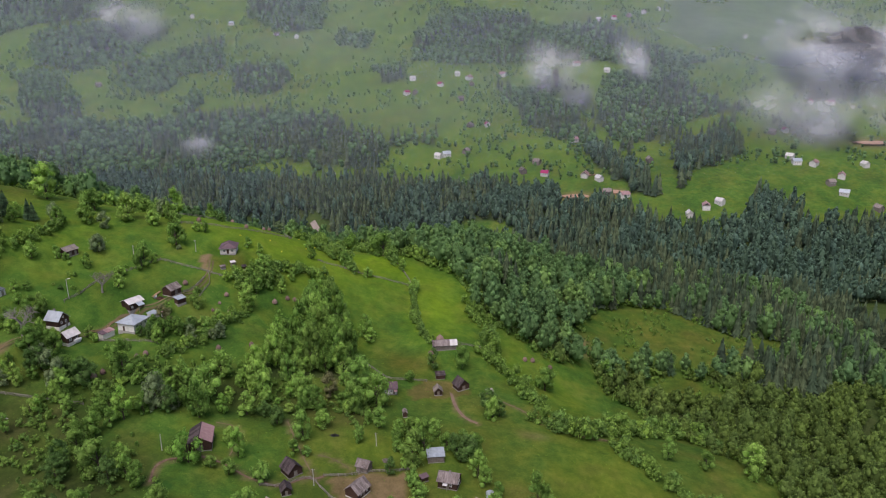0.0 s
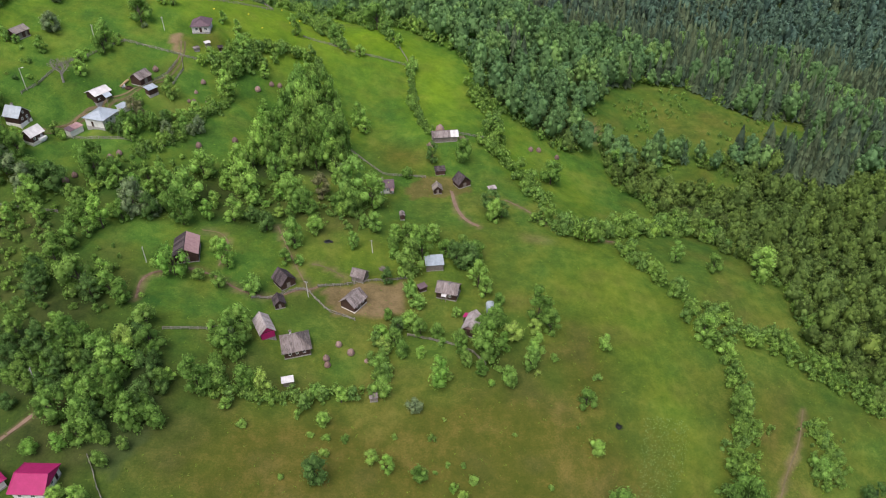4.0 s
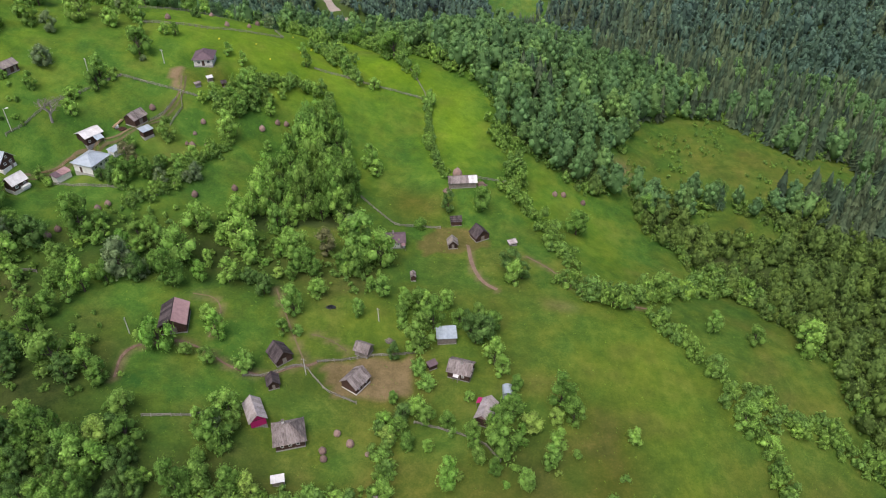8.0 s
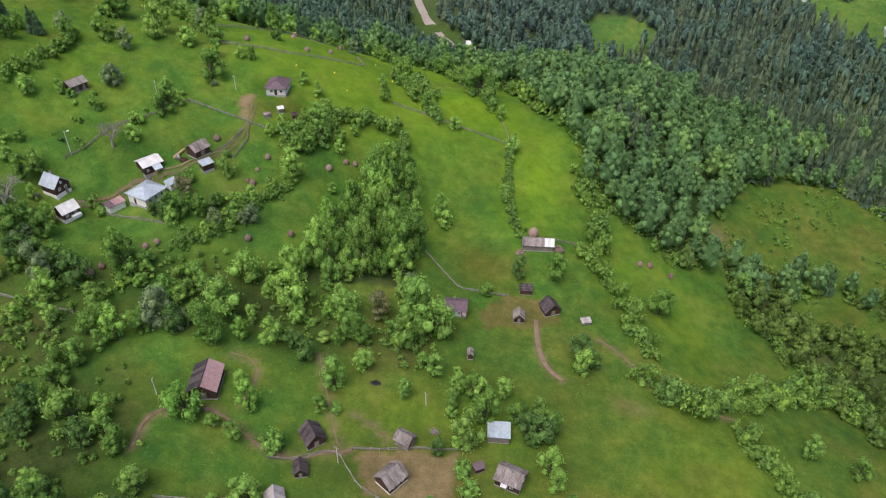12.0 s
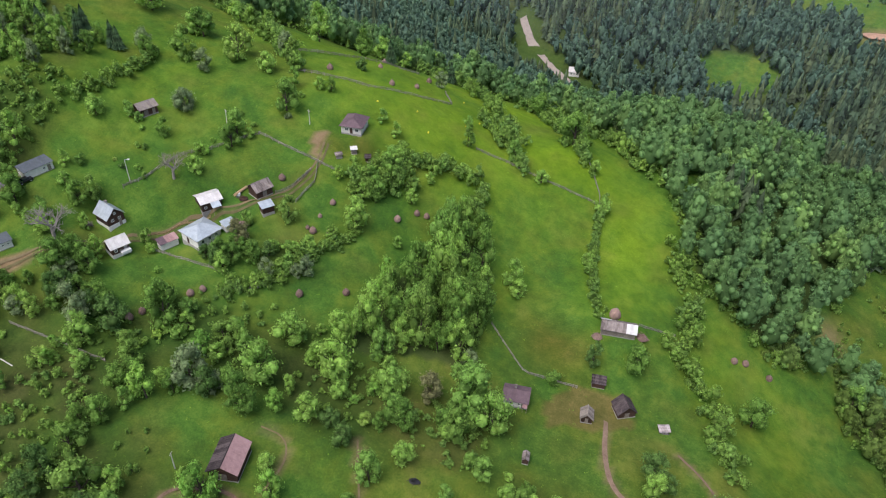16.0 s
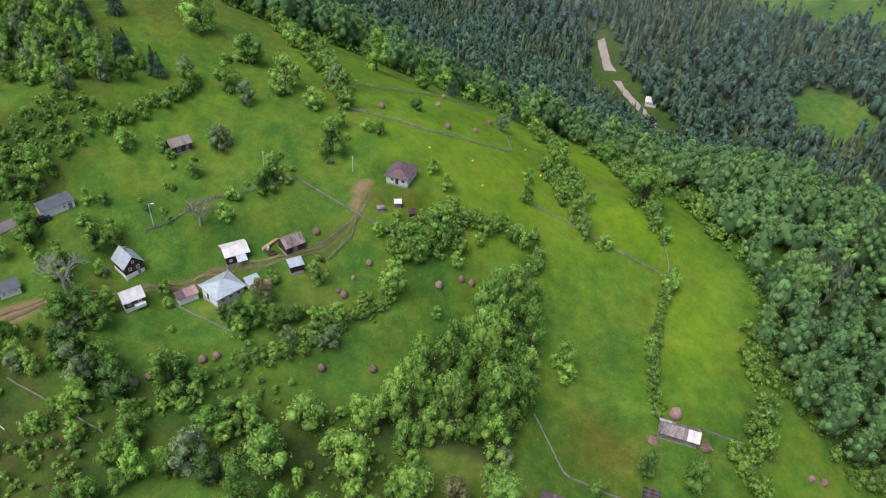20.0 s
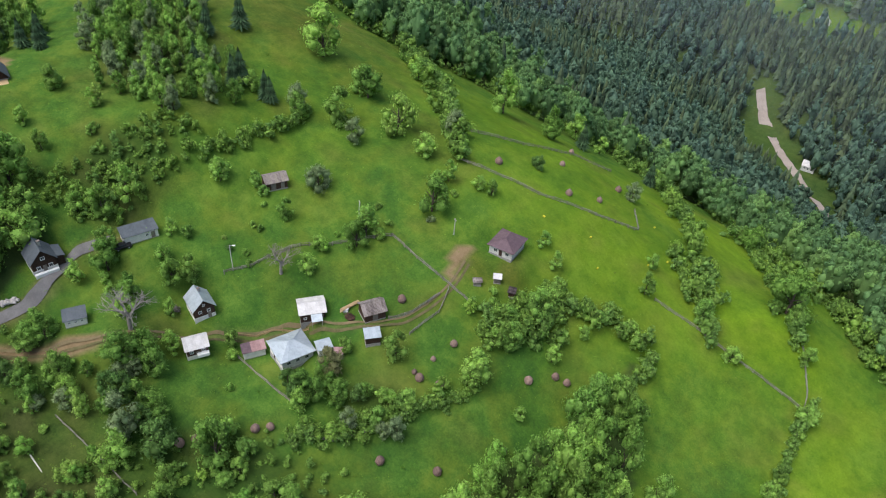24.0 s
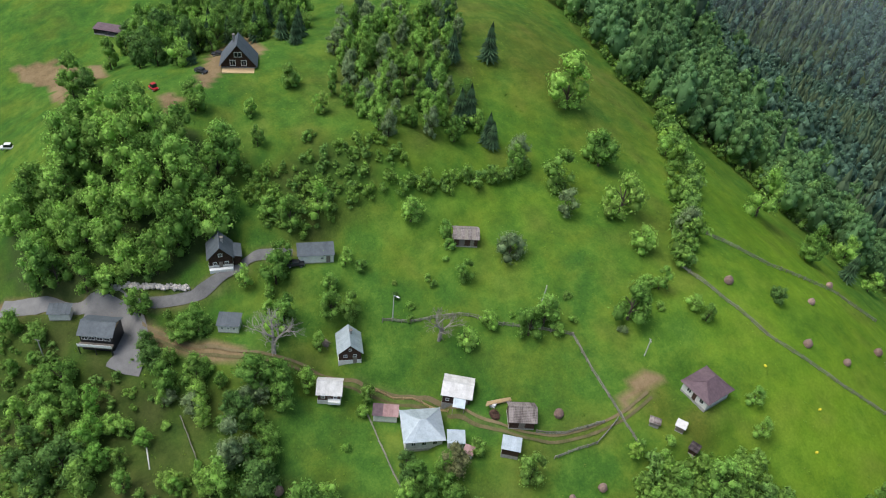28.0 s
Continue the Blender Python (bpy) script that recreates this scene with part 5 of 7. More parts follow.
def door_part(parent, x, y, z, w, h, face, mat):
    bm = box(-w / 2, w / 2, -0.07, 0.03, 0, h, bevel=0.02)
    m = Matrix.Translation((x, y, z)) @ Matrix.Rotation(radians(face), 4, "Z")
    bm.transform(m)
    d = part("door", bm, mat, parent)
    bm = box(w / 2 - 0.16, w / 2 - 0.1, -0.13, -0.07, h * 0.45, h * 0.5)
    bm.transform(m)
    part("handle", bm, black_mat, d)


def roof_strip(parent, a, b, c, d, n, thick, mats, ridges=False):
    """A roof plane from eave a-b up to ridge d-c, laid in n sheets side by side with a small overlap."""
    a, b, c, d = map(Vector, (a, b, c, d))
    up = (b - a).cross(d - a).normalized()
    for k in range(n):
        s, e = k / n, (k + 1) / n
        lift = up * (0.012 if k % 2 else 0.0)
        bm = slab([a.lerp(b, s) + lift, a.lerp(b, e) + lift, d.lerp(c, e) + lift, d.lerp(c, s) + lift], thick)
        if ridges:
            q = [a.lerp(b, s), d.lerp(c, s)]
            side = (b - a).normalized() * 0.035
            slab([q[0] - side + up * 0.06, q[0] + side + up * 0.06, q[1] + side + up * 0.06, q[1] - side + up * 0.06], 0.06, bm)
        part("roof_sheet", bm, mats[k % len(mats)] if isinstance(mats, list) else mats, parent)


def base_of(name, x, y, rot, L, W, label, category, group=""):
    """The Empty at a building's foot, at the mean height of the ground under it, and how far that ground falls away."""
    c, s = math.cos(radians(rot)), math.sin(radians(rot))
    zs = [gz(x + c * u * L / 2 - s * v * W / 2, y + s * u * L / 2 + c * v * W / 2) for u in (-1, 1) for v in (-1, 1)]
    z = sum(zs) / 4
    ob = tagged(new(name), label, category, group)
    ob.matrix_world = pose(x, y, z, 0, 0, rot)
    return ob, z - min(zs) + 0.5


def gabled(name, label, x, y, rot, L, W, He, Hr, roof, wall, gable=None, over=0.45, sheets=6, foot=None, windows=(), doors=(), chimney=None, ridges=False, front_over=None, category="house", roof2=None):
    """A house with a gabled roof, its ridge along its own x. windows: (side, offset, height, w, h); side is one of f, b (long sides) and l, r (gable ends)."""
    ob, drop = base_of(name, x, y, rot, L, W, label, category)
    l, w = L / 2 - over, W / 2 - over
    f_over = over if front_over is None else front_over
    t = 0.18
    part("foundation", box(-l - 0.06, l + 0.06, -w - 0.06, w + 0.06, -drop, 0.35), foot or stone_mat, ob)
    rise = (Hr - He) * (w / (W / 2))
    top = He + (Hr - He) * (1 - w / (W / 2))
    part("wall", box(-l, l, -w, -w + t, 0.35, top - 0.05), wall, ob)
    part("wall", box(-l, l, w - t, w, 0.35, top - 0.05), wall, ob)
    for sx in (-1, 1):
        part("wall", box(min(sx * l, sx * (l - t)), max(sx * l, sx * (l - t)), -w + t, w - t, 0.35, top - 0.05), wall, ob)
        bm = bmesh.new()
        xs = (sx * (l + 0.02), sx * (l - t))
        tri = [[bm.verts.new((xx, -w, top - 0.05)), bm.verts.new((xx, w, top - 0.05)), bm.verts.new((xx, 0, Hr - 0.12))] for xx in xs]
        bm.faces.new(tri[0]), bm.faces.new(tri[1][::-1])
        for i in range(3):
            bm.faces.new((tri[0][i], tri[1][i], tri[1][(i + 1) % 3], tri[0][(i + 1) % 3]))
        bmesh.ops.recalc_face_normals(bm, faces=bm.faces)
        part("gable", bm, gable or wall, ob)
    X0, X1, Y = -L / 2, L / 2 + f_over - over, W / 2
    roof_strip(ob, (X0, -Y, He), (X1, -Y, He), (X1, 0, Hr), (X0, 0, Hr), sheets, 0.1, roof, ridges)
    roof_strip(ob, (X1, Y, He), (X0, Y, He), (X0, 0, Hr), (X1, 0, Hr), sheets, 0.1, roof2 or roof, ridges)
    bm = box(X0, X1, -0.12, 0.12, Hr - 0.06, Hr + 0.07, bevel=0.04)
    part("ridge_cap", bm, roof[0] if isinstance(roof, list) else roof, ob)
    at = {"f": lambda o, h: (o, -w, h, 0), "b": lambda o, h: (o, w, h, 180), "l": lambda o, h: (-l - 0.02, o, h, -90), "r": lambda o, h: (l + 0.02, o, h, 90)}
    for side, o, h, ww, hh in windows:
        px_, py_, pz_, face = at[side](o, h)
        window_part(ob, px_, py_, pz_, ww, hh, face)
    for side, o, ww, hh in doors:
        px_, py_, pz_, face = at[side](o, 0.35)
        door_part(ob, px_, py_, pz_, ww, hh, face, plank_mat)
    if chimney:
        cx_, cy_ = chimney
        zr = Hr - (Hr - He) * abs(cy_) / Y
        ch = part("chimney", box(cx_ - 0.3, cx_ + 0.3, cy_ - 0.3, cy_ + 0.3, zr - 0.5, Hr + 0.6, bevel=0.03), stone_mat, ob)
        part("chimney_cap", box(cx_ - 0.38, cx_ + 0.38, cy_ - 0.38, cy_ + 0.38, Hr + 0.6, Hr + 0.7), plank_mat, ch)
    return ob


def hipped(name, label, x, y, rot, L, W, He, Hr, roof, wall, ridge=0.3, over=0.6, foot=None, windows=(), doors=(), chimney=None):
    """A square house with a hipped roof over its four walls."""
    ob, drop = base_of(name, x, y, rot, L, W, label, "house")
    l, w, t = L / 2 - over, W / 2 - over, 0.2
    part("foundation", box(-l - 0.07, l + 0.07, -w - 0.07, w + 0.07, -drop, 0.4), foot or stone_mat, ob)
    for b in ((-l, l, -w, -w + t), (-l, l, w - t, w), (-l, -l + t, -w + t, w - t), (l - t, l, -w + t, w - t)):
        part("wall", box(*b, 0.4, He), wall, ob)
    X, Y, r = L / 2, W / 2, ridge * L / 2
    for pts in (((-X, -Y, He), (X, -Y, He), (r, 0, Hr), (-r, 0, Hr)), ((X, Y, He), (-X, Y, He), (-r, 0, Hr), (r, 0, Hr))):
        roof_strip(ob, *pts, 5, 0.1, roof)
    for sx in (-1, 1):
        q = [(sx * X, -sx * Y, He), (sx * X, sx * Y, He), (sx * r, 0, Hr)]
        bm = slab([q[0], q[1], (sx * r, 0.02 * sx, Hr), (sx * r, -0.02 * sx, Hr)], 0.1)
        part("hip_end", bm, roof, ob)
        for cy_ in (-1, 1):
            a, b = Vector((sx * X, cy_ * Y, He + 0.03)), Vector((sx * r, 0, Hr + 0.03))
            n = (b - a).cross(Vector((0, 0, 1))).normalized() * 0.11
            part("hip_cap", slab([a - n, a + n, b + n, b - n], 0.07) if (b - a).cross(n).z > 0 else slab([a + n, a - n, b - n, b + n], 0.07), roof, ob)
    part("ridge_cap", box(-r, r, -0.12, 0.12, Hr - 0.05, Hr + 0.06, bevel=0.04), roof, ob)
    part("eave_board", box(-X + 0.02, X - 0.02, -Y + 0.02, Y - 0.02, He - 0.16, He - 0.1), plank_mat, ob)
    at = {"f": lambda o, h: (o, -w, h, 0), "b": lambda o, h: (o, w, h, 180), "l": lambda o, h: (-l, o, h, -90), "r": lambda o, h: (l, o, h, 90)}
    for side, o, h, ww, hh in windows:
        px_, py_, pz_, face = at[side](o, h)
        window_part(ob, px_, py_, pz_, ww, hh, face)
    for side, o, ww, hh in doors:
        px_, py_, pz_, face = at[side](o, 0.4)
        door_part(ob, px_, py_, pz_, ww, hh, face, log_mat)
    if chimney:
        cx_, cy_ = chimney
        ch = part("chimney", box(cx_ - 0.32, cx_ + 0.32, cy_ - 0.32, cy_ + 0.32, He, Hr + 0.55, bevel=0.03), white_wall_mat, ob)
        part("chimney_cap", box(cx_ - 0.4, cx_ + 0.4, cy_ - 0.4, cy_ + 0.4, Hr + 0.55, Hr + 0.65), plank_mat, ch)
    return ob


def lean_to(name, label, x, y, rot, L, W, Hf, Hb, roof, wall, sheets=4, windows=(), doors=(), category="shed", over=0.3, open_front=False):
    """A shed with one sloping roof, low along its front."""
    ob, drop = base_of(name, x, y, rot, L, W, label, category)
    l, w, t = L / 2 - over, W / 2 - over, 0.12
    part("foundation", box(-l - 0.04, l + 0.04, -w - 0.04, w + 0.04, -drop, 0.2), stone_mat, ob)
    if open_front:
        for o in (-l + 0.1, 0, l - 0.1):
            part("post", box(o - 0.08, o + 0.08, -w, -w + 0.16, 0.2, Hf - 0.1), wall, ob)
    else:
        part("wall", box(-l, l, -w, -w + t, 0.2, Hf - 0.08), wall, ob)
    part("wall", box(-l, l, w - t, w, 0.2, Hb - 0.12), wall, ob)
    for sx in (-1, 1):
        x0, x1 = sorted((sx * l, sx * (l - t)))
        bm = box(x0, x1, -w + t, w - t, 0.2, Hf - 0.1)
        for v in bm.verts:
            if v.co.z > 0.3:
                v.co.z = Hf - 0.12 + (Hb - Hf) * (v.co.y + W / 2) / W
        part("wall", bm, wall, ob)
    roof_strip(ob, (-L / 2, -W / 2, Hf), (L / 2, -W / 2, Hf), (L / 2, W / 2, Hb), (-L / 2, W / 2, Hb), sheets, 0.07, roof, True)
    at = {"f": lambda o, h: (o, -w, h, 0), "b": lambda o, h: (o, w, h, 180), "l": lambda o, h: (-l, o, h, -90), "r": lambda o, h: (l, o, h, 90)}
    for side, o, h, ww, hh in windows:
        px_, py_, pz_, face = at[side](o, h)
        window_part(ob, px_, py_, pz_, ww, hh, face)
    for side, o, ww, hh in doors:
        px_, py_, pz_, face = at[side](o, 0.2)
        door_part(ob, px_, py_, pz_, ww, hh, face, plank_mat)
    return ob


def porch(parent, x0, x1, y0, y1, z0, z1, roof, post):
    """A lean-to porch roof on posts in front of a wall."""
    p = part("porch_roof", slab([(x0, y0, z0), (x1, y0, z0), (x1, y1, z1), (x0, y1, z1)], 0.06), roof, parent)
    for xx in (x0 + 0.15, x1 - 0.15):
        part("porch_post", box(xx - 0.06, xx + 0.06, y0 + 0.05, y0 + 0.17, -0.6, z0 - 0.06), post, p)


W2 = (("f", -1.2, 1.7, 0.8, 0.9), ("f", 1.2, 1.7, 0.8, 0.9), ("r", -0.8, 1.7, 0.7, 0.8), ("r", 0.8, 1.7, 0.7, 0.8))
# lower hamlet
lean_to("tin_shed", "open shed with a pale blue-grey sheet roof among trees", 1, 142.2, 4, 6.2, 5.2, 2.6, 3.1, metal_roof_mat, plank_mat, 6)
b = gabled("log_cottage", "old log cottage with a weathered shingle roof", 5.2, 129.5, -18, 7.4, 6.4, 2.7, 4.9, shingle_mat, log_mat, windows=W2, doors=(("f", 0, 0.9, 1.9),), chimney=(0.3, -0.4))
porch(b, -1.4, 0.2, -3.9, -2.7, 2.1, 2.5, white_roof_mat, plank_mat)
gabled("log_barn", "log barn with a steep grey shingle roof on bare yard", -24.6, 123.6, 55, 6.8, 6.2, 2.4, 5.0, shingle_mat, log_mat, windows=(("f", -1.5, 1.6, 0.7, 0.7), ("f", 1.5, 1.6, 0.7, 0.7)), doors=(("f", 0, 0.9, 1.9),), foot=white_wall_mat)
gabled("small_barn", "small barn with a grey shingle roof", -23.2, 135, -24, 5.0, 4.6, 2.1, 4.0, shingle_mat, plank_mat, doors=(("f", 0, 1.2, 1.8),), category="barn")
gabled("dark_barn", "dark timber barn with a steep black shingle roof", -46.4, 129.8, -51, 6.2, 5.8, 2.1, 4.9, dark_shingle_mat, log_mat, doors=(("r", 0, 1.2, 1.8),), category="barn")
gabled("granary", "small dark timber granary beside the fence", -46.7, 120.1, -72, 4.2, 3.8, 1.9, 3.7, dark_shingle_mat, log_mat, doors=(("r", 0, 0.8, 1.5),), category="barn")
e = gabled("crimson_gabled_cottage", "narrow cottage with grey sheet roof and crimson gable end", -49.5, 109.6, -64, 7.8, 5.0, 2.6, 5.0, pale_shingle_mat, log_mat, gable=magenta_mat, windows=(("r", 0, 1.6, 0.8, 0.9),), doors=(("f", 0, 0.9, 1.9),))
part("gable_front", box(3.47, 3.56, -2.0, 2.0, 0.5, 2.75), magenta_mat, e)
hipped("shingled_house", "square log house with a worn hipped shingle roof", -40, 104.5, 14, 8.6, 8.0, 2.8, 6.2, shingle_mat, log_mat, 0.12, windows=(("f", -2, 1.8, 0.9, 1.0), ("f", 0, 1.8, 0.9, 1.0), ("f", 2, 1.8, 0.9, 1.0), ("l", -1.5, 1.8, 0.9, 1.0), ("l", 1.5, 1.8, 0.9, 1.0)), doors=(("l", 0, 0.9, 1.9),), chimney=(-1.0, 0.8))
lean_to("pale_shed", "little shed with a white sheet roof in the hedge", -40.7, 91.4, 12, 3.4, 2.2, 1.9, 2.3, white_roof_mat, plank_mat, 3)
gabled("tiny_hut", "tiny grey plank hut in the hedge", -17.3, 88.8, 8, 2.4, 2.4, 1.6, 2.4, shingle_mat, plank_mat, over=0.2, sheets=3, category="shed")
p = gabled("cottage_with_crimson_porch", "small cottage with grey roof and crimson porch", 11.8, 115, 68, 8.0, 4.8, 2.7, 4.8, pale_shingle_mat, log_mat, gable=rust_roof_mat, windows=W2, doors=(("f", 0, 0.9, 1.9),))
part("porch_roof", slab([(2.0, 2.0, 2.5), (4.2, 2.0, 2.5), (4.2, 3.7, 2.1), (2.0, 3.7, 2.1)][::-1], 0.06), magenta_mat, p)
for xx in (2.15, 4.05):
    part("porch_post", box(xx - 0.06, xx + 0.06, 3.5, 3.62, -0.6, 2.05), plank_mat, p)
gabled("long_barn", "long shingled barn with one end newly roofed in white sheet", 7.6, 226.1, 5, 11.4, 5.6, 2.5, 4.4, [shingle_mat] * 7 + [white_roof_mat] * 3, plank_mat, sheets=10, doors=(("f", -1, 1.6, 1.9), ("f", 2.5, 1.2, 1.9)), category="barn")
h = gabled("brown_roofed_house", "house with a plain brown sheet roof beside trees", -17, 189, 5, 7.8, 6.6, 2.7, 4.4, brown_roof_mat, white_wall_mat, windows=W2, doors=(("f", 2.3, 0.9, 1.9),), chimney=(-0.5, 1.0))
porch(h, 2.2, 3.6, -4.2, -3.0, 2.0, 2.4, rust_roof_mat, plank_mat)
gabled("steep_dark_barn", "dark log barn with a tall steep roof", 13.4, 199, -62, 5.6, 6.2, 2.0, 5.0, dark_shingle_mat, log_mat, doors=(("r", 0, 1.4, 1.8),), category="barn")
gabled("summer_kitchen", "little plank hut with a pale new gable roof", 3.4, 191.4, -84, 4.2, 4.0, 1.9, 3.8, plank_mat, log_mat, doors=(("r", 0, 0.9, 1.7),), category="shed")
lean_to("wood_store", "low dark wood store with a shingle roof", 4.9, 205.7, 5, 4.4, 3.4, 2.0, 2.6, dark_shingle_mat, log_mat, 4)
gabled("privy", "narrow plank privy with a grey roof", -9.9, 169.2, -84, 3.0, 2.0, 1.9, 2.7, shingle_mat, log_mat, over=0.2, sheets=3, category="shed")
gabled("hay_barn", "large dark barn with one slope of rose sheet metal", -76.6, 136.8, -80, 10.0, 8.0, 3.2, 5.6, dark_shingle_mat, log_mat, roof2=rust_roof_mat, doors=(("r", 0, 2.0, 2.2),), category="barn", sheets=8)
hut = tagged(new("tin_hut"), "small grey tin hut with a rounded barrel roof", "shed")
hut.matrix_world = pose(18.2, 122.9, gz(18.2, 122.9), 0, 0, 0)
bm = bmesh.new()
arc = [(1.35 * math.cos(k * math.pi / 12), 1.4 + 1.0 * math.sin(k * math.pi / 12)) for k in range(13)]
arc = [(1.35, -0.6)] + arc + [(-1.35, -0.6)]
ends = [[bm.verts.new((ax, yy, az)) for ax, az in arc] for yy in (-1.8, 1.8)]
for k in range(len(arc) - 1):
    bm.faces.new((ends[0][k], ends[1][k], ends[1][k + 1], ends[0][k + 1]))
bm.faces.new(ends[0][::-1]), bm.faces.new(ends[1])
part("barrel_shell", bm, metal_roof_mat, hut)
door_part(hut, 0, -1.8, 0.0, 0.9, 1.8, 0, plank_mat)
for yy in (-1.78, -0.6, 0.6, 1.78):
    bm = bmesh.new()
    for (ax, az), (bx, bz) in zip(arc[1:-1], arc[2:-1]):
        bough(bm, (ax * 1.02, yy, az + 0.02), (bx * 1.02, yy, bz + 0.02), 0.04, 0.04, 4)
    part("rib", bm, metal_roof_mat, hut)
lean_to("red_shed", "little dark red-brown shed among bushes", -3.2, 131.2, 30, 3.0, 2.2, 1.8, 2.2, brown_roof_mat, log_mat, 3)
lean_to("pale_stall", "pale plank animal stall by the hedge", 25.5, 197.2, 20, 3.4, 2.4, 1.3, 1.8, pale_shingle_mat, plank_mat, 4, open_front=True)
hipped("crimson_roofed_house", "house with a bright crimson sheet roof below the thicket", -91.6, 55.3, -4, 8.4, 8.4, 3.0, 5.0, magenta_mat, white_wall_mat, 0.92, windows=(("f", -2, 1.8, 1.0, 1.1), ("f", 1, 1.8, 1.0, 1.1), ("r", 0, 1.8, 1.0, 1.1)), doors=(("r", 2, 0.9, 2.0),))
hipped("crimson_roofed_annex", "smaller house with a crimson sheet roof", -102.2, 55.3, -40, 6.4, 6.0, 2.8, 4.4, magenta_mat, white_wall_mat, 0.3, windows=(("r", 0, 1.6, 0.9, 1.0),), doors=(("f", 0, 0.9, 1.9),))
# upper village
n = gabled("pale_roofed_barn", "timber barn with a wide pale sheet roof and corrugated porch", -121, 205.3, 53, 7.2, 6.6, 3.2, 4.5, white_roof_mat, log_mat, windows=(("f", -2, 1.6, 0.8, 0.8),), doors=(("f", 2, 1.4, 2.0),), sheets=8, category="barn", ridges=True)
porch(n, -0.6, 2.2, -5.2, -3.2, 2.2, 3.1, metal_roof_mat, plank_mat)
hipped("metal_roofed_house", "white house with a large pale blue hipped metal roof", -117.4, 194.4, 70, 9.4, 9.0, 3.6, 5.6, metal_roof_mat, white_wall_mat, 0.15, windows=(("f", -2.4, 2.2, 1.1, 1.2), ("f", 0, 2.2, 1.1, 1.2), ("f", 2.4, 2.2, 1.1, 1.2), ("r", 0, 2.2, 1.1, 1.2)), doors=(("l", 1, 0.9, 2.0),))
lean_to("tin_store", "small store with a pale blue tin roof", -111, 199.4, 62, 4.0, 3.4, 2.3, 2.7, metal_roof_mat, white_wall_mat, 4)
lean_to("tin_lean_to", "little hut with a pale blue tin roof", -102.6, 208, 51, 4.2, 3.4, 2.3, 2.9, metal_roof_mat, log_mat, 4)
gabled("shingled_stable", "log stable with an old brown shingle roof", -107.4, 213.4, 62, 6.4, 5.8, 2.7, 4.7, shingle_mat, log_mat, doors=(("f", 0, 1.4, 1.9),), category="barn")
bg = gabled("blue_gabled_house", "dark timber house with a steep pale blue metal roof", -143.2, 187.9, -19, 7.0, 6.2, 3.8, 6.8, metal_roof_mat, log_mat, foot=white_wall_mat, windows=(("r", -1.1, 2.9, 0.9, 0.9), ("r", 1.1, 2.9, 0.9, 0.9), ("r", 0, 4.9, 0.7, 0.8), ("r", -1.1, 1.0, 0.8, 0.7)), doors=(("r", 1.2, 0.9, 1.9),), ridges=True, chimney=(-1, 0.4))
part("plinth", box(-3.12, 3.12, -2.72, 2.72, 0.2, 1.5), white_wall_mat, bg)
s = gabled("dormered_house", "dark timber house with a pale roof, dormer and white balcony", -135.6, 179.9, 62, 6.0, 5.4, 3.4, 5.6, white_roof_mat, log_mat, foot=white_wall_mat, windows=(("f", -1.4, 2.4, 0.9, 0.9), ("f", 1.4, 2.4, 0.9, 0.9)), doors=(("f", 0, 0.9, 2.0),))
part("plinth", box(-2.65, 2.65, -2.35, 2.35, 0.2, 1.3), white_wall_mat, s)
part("balcony", box(-0.2, 2.6, -3.3, -2.2, 1.0, 1.9, bevel=0.03), white_paint_mat, s)
r = lean_to("two_tone_shed", "low shed roofed half in plum and half in pink sheet", -126.3, 189.8, 60, 6.0, 3.2, 2.4, 3.0, [brown_roof_mat, brown_roof_mat, rust_roof_mat, rust_roof_mat, rust_roof_mat], white_wall_mat, 5)
hipped("hilltop_house", "new white house with a brown hipped tile roof on the hilltop", -92.6, 253.3, 95, 9.0, 8.2, 3.0, 5.2, brown_roof_mat, white_wall_mat, 0.35, windows=(("l", -2, 1.8, 1.2, 1.2), ("l", 1.6, 1.8, 1.2, 1.2), ("f", -1.6, 1.8, 1.2, 1.2), ("f", 1.6, 1.8, 1.2, 1.2)), doors=(("l", 0, 1.0, 2.0),))
lean_to("white_hut", "small hut with a white sheet roof", -89, 243.8, 30, 2.4, 2.2, 1.9, 2.2, white_roof_mat, plank_mat, 2)
lean_to("log_shelter", "little weathered log shelter", -92.5, 239.3, 40, 2.6, 1.8, 1.3, 1.6, shingle_mat, plank_mat, 3)
lean_to("dark_hut", "small dark hut in the bushes", -84, 243.8, 20, 2.2, 2.4, 1.6, 2.0, dark_shingle_mat, log_mat, 2)
lean_to("pink_hut", "small hut with a pink sheet roof in the garden", -107, 200.4, 40, 2.4, 2.2, 1.8, 2.2, rust_roof_mat, white_wall_mat, 2)
gabled("upland_barn", "red-brown barn with a pale grey plank roof in the meadow", -152.2, 223.4, 64, 6.8, 5.6, 2.7, 4.2, [shingle_mat, plank_mat], log_mat, sheets=7, doors=(("f", -1, 1.4, 1.9), ("f", 1.6, 1.0, 1.9)), category="barn")
v = gabled("steep_roofed_villa", "dark timber villa with a steep slate-grey roof and white terrace", -177, 167.6, -13, 7.0, 6.6, 3.4, 7.0, slate_roof_mat, log_mat, foot=white_wall_mat, windows=(("r", -1.4, 1.8, 1.0, 1.1), ("r", 1.4, 1.8, 1.0, 1.1), ("r", 0, 4.4, 1.0, 1.0), ("f", 0, 1.8, 1.0, 1.0)), doors=(("r", 0, 0.9, 2.0),), chimney=(0, 0.7), sheets=7)
part("side_roof", slab([(-2.8, 3.1, 3.5), (-2.8, 5.2, 2.9), (2.6, 5.2, 2.9), (2.6, 3.1, 3.5)][::-1], 0.1), slate_roof_mat, v)
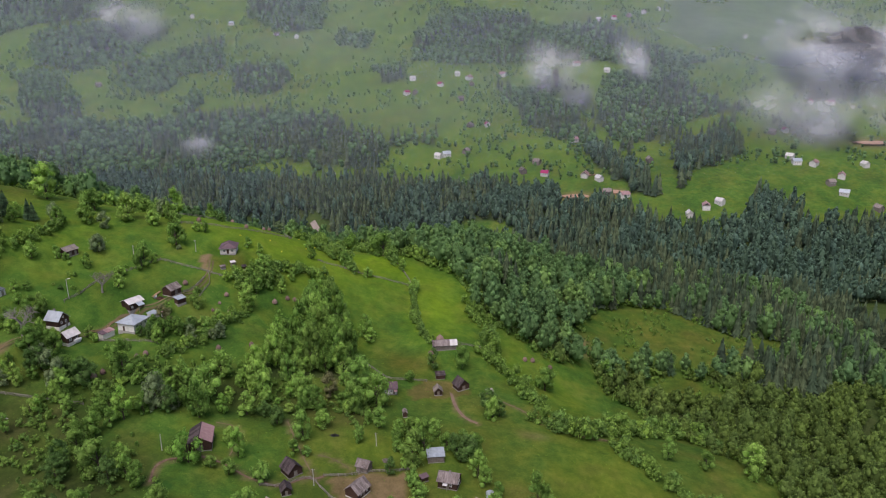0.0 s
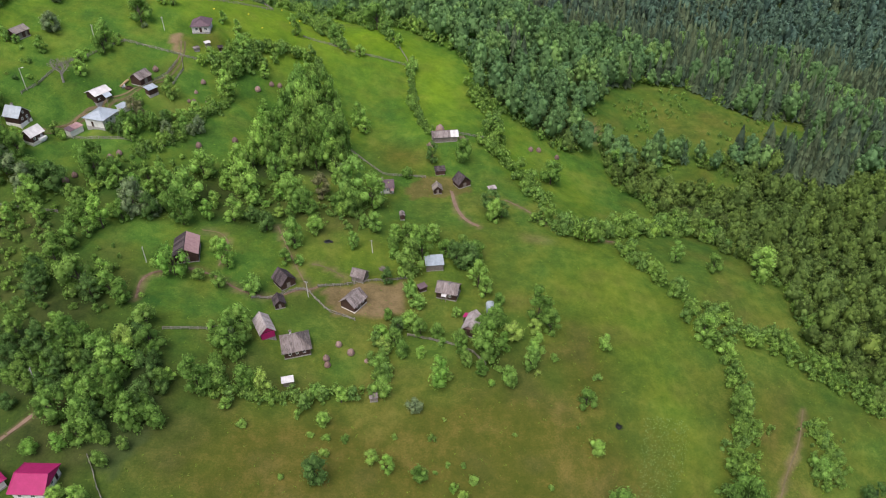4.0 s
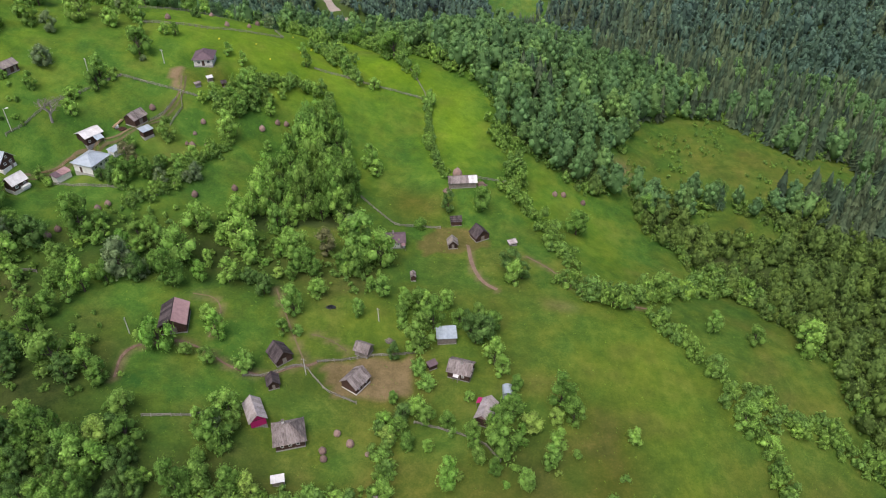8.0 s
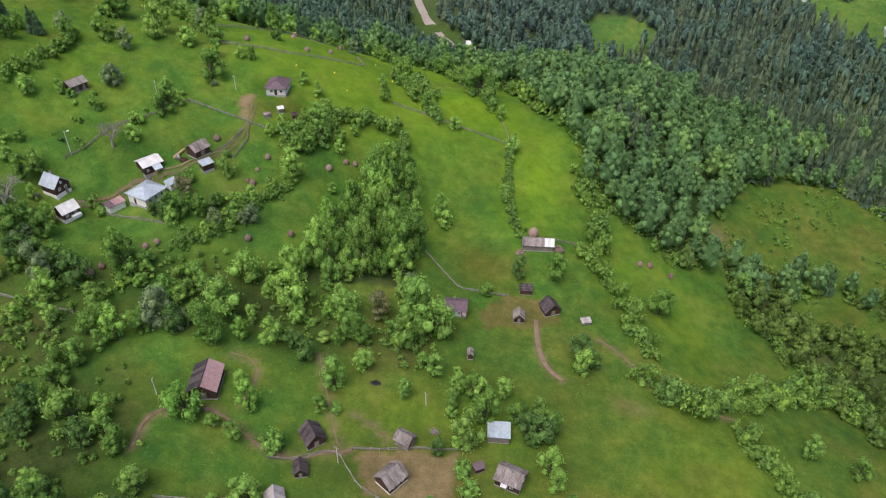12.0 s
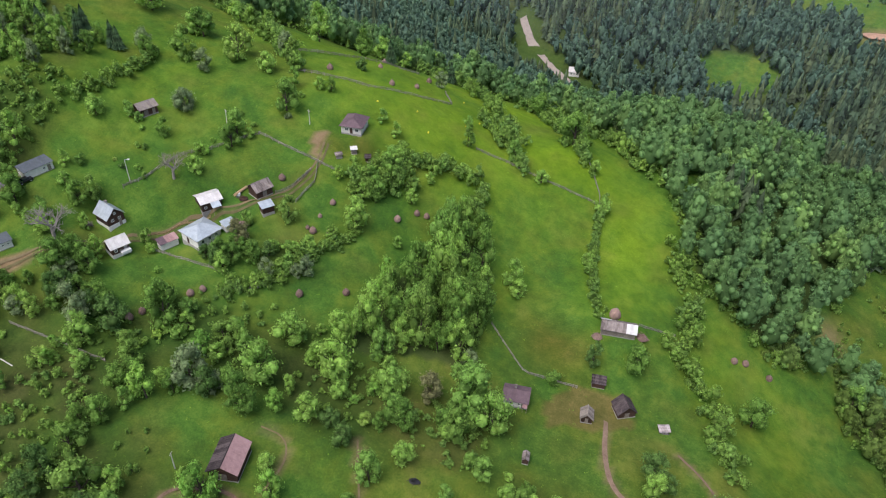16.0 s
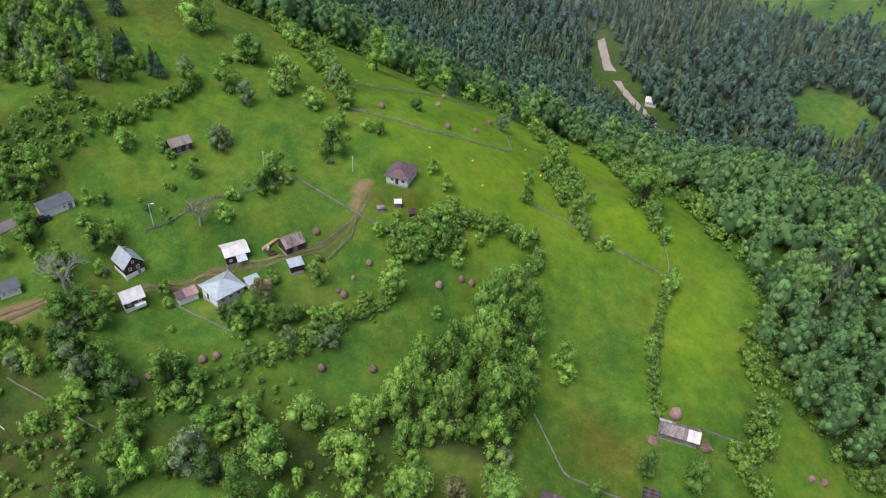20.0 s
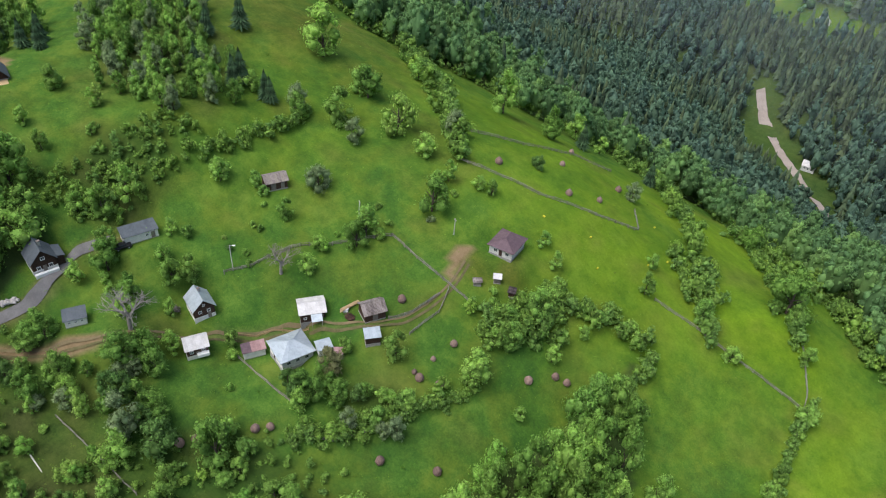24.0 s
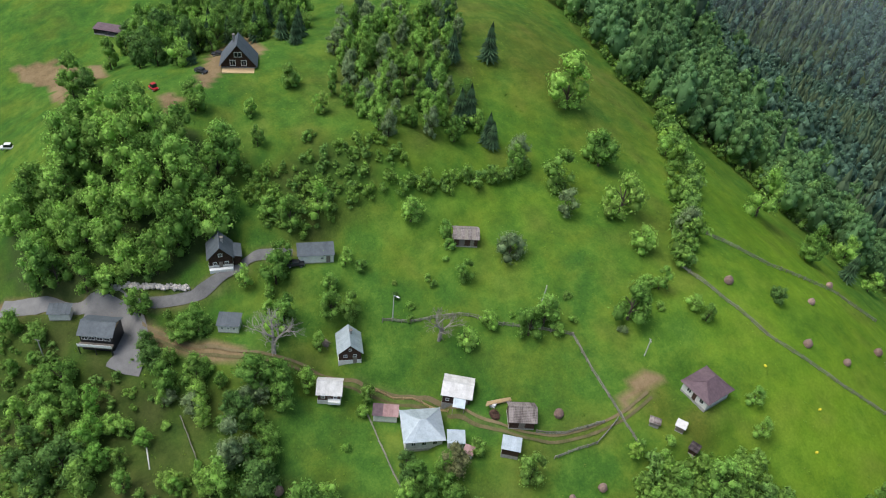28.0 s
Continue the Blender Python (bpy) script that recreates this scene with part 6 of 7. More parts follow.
part("side_wing", box(-2.5, 2.3, 3.0, 4.9, -0.6, 2.9), log_mat, v)
part("terrace_wall", box(3.5, 4.4, -2.8, 2.8, -0.6, 0.9, bevel=0.04), white_paint_mat, v)
lean_to("long_garage", "long low building with a dark grey roof and pale front", -166.2, 188.6, 72, 9.2, 4.6, 2.6, 3.3, slate_roof_mat, white_wall_mat, 7, windows=(("f", 1.5, 1.5, 0.8, 0.8),), doors=(("f", 3, 1.0, 1.9),))
part("plinth", box(-3.13, 3.13, -2.93, 2.93, 0.2, 1.3), white_wall_mat, v)
lean_to("grey_cabin", "small white cabin with a grey-blue roof", -159.4, 164.2, 62, 5.4, 4.2, 2.4, 3.0, slate_roof_mat, white_wall_mat, 5, windows=(("f", -1.4, 1.5, 0.7, 0.7), ("f", 0, 1.5, 0.7, 0.7), ("f", 1.4, 1.5, 0.7, 0.7)))
g = gabled("dark_lodge", "two-storey black timber lodge with a grey roof and glazed front", -174, 137.2, 60, 8.4, 7.0, 5.0, 6.8, slate_roof_mat, black_mat, foot=black_mat, gable=fresh_wood_mat, windows=(("f", -2.6, 4.0, 1.5, 1.0), ("f", -0.9, 4.0, 1.5, 1.0), ("f", 0.9, 4.0, 1.5, 1.0), ("f", 2.6, 4.0, 1.5, 1.0)), sheets=8)
part("deck", box(-4.0, 4.0, -4.6, -3.1, 2.4, 2.6), plank_mat, g)
part("deck_rail", box(-4.0, 4.0, -4.6, -4.5, 2.6, 3.4), white_paint_mat, g)
for xx in (-3.8, 0, 3.8):
    part("deck_post", box(xx - 0.1, xx + 0.1, -4.6, -4.4, -1.5, 2.4), black_mat, g)
lean_to("roadside_garage", "small garage with a blue-grey roof by the road", -185.6, 129.6, 68, 5.4, 3.4, 2.4, 3.0, slate_roof_mat, white_wall_mat, 5)
a = gabled("chalet", "A-frame chalet with a tall plum-grey roof and glazed gable", -238, 192.7, -20, 8.6, 11.0, 0.9, 7.6, slate_roof_mat, log_mat, over=0.5, sheets=9, windows=(("r", -1.6, 1.6, 1.6, 1.8), ("r", 1.6, 1.6, 1.6, 1.8), ("r", 0, 4.2, 2.2, 1.6)), front_over=1.2, chimney=(-1.4, -1.2))
part("terrace", box(4.0, 7.4, -4.6, 4.6, -1.2, 0.2, bevel=0.05), fresh_wood_mat, a)
lean_to("field_stable", "long low brown stable in the upper pasture", -315, 166.3, 52, 11, 4.6, 2.2, 3.0, brown_roof_mat, plank_mat, 6, open_front=True)
lean_to("brown_hut", "small brown-roofed hut beside the earthworks", -263, 149.7, 60, 4.6, 3.6, 2.4, 3.0, brown_roof_mat, log_mat, 4)


# ---- tracks ----
def ribbon(name, line, half, mat, label, lift=0.2, parent_kind="structure", shift=0.0):
    """A strip of track laid on the ground, with uneven edges."""
    pts = along(line, 0.9)
    vs, quads_ = [], []
    for k, (x, y, a) in enumerate(pts):
        nx, ny = -math.sin(a), math.cos(a)
        for j, s in enumerate((-1.0, 0.0, 1.0)):
            e = half * s * (0.95 + 0.3 * (value_noise(x * 0.35 + 9 * j, y * 0.35) - 0.5)) + shift
            vs.append((x + nx * e, y + ny * e))
        if k:
            b = 3 * k
            quads_ += [(b - 3, b - 2, b + 1, b), (b - 2, b - 1, b + 2, b + 1)]
    v = np.array(vs)
    z = ground(v[:, 0], v[:, 1]) + lift
    me = mesh_from(name, np.column_stack([v, z]), quads_, mat, smooth=True)
    return tagged(new(name, me), label, "road", kind=parent_kind)


PAVED = [p for p in LANE if p[0] < -176]
ribbon("road_1", PAVED, 2.0, asphalt_mat, "grey gravel road past the lodge")
ribbon("yard", rounded(LODGE_YARD), 4.2, asphalt_mat, "dark gravel yard round the lodge", 0.24)
ribbon("road_2", DRIVE, 1.35, asphalt_mat, "grey gravel drive up to the villa")
RUTS = [p for p in LANE if p[0] > -178]
for shift in (-0.7, 0.7):
    ribbon("lane_rut", RUTS, 0.34, track_mat, "brown wheel rut of the village lane", shift=shift)
for path, half, mat in zip(FOOTPATHS, (0.75, 0.4, 0.4, 0.27, 0.27, 0.5, 0.24, 0.24), (earth_mat, earth_mat, earth_mat, track_mat, track_mat, earth_mat, track_mat, track_mat)):
    ribbon("footpath", path, half, mat, "narrow trodden earth path through the grass")
ribbon("valley_road", VALLEY_ROAD, 3.0, pale_track_mat, "pale dirt road along the gorge", 0.4)


# ---- fences ----
def fence(line, height=1.15, label="grey weathered rail fence on wooden posts", rails=3, gap=2.3, meshes=None):
    ob = tagged(new("fence"), label, "fence", "field fences")
    ob.matrix_world = pose(line[0][0], line[0][1], gz(*line[0]))
    inv = ob.matrix_world.inverted()
    post_me, rail_me = meshes or (POST_ME, RAIL_ME)
    pts = along(line, gap) + [(*line[-1], 0)]
    tops = []
    for x, y, _ in pts:
        x, y = x + random.uniform(-0.12, 0.12), y + random.uniform(-0.12, 0.12)
        tops.append(Vector((x, y, gz(x, y))))
    for p in tops:
        q = new("post", post_me)
        q.parent = ob
        q.matrix_parent_inverse = inv
        q.matrix_basis = pose(p.x, p.y, p.z, random.uniform(-6, 6), random.uniform(-6, 6), random.uniform(0, 90)) @ Matrix.Diagonal((1, 1, height * random.uniform(0.9, 1.15), 1))
    for a, b in zip(tops, tops[1:]):
        for k in range(rails):
            u = Vector((0, 0, height * (0.28 + 0.62 * k / max(1, rails - 1)) + random.uniform(-0.06, 0.06)))
            d = b - a + Vector((0, 0, random.uniform(-0.12, 0.12)))
            q = new("rail", rail_me)
            q.parent = ob
            q.matrix_parent_inverse = inv
            q.matrix_basis = Matrix.Translation(a + u) @ d.to_track_quat("X", "Z").to_matrix().to_4x4() @ Matrix.Diagonal((d.length * 1.04, 1, 1, 1))
    return ob


POST_ME, RAIL_ME = bpy.data.meshes.new("post"), bpy.data.meshes.new("rail")
bm = box(-0.09, 0.09, -0.09, 0.09, -0.3, 1.0, bevel=0.02)
bm.to_mesh(POST_ME), bm.free()
bm = box(0, 1, -0.04, 0.04, -0.065, 0.065)
bm.to_mesh(RAIL_ME), bm.free()
NEW_POST_ME, NEW_RAIL_ME = POST_ME.copy(), RAIL_ME.copy()
for me, mat in ((POST_ME, fence_mat), (RAIL_ME, fence_mat), (NEW_POST_ME, fresh_wood_mat), (NEW_RAIL_ME, fresh_wood_mat)):
    me.materials.append(mat)
for line in ([(-121, 269.2), (-96, 277.9), (-81, 288.7), (-71, 298.5), (-77, 308.7)], [(-130, 284.3), (-116, 300.1), (-107, 325.8), (-98, 337.7)], [(-55, 277.9), (-42, 281.6), (-29, 282.1), (-9, 282.8)], [(-144, 196.9), (-140, 201.9), (-135, 213.7), (-128, 220.8)],
             [(-118, 233.8), (-108, 233.1), (-97, 233.5), (-91, 233.8)], [(-97, 232.5), (-95, 225.8), (-97, 215.9)], [(-103, 214.7), (-100, 220.7), (-98, 229.6)], [(-128, 186.2), (-118, 185.3), (-105, 184.4)], [(-146, 148.3), (-134, 148.6), (-119, 148.9)],
             [(-16, 303.3), (-8, 287.8), (-6, 269.1), (-5, 256.4)], [(-8, 112.3), (4, 109.4), (11, 106.4), (15, 101.5)], [(-76, 103.7), (-64, 106.1), (-57, 110.3)], [(-55, 121.4), (-39, 127.7), (-33, 120.9), (-24, 117.1)], [(-36, 129.8), (-22, 133), (-7, 136.1)],
             [(-31, 214.3), (-17, 200.6), (-1, 201.8)], [(14, 231.6), (26, 236.2)], [(-76, 50.9), (-80, 57.8), (-83, 62.7)], [(-128, 220.8), (-118, 233.8)], [(-102, 179.6), (-94, 184.8), (-86, 196.8)]):
    fence(line)
fence([(-133, 190.4), (-126.5, 196.6), (-119, 201.9)], 0.9, label="new pale board fence along the lane", rails=3, meshes=(NEW_POST_ME, NEW_RAIL_ME)).name = "board_fence"


# ---- haystacks, poles and yard clutter ----
def haystack(x, y, r):
    ob = tagged(new("haystack"), "small brown haystack round a pole in the meadow", "haystack", "haystacks in the meadows")
    ob.matrix_world = pose(x, y, gz(x, y) - 0.05, 0, 0, random.uniform(0, 360))
    bm = bmesh.new()
    prof = [(0.86, 0.0), (1.0, 0.35), (0.98, 0.8), (0.8, 1.25), (0.5, 1.6), (0.18, 1.85), (0.0, 1.92)]
    rings = []
    for pr, pz in prof[:-1]:
        rings.append([bm.verts.new((math.cos(k * 0.449) * r * pr * random.uniform(0.9, 1.08), math.sin(k * 0.449) * r * pr * random.uniform(0.9, 1.08), r * pz * random.uniform(0.96, 1.04))) for k in range(14)])
    tip = bm.verts.new((0, 0, r * prof[-1][1]))
    for a, b in zip(rings, rings[1:]):
        for k in range(14):
            bm.faces.new((a[k], a[(k + 1) % 14], b[(k + 1) % 14], b[k]))
    for k in range(14):
        bm.faces.new((rings[-1][k], rings[-1][(k + 1) % 14], tip))
    part("hay", bm, hay_mat, ob)
    bm = bmesh.new()
    bough(bm, (0, 0, r * 1.7), (0.03, 0, r * 2.35), 0.05, 0.03, 6)
    part("pole", bm, fence_mat, ob)


for hx_, hy_ in [(-120.3, 161.9), (-118.3, 164.9), (-109.7, 175), (-107.3, 177.5), (-83.3, 188.7), (-72.1, 196.3), (-63.6, 212), (-68.5, 230.3), (-64.0, 236.8), (-61.0, 238), (-88.3, 209.4), (-83.7, 211.9), (-87.4, 222.4), (-104.1, 221.4),
                 (-113.1, 278.9), (-103.0, 303.8), (-91.9, 287.5), (-85.1, 296.7), (-110, 325.7), (-86.3, 315.7), (-28.2, 107.5), (-24.5, 104.6), (-31.3, 101.8), (-30.8, 99.5), (47.2, 241), (51.2, 242.5), (59.9, 242.4)]:
    haystack(hx_, hy_, random.uniform(0.95, 1.25))
for hx_, hy_ in [(-88.8, 215.6), (-90.2, 209.7), (-91.1, 202.1), (-19.8, 102.1)]:
    haystack(hx_, hy_, 0.7)
haystack(5.8, 233, 1.9)


def utility_pole(x, y, h, lean=0.0, lamp=False):
    ob = tagged(new("street_lamp" if lamp else "utility_pole"), "slim lamp post with a white head" if lamp else "pale grey wooden utility pole in the meadow", "pole", "utility poles")
    ob.matrix_world = pose(x, y, gz(x, y), lean, 0, random.uniform(0, 360))
    bm = bmesh.new()
    bough(bm, (0, 0, -0.5), (0, 0, h), 0.15, 0.1, 8)
    part("pole", bm, pole_mat, ob)
    if lamp:
        part("arm", box(-0.05, 1.0, -0.04, 0.04, h - 0.1, h), metal_roof_mat, ob)
        part("lamp_head", box(0.7, 1.5, -0.2, 0.2, h - 0.16, h + 0.06, bevel=0.06), white_paint_mat, ob)
    else:
        part("crossarm", box(-0.6, 0.6, -0.06, 0.06, h - 0.5, h - 0.36, bevel=0.02), fence_mat, ob)
        for k in (-0.5, 0.5):
            part("insulator", box(k - 0.05, k + 0.05, -0.05, 0.05, h - 0.36, h - 0.2, bevel=0.02), white_paint_mat, ob)


for x, y, h in [(-128.6, 232, 5.5), (-105.8, 246, 5.5), (-38.7, 125.3, 6.5), (-19.7, 147.6, 5.5), (-87.3, 130.4, 6), (-100.7, 81.3, 7), (-179.4, 123.5, 6.5)]:
    utility_pole(x, y, h, random.uniform(-3, 3))
utility_pole(-143, 199.1, 8, 2, True)


def heap(name, label, x, y, rx, ry, h, mat, category, seed=1):
    """A loose pile: many crossed sticks over a mound."""
    r = random.Random(seed)
    ob = tagged(new(name), label, category)
    ob.matrix_world = pose(x, y, gz(x, y))
    bm = bmesh.new()
    bmesh.ops.create_icosphere(bm, subdivisions=2, radius=1.0)
    for v in bm.verts:
        v.co = Vector((v.co.x * rx * r.uniform(0.8, 1.1), v.co.y * ry * r.uniform(0.8, 1.1), max(-0.2, v.co.z * h * r.uniform(0.8, 1.1))))
    part("mound", bm, mat, ob)
    for _ in range(26):
        t, q = r.uniform(0, 6.28), r.uniform(0, 1)
        c = Vector((math.cos(t) * rx * q, math.sin(t) * ry * q, h * (1 - q * q) + 0.05))
        d = Vector((r.gauss(0, 1), r.gauss(0, 1), r.gauss(0, 0.3))).normalized() * 0.8
        bm = bmesh.new()
        bough(bm, c - d, c + d, 0.06, 0.035, 4)
        part("stick", bm, mat, ob)


heap("brush_pile", "russet pile of cut brushwood beside the barn", 1.7, 222, 1.8, 1.6, 1.1, hay_mat, "brushwood", 1)
heap("brush_pile", "russet pile of cut brushwood beside the barn", 15.2, 226.3, 2.2, 1.8, 1.3, hay_mat, "brushwood", 2)
heap("fire_pit", "dark ring of ashes and charred wood in the grass", -34.9, 151.5, 1.8, 1.0, 0.25, black_mat, "fire pit", 3)
heap("firewood_pile", "small heap of split firewood in the yard", -16, 139.9, 1.3, 1.0, 0.8, plank_mat, "firewood", 4)
heap("firewood_pile", "heap of old firewood beside the house", -147.7, 183.6, 1.2, 1.0, 0.8, plank_mat, "firewood", 5)
heap("brush_pile", "grey pile of brushwood behind the yard", -11, 115.7, 2.2, 1.4, 1.1, dark_shingle_mat, "brushwood", 6)
heap("tyre_heap", "dark heap of scrap in the pasture", 51.7, 84.7, 0.9, 0.9, 0.7, black_mat, "scrap heap", 7)
heap("manure_heap", "dark manure heap beside the stable", -111.2, 209.1, 1.6, 1.3, 0.7, log_mat, "heap", 8)
for x, y, rx, ry in ((163, 658.4, 17, 8), (204, 662, 16, 7), (186, 706.2, 9, 6), (538, 759, 26, 12)):
    heap("earthworks", "bare orange earth of a building site on the far slope", x, y, rx, ry, 1.6, brick_pink_mat, "building site", int(x))
fallen = tagged(new("fallen_pole"), "long bleached pole lying in the grass", "pole")
fallen.matrix_world = pose(-141.5, 139.5, gz(-141.5, 139.5) + 0.1)
bm = bmesh.new()
bough(bm, (-2.6, 0.3, gz(-144.1, 139.8) - gz(-141.5, 139.5)), (2.6, -0.3, gz(-138.9, 139.2) - gz(-141.5, 139.5)), 0.17, 0.12, 8)
part("shaft", bm, pole_mat, fallen)
logs = tagged(new("log_pile"), "pale stripped logs lying in the yard", "log pile")
logs.matrix_world = pose(-113.4, 211.4, gz(-113.4, 211.4) + 0.1, 0, 0, 80)
for k in range(7):
    bm = bmesh.new()
    bough(bm, (-3.2 + 0.2 * k, 0.28 * (k % 4) - 0.4, 0.15 + 0.24 * (k // 4)), (3.0, 0.3 * (k % 4) - 0.5, 0.15 + 0.24 * (k // 4)), 0.16, 0.12, 8)
    part("log", bm, fresh_wood_mat, logs)
lean_to("white_crate", "small white chest standing by the logs", -113.3, 210, 30, 1.3, 1.0, 0.9, 1.0, white_roof_mat, white_paint_mat, 1, category="chest", over=0.05)
for bx, by in [(-91.2, 271.1), (-78.3, 277.9), (-71.6, 270.7), (-69.1, 309.1), (-58.8, 295.7), (-62, 287.6)]:
    ob = tagged(new("yellow_bag"), "small yellow plastic bag lying in the grass", "bag", "yellow bags in the meadow")
    ob.matrix_world = pose(bx, by, gz(bx, by), 0, 0, random.uniform(0, 90))
    bm = box(-0.35, 0.35, -0.22, 0.22, 0.0, 0.5, bevel=0.1)
    part("sack", bm, yellow_mat, ob)
    part("neck", box(-0.08, 0.08, -0.06, 0.06, 0.5, 0.62, bevel=0.02), yellow_mat, ob)

# dry-stone wall by the drive
wall_ob = tagged(new("stone_wall"), "low wall of pale rough stones beside the drive", "wall")
wall_ob.matrix_world = pose(-184.6, 140.2, gz(-184.6, 140.2))
inv = wall_ob.matrix_world.inverted()
stone_mes = []
for k in range(4):
    bm = bmesh.new()
    bmesh.ops.create_icosphere(bm, subdivisions=1, radius=0.5)
    for v in bm.verts:
        v.co *= random.uniform(0.8, 1.2)
    me = bpy.data.meshes.new("stone")
    bm.to_mesh(me), bm.free()
    me.materials.append(pale_stone_mat)
    stone_mes.append(me)
for x, y, a in along([(-185.3, 140.4), (-182.5, 146), (-178.7, 152.1), (-174.5, 158.6)], 0.5):
    for k in range(4):
        q = new("stone", stone_mes[random.randrange(4)])
        q.parent = wall_ob
        q.matrix_parent_inverse = inv
        q.matrix_basis = pose(x + random.uniform(-0.7, 0.7), y + random.uniform(-0.7, 0.7), gz(x, y) + 0.2 + 0.35 * (k // 2), random.uniform(0, 90), random.uniform(0, 90), random.uniform(0, 90)) @ Matrix.Diagonal((1.2, 1.0, 0.9, 1))


def vehicle(name, label, x, y, rot, paint, tall=1.5, length=4.3, category="car"):
    ob = tagged(new(name), label, category)
    ob.matrix_world = pose(x, y, gz(x, y) + 0.02, 0, 0, rot)
    l = length / 2
    part("body", box(-l, l, -0.85, 0.85, 0.35, 0.95, bevel=0.12), paint, ob)
    bm = box(-l * 0.55, l * 0.5, -0.75, 0.75, 0.95, tall, bevel=0.1)
    for v in bm.verts:
        if v.co.z > 1.2:
            v.co.x *= 0.8
    cabin = part("cabin", bm, glass_mat, ob)
    part("roof_panel", box(-l * 0.42, l * 0.36, -0.68, 0.68, tall - 0.02, tall + 0.03, bevel=0.015), paint, cabin)
    for wx in (-l * 0.62, l * 0.62):
        for wy in (-0.82, 0.82):
            bm = bmesh.new()
            bmesh.ops.create_cone(bm, cap_ends=True, segments=18, radius1=0.34, radius2=0.34, depth=0.22, matrix=Matrix.Translation((wx, wy, 0.34)) @ Matrix.Rotation(radians(90), 4, "X"))
            w = part("wheel", bm, black_mat, ob)
            bm = bmesh.new()
            bmesh.ops.create_cone(bm, cap_ends=True, segments=12, radius1=0.19, radius2=0.19, depth=0.25, matrix=Matrix.Translation((wx, wy, 0.34)) @ Matrix.Rotation(radians(90), 4, "X"))
            part("rim", bm, metal_roof_mat, w)
    for wy in (-0.6, 0.6):
        part("headlight", box(l - 0.04, l + 0.02, wy - 0.16, wy + 0.16, 0.62, 0.78, bevel=0.015), white_paint_mat, ob)


vehicle("parked_car", "black car parked below the chalet", -237.6, 181.1, 35, black_mat)
vehicle("parked_car", "black car parked at the chalet terrace", -246.8, 189, 60, black_mat)
vehicle("parked_car", "dark car parked under the trees", -165.3, 183, 70, black_mat)
vehicle("red_tractor", "small red tractor standing on the gravel", -235.5, 166.9, 20, red_mat, 2.0, 3.0, "tractor")
vehicle("parked_van", "white van at the pasture edge", -258.3, 125.9, 70, white_paint_mat, 1.9, 4.8, "van")


# ---- houses on the far slopes ----
def far_house(label, roof, wall, L=9.0, W=7.0, He=3.2, Hr=6.0):
    ob = tagged(new("farmhouse"), label, "house", "farmhouses on the far slopes")
    part("wall", box(-L / 2 + 0.4, L / 2 - 0.4, -W / 2 + 0.4, W / 2 - 0.4, -2.0, He), wall, ob)
    for sx in (-1, 1):
        part("roof", slab([(-L / 2 * sx, -W / 2 * sx, He - 0.2), (L / 2 * sx, -W / 2 * sx, He - 0.2), (L / 2 * sx, 0, Hr), (-L / 2 * sx, 0, Hr)], 0.2), roof, ob)
        bm = bmesh.new()
        xs = sx * (L / 2 - 0.4)
        bm.faces.new([bm.verts.new((xs, -W / 2 + 0.4, He)), bm.verts.new((xs, W / 2 - 0.4, He)), bm.verts.new((xs, 0, Hr - 0.3))])
        bmesh.ops.solidify(bm, geom=bm.faces[:], thickness=0.15)
        part("gable", bm, wall, ob)
    for k in (-2.2, 0, 2.2):
        window_part(ob, k, -W / 2 + 0.4, 1.6, 1.1, 1.2, 0)
    part("chimney", box(1.0, 1.6, 0.4, 1.0, He, Hr + 0.8), stone_mat, ob)
    return ob


PROTOS = [far_house("far white house with a pale sheet roof", white_roof_mat, white_wall_mat), far_house("far white house with a red roof", magenta_mat, white_wall_mat), far_house("far timber house with a grey roof", shingle_mat, plank_mat),
          far_house("far house with a rusty pink roof", rust_roof_mat, white_wall_mat, 11, 8), far_house("far house with a blue-grey metal roof", metal_roof_mat, white_wall_mat, 10, 8)]
FAR_SITES = [(-100, 744.2, 0), (-6, 1060.1, 0), (-15, 1002.5, 1), (-3, 1002.4, 2), (35, 1025.6, 1), (63, 1068.5, 0), (80, 1053.9, 3), (82, 1030.5, 2), (132, 1057.5, 3), (62, 971, 2), (68, 865.8, 2), (90, 866.8, 1), (23, 773.8, 0), (33, 777.7, 4), (57, 784.5, 2),
             (116, 720.4, 2), (139, 709.4, 1), (188, 794.3, 3), (182, 701.4, 3), (195, 689.5, 0), (196, 658.2, 2), (212, 649.3, 3), (285, 614.5, 3), (301, 620.2, 0), (293, 565.6, 1), (313, 573.3, 2), (264, 601.9, 0), (417, 715.8, 0), (418, 702.1, 4)]
FAR_SITES_2 = [(436, 698.2, 3), (444, 787.2, 1), (426, 782.3, 2), (562, 902.8, 3), (532, 898.6, 1), (492, 695.4, 0), (436, 633.9, 4), (433, 655.4, 2), (453, 671, 3), (454, 602.6, 2), (286, 1031.5, 0), (246, 1062.9, 3), (529, 1066.1, 2), (612, 1000.9, 0), (630, 1213.3, 4),
               (577, 1148.8, 0), (550, 1162.3, 3), (-428, 1402.9, 0), (-343, 1356, 4), (-252, 1310.8, 2), (-215, 1297.2, 0), (-555, 1223.7, 0), (-529, 1230.8, 2), (-487, 1077, 2), (260, 724.3, 2), (135, 740.8, 2), (-56, 594.3, 0)]
for k, (x, y, kind) in enumerate(FAR_SITES + FAR_SITES_2):
    copy_thing(PROTOS[kind], pose(x, y, gz(x, y) + 0.4, 0, 0, (k * 47) % 180 - 60))
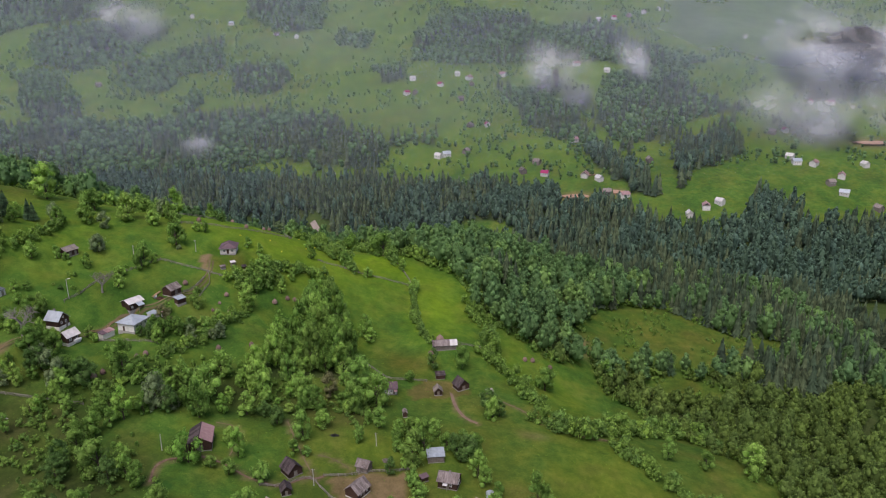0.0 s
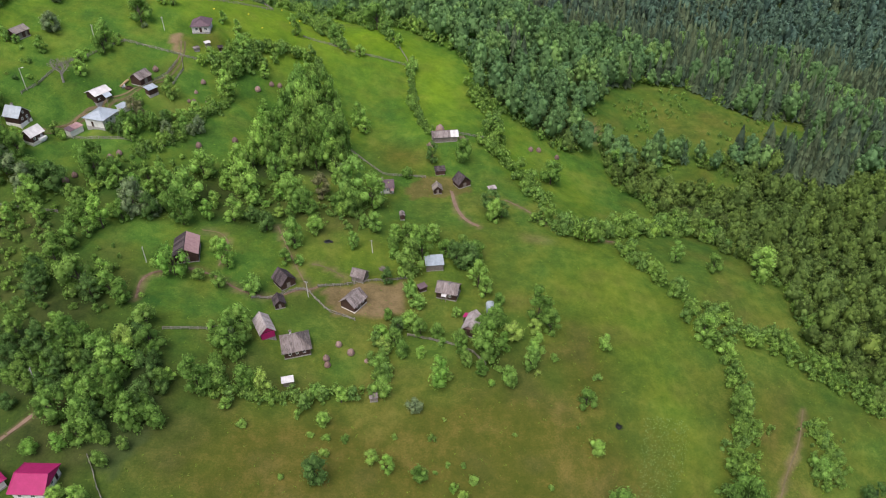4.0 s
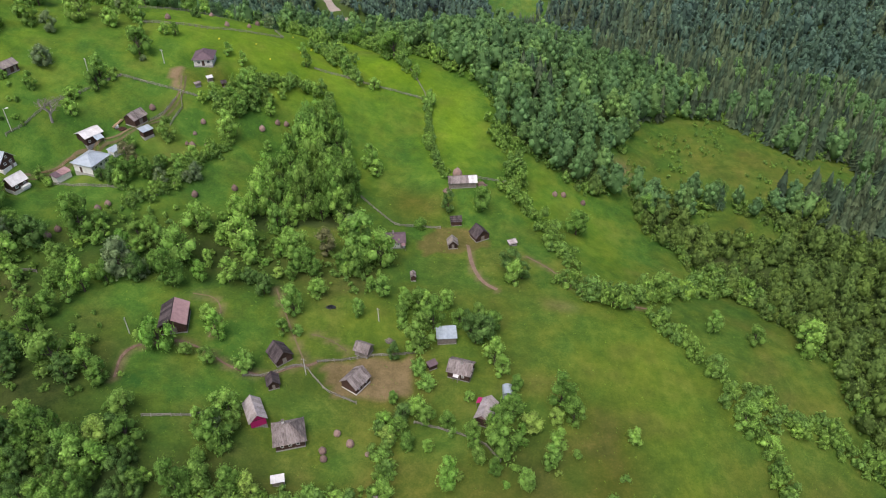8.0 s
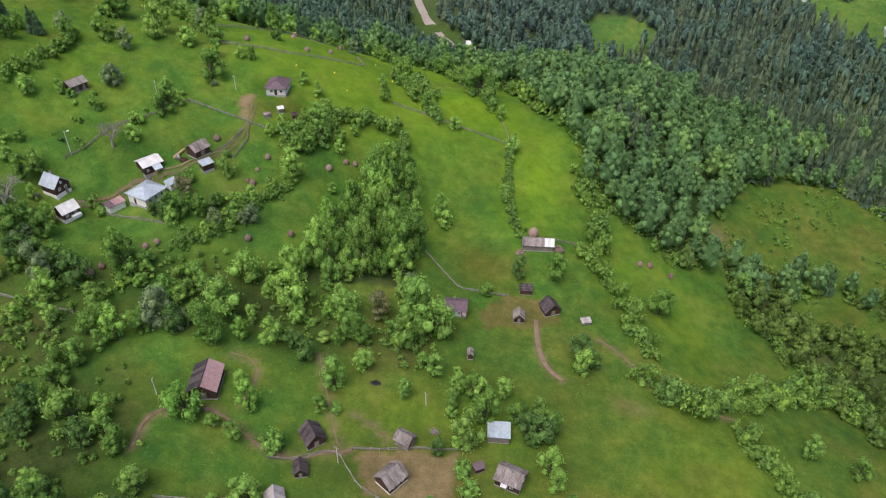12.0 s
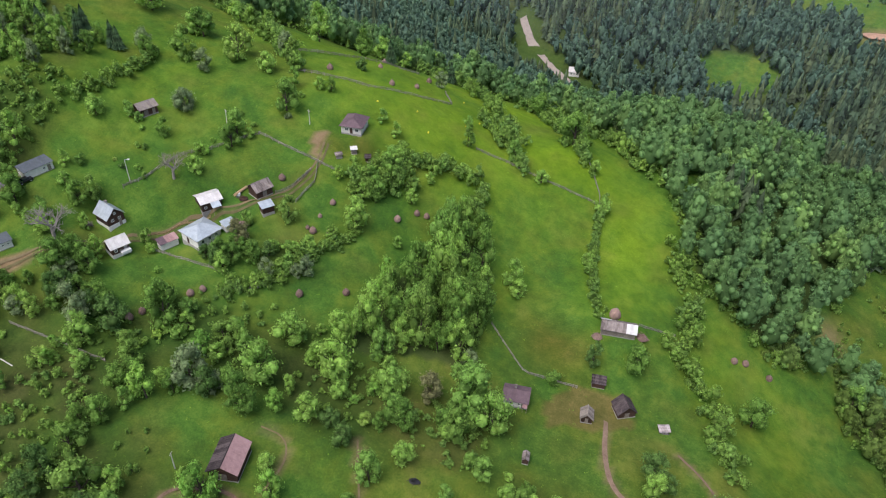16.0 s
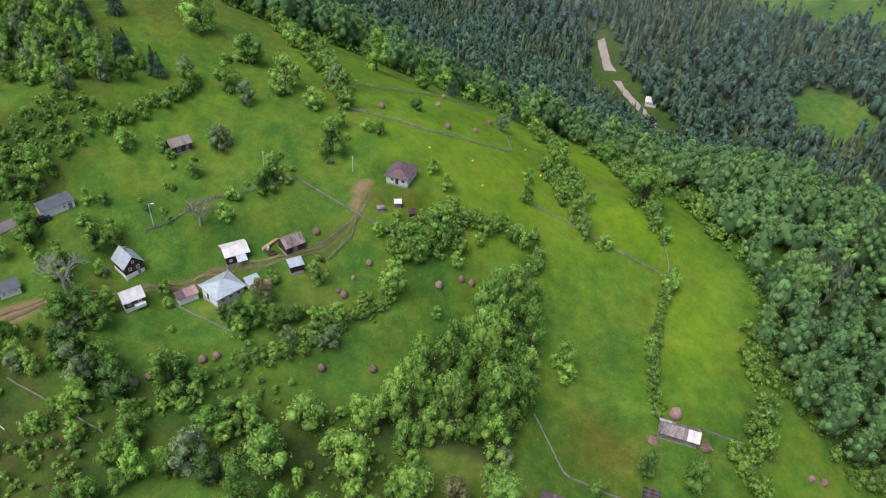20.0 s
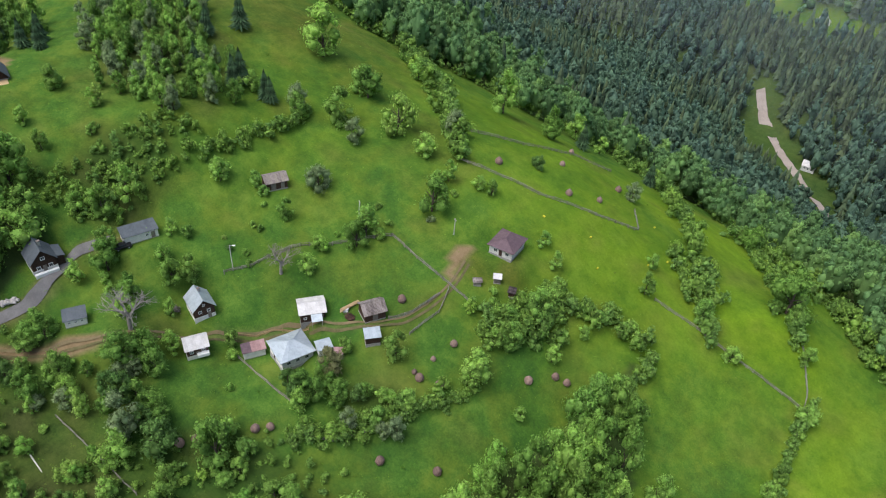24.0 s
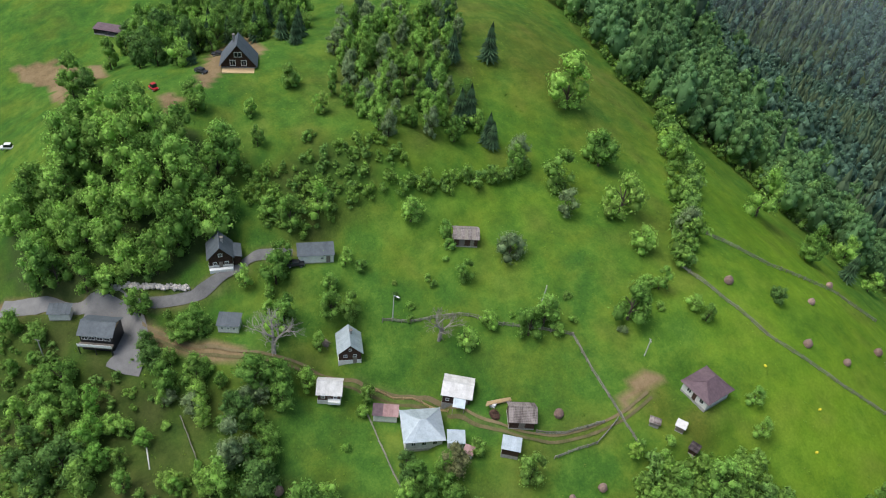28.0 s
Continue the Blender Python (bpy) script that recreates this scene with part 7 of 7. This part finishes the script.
for k, ob in enumerate(PROTOS):
    ob.matrix_world = pose(320 + 30 * k, 1240 + 12 * k, gz(320 + 30 * k, 1240 + 12 * k) + 0.4, 0, 0, 20 * k)


# ---- low cloud over the valley, and an added haze sheet ----
def mist_material(name, density, near, far, tint=(0.85, 0.87, 0.88, 1)):
    """Thin cloud: white droplets, ragged, thinning out towards the rim of each wisp. Tinted blue, the see-through sheet
    that imitates haze.
    """
    m = bpy.data.materials.new(name)
    m.use_nodes = True
    nodes, links = m.node_tree.nodes, m.node_tree.links
    nodes.remove(nodes["Principled BSDF"])
    co = nodes.new("ShaderNodeNewGeometry").outputs["Position"]
    rim = nodes.new("ShaderNodeAttribute")
    rim.attribute_name = "tone"
    n = noise_tex(nodes, links, near, 6, 0.6, co)
    d = maths(nodes, links, "MULTIPLY", ramp(nodes, links, n, [(far, (0, 0, 0)), (0.72, (1, 1, 1))]), maths(nodes, links, "MULTIPLY", rim.outputs["Fac"], density))
    white, clear, both, mix = nodes.new("ShaderNodeBsdfDiffuse"), nodes.new("ShaderNodeBsdfTransparent"), nodes.new("ShaderNodeBsdfTranslucent"), nodes.new("ShaderNodeMixShader")
    white.inputs["Color"].default_value = both.inputs["Color"].default_value = tint
    half = nodes.new("ShaderNodeMixShader")
    links.new(white.outputs[0], half.inputs[1]), links.new(both.outputs[0], half.inputs[2])
    links.new(d, mix.inputs[0]), links.new(clear.outputs[0], mix.inputs[1]), links.new(half.outputs[0], mix.inputs[2])
    links.new(mix.outputs[0], nodes["Material Output"].inputs["Surface"])
    return m


wisp_mat = mist_material("cloud_wisp", 0.55, 0.02, 0.34)
# blue-grey tint of the sheet that imitates the air's haze
haze_sheet_mat = mist_material("valley_haze", 1.0, 0.003, -0.3, (0.54, 0.61, 0.74, 1))


def wisp(x, y, z, rx, ry, rz, seed):
    """A drifting wisp: a loose stack of thin sheets, dense in the middle and nothing at the rim."""
    r = np.random.default_rng(seed)
    vs, fs, tone, n = [], [], [], 0
    for k in range(6):
        c = np.array([r.normal(0, rx * 0.3), r.normal(0, ry * 0.25), rz * (k - 2.5) * 0.3])
        s, tx, ty = r.uniform(0.6, 1.0), r.normal(0, 0.12), r.normal(0.95, 0.2)
        for i in range(11):
            for j in range(28):
                q, a = i / 10, j * 6.2832 / 28
                dx, dy = rx * s * q * math.cos(a), ry * s * q * math.sin(a)
                vs.append((x + c[0] + dx, y + c[1] + dy, z + c[2] + dx * tx + dy * ty))
                tone.append((1 - q * q) ** 2 if i < 10 else 0.0)
        for i in range(10):
            for j in range(28):
                fs.append((n + i * 28 + j, n + (i + 1) * 28 + j, n + (i + 1) * 28 + (j + 1) % 28, n + i * 28 + (j + 1) % 28))
        n += 308
    me = mesh_from("cloud", vs, fs, wisp_mat, tone, True)
    tagged(new("cloud_wisp", me), "white wisp of low cloud drifting over the valley", "cloud", "wisps of low cloud", kind="stuff")


for k, (x, y, rx, ry, rz) in enumerate([(214, 904.9, 34, 40, 26), (-495, 1288.3, 70, 60, 22), (-262, 785.4, 26, 10, 5), (600, 987.4, 120, 80, 24), (472, 776.5, 80, 50, 16), (182, 978.7, 30, 40, 20), (312, 982.7, 28, 36, 16), (700, 1011.7, 90, 60, 20)]):
    wisp(x, y, gz(x, y) + 30, rx, ry, rz, k)
# see-through sheet above the far woods and fields, added to imitate distance haze
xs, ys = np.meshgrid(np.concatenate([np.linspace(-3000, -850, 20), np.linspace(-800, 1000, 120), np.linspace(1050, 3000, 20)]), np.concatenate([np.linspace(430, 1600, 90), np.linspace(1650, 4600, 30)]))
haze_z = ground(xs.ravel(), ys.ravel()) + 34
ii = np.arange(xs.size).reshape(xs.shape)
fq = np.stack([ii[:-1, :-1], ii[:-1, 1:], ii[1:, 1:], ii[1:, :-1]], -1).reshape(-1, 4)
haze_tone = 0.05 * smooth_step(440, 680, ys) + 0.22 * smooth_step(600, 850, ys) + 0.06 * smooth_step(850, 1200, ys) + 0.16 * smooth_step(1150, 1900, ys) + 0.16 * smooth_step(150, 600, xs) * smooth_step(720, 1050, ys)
me = mesh_from("haze", np.stack([xs.ravel(), ys.ravel(), haze_z], 1), fq, haze_sheet_mat, haze_tone.ravel(), True)
tagged(new("valley_haze", me), "thin bluish sheet added to imitate distance haze over the valley", "haze", kind="stuff")
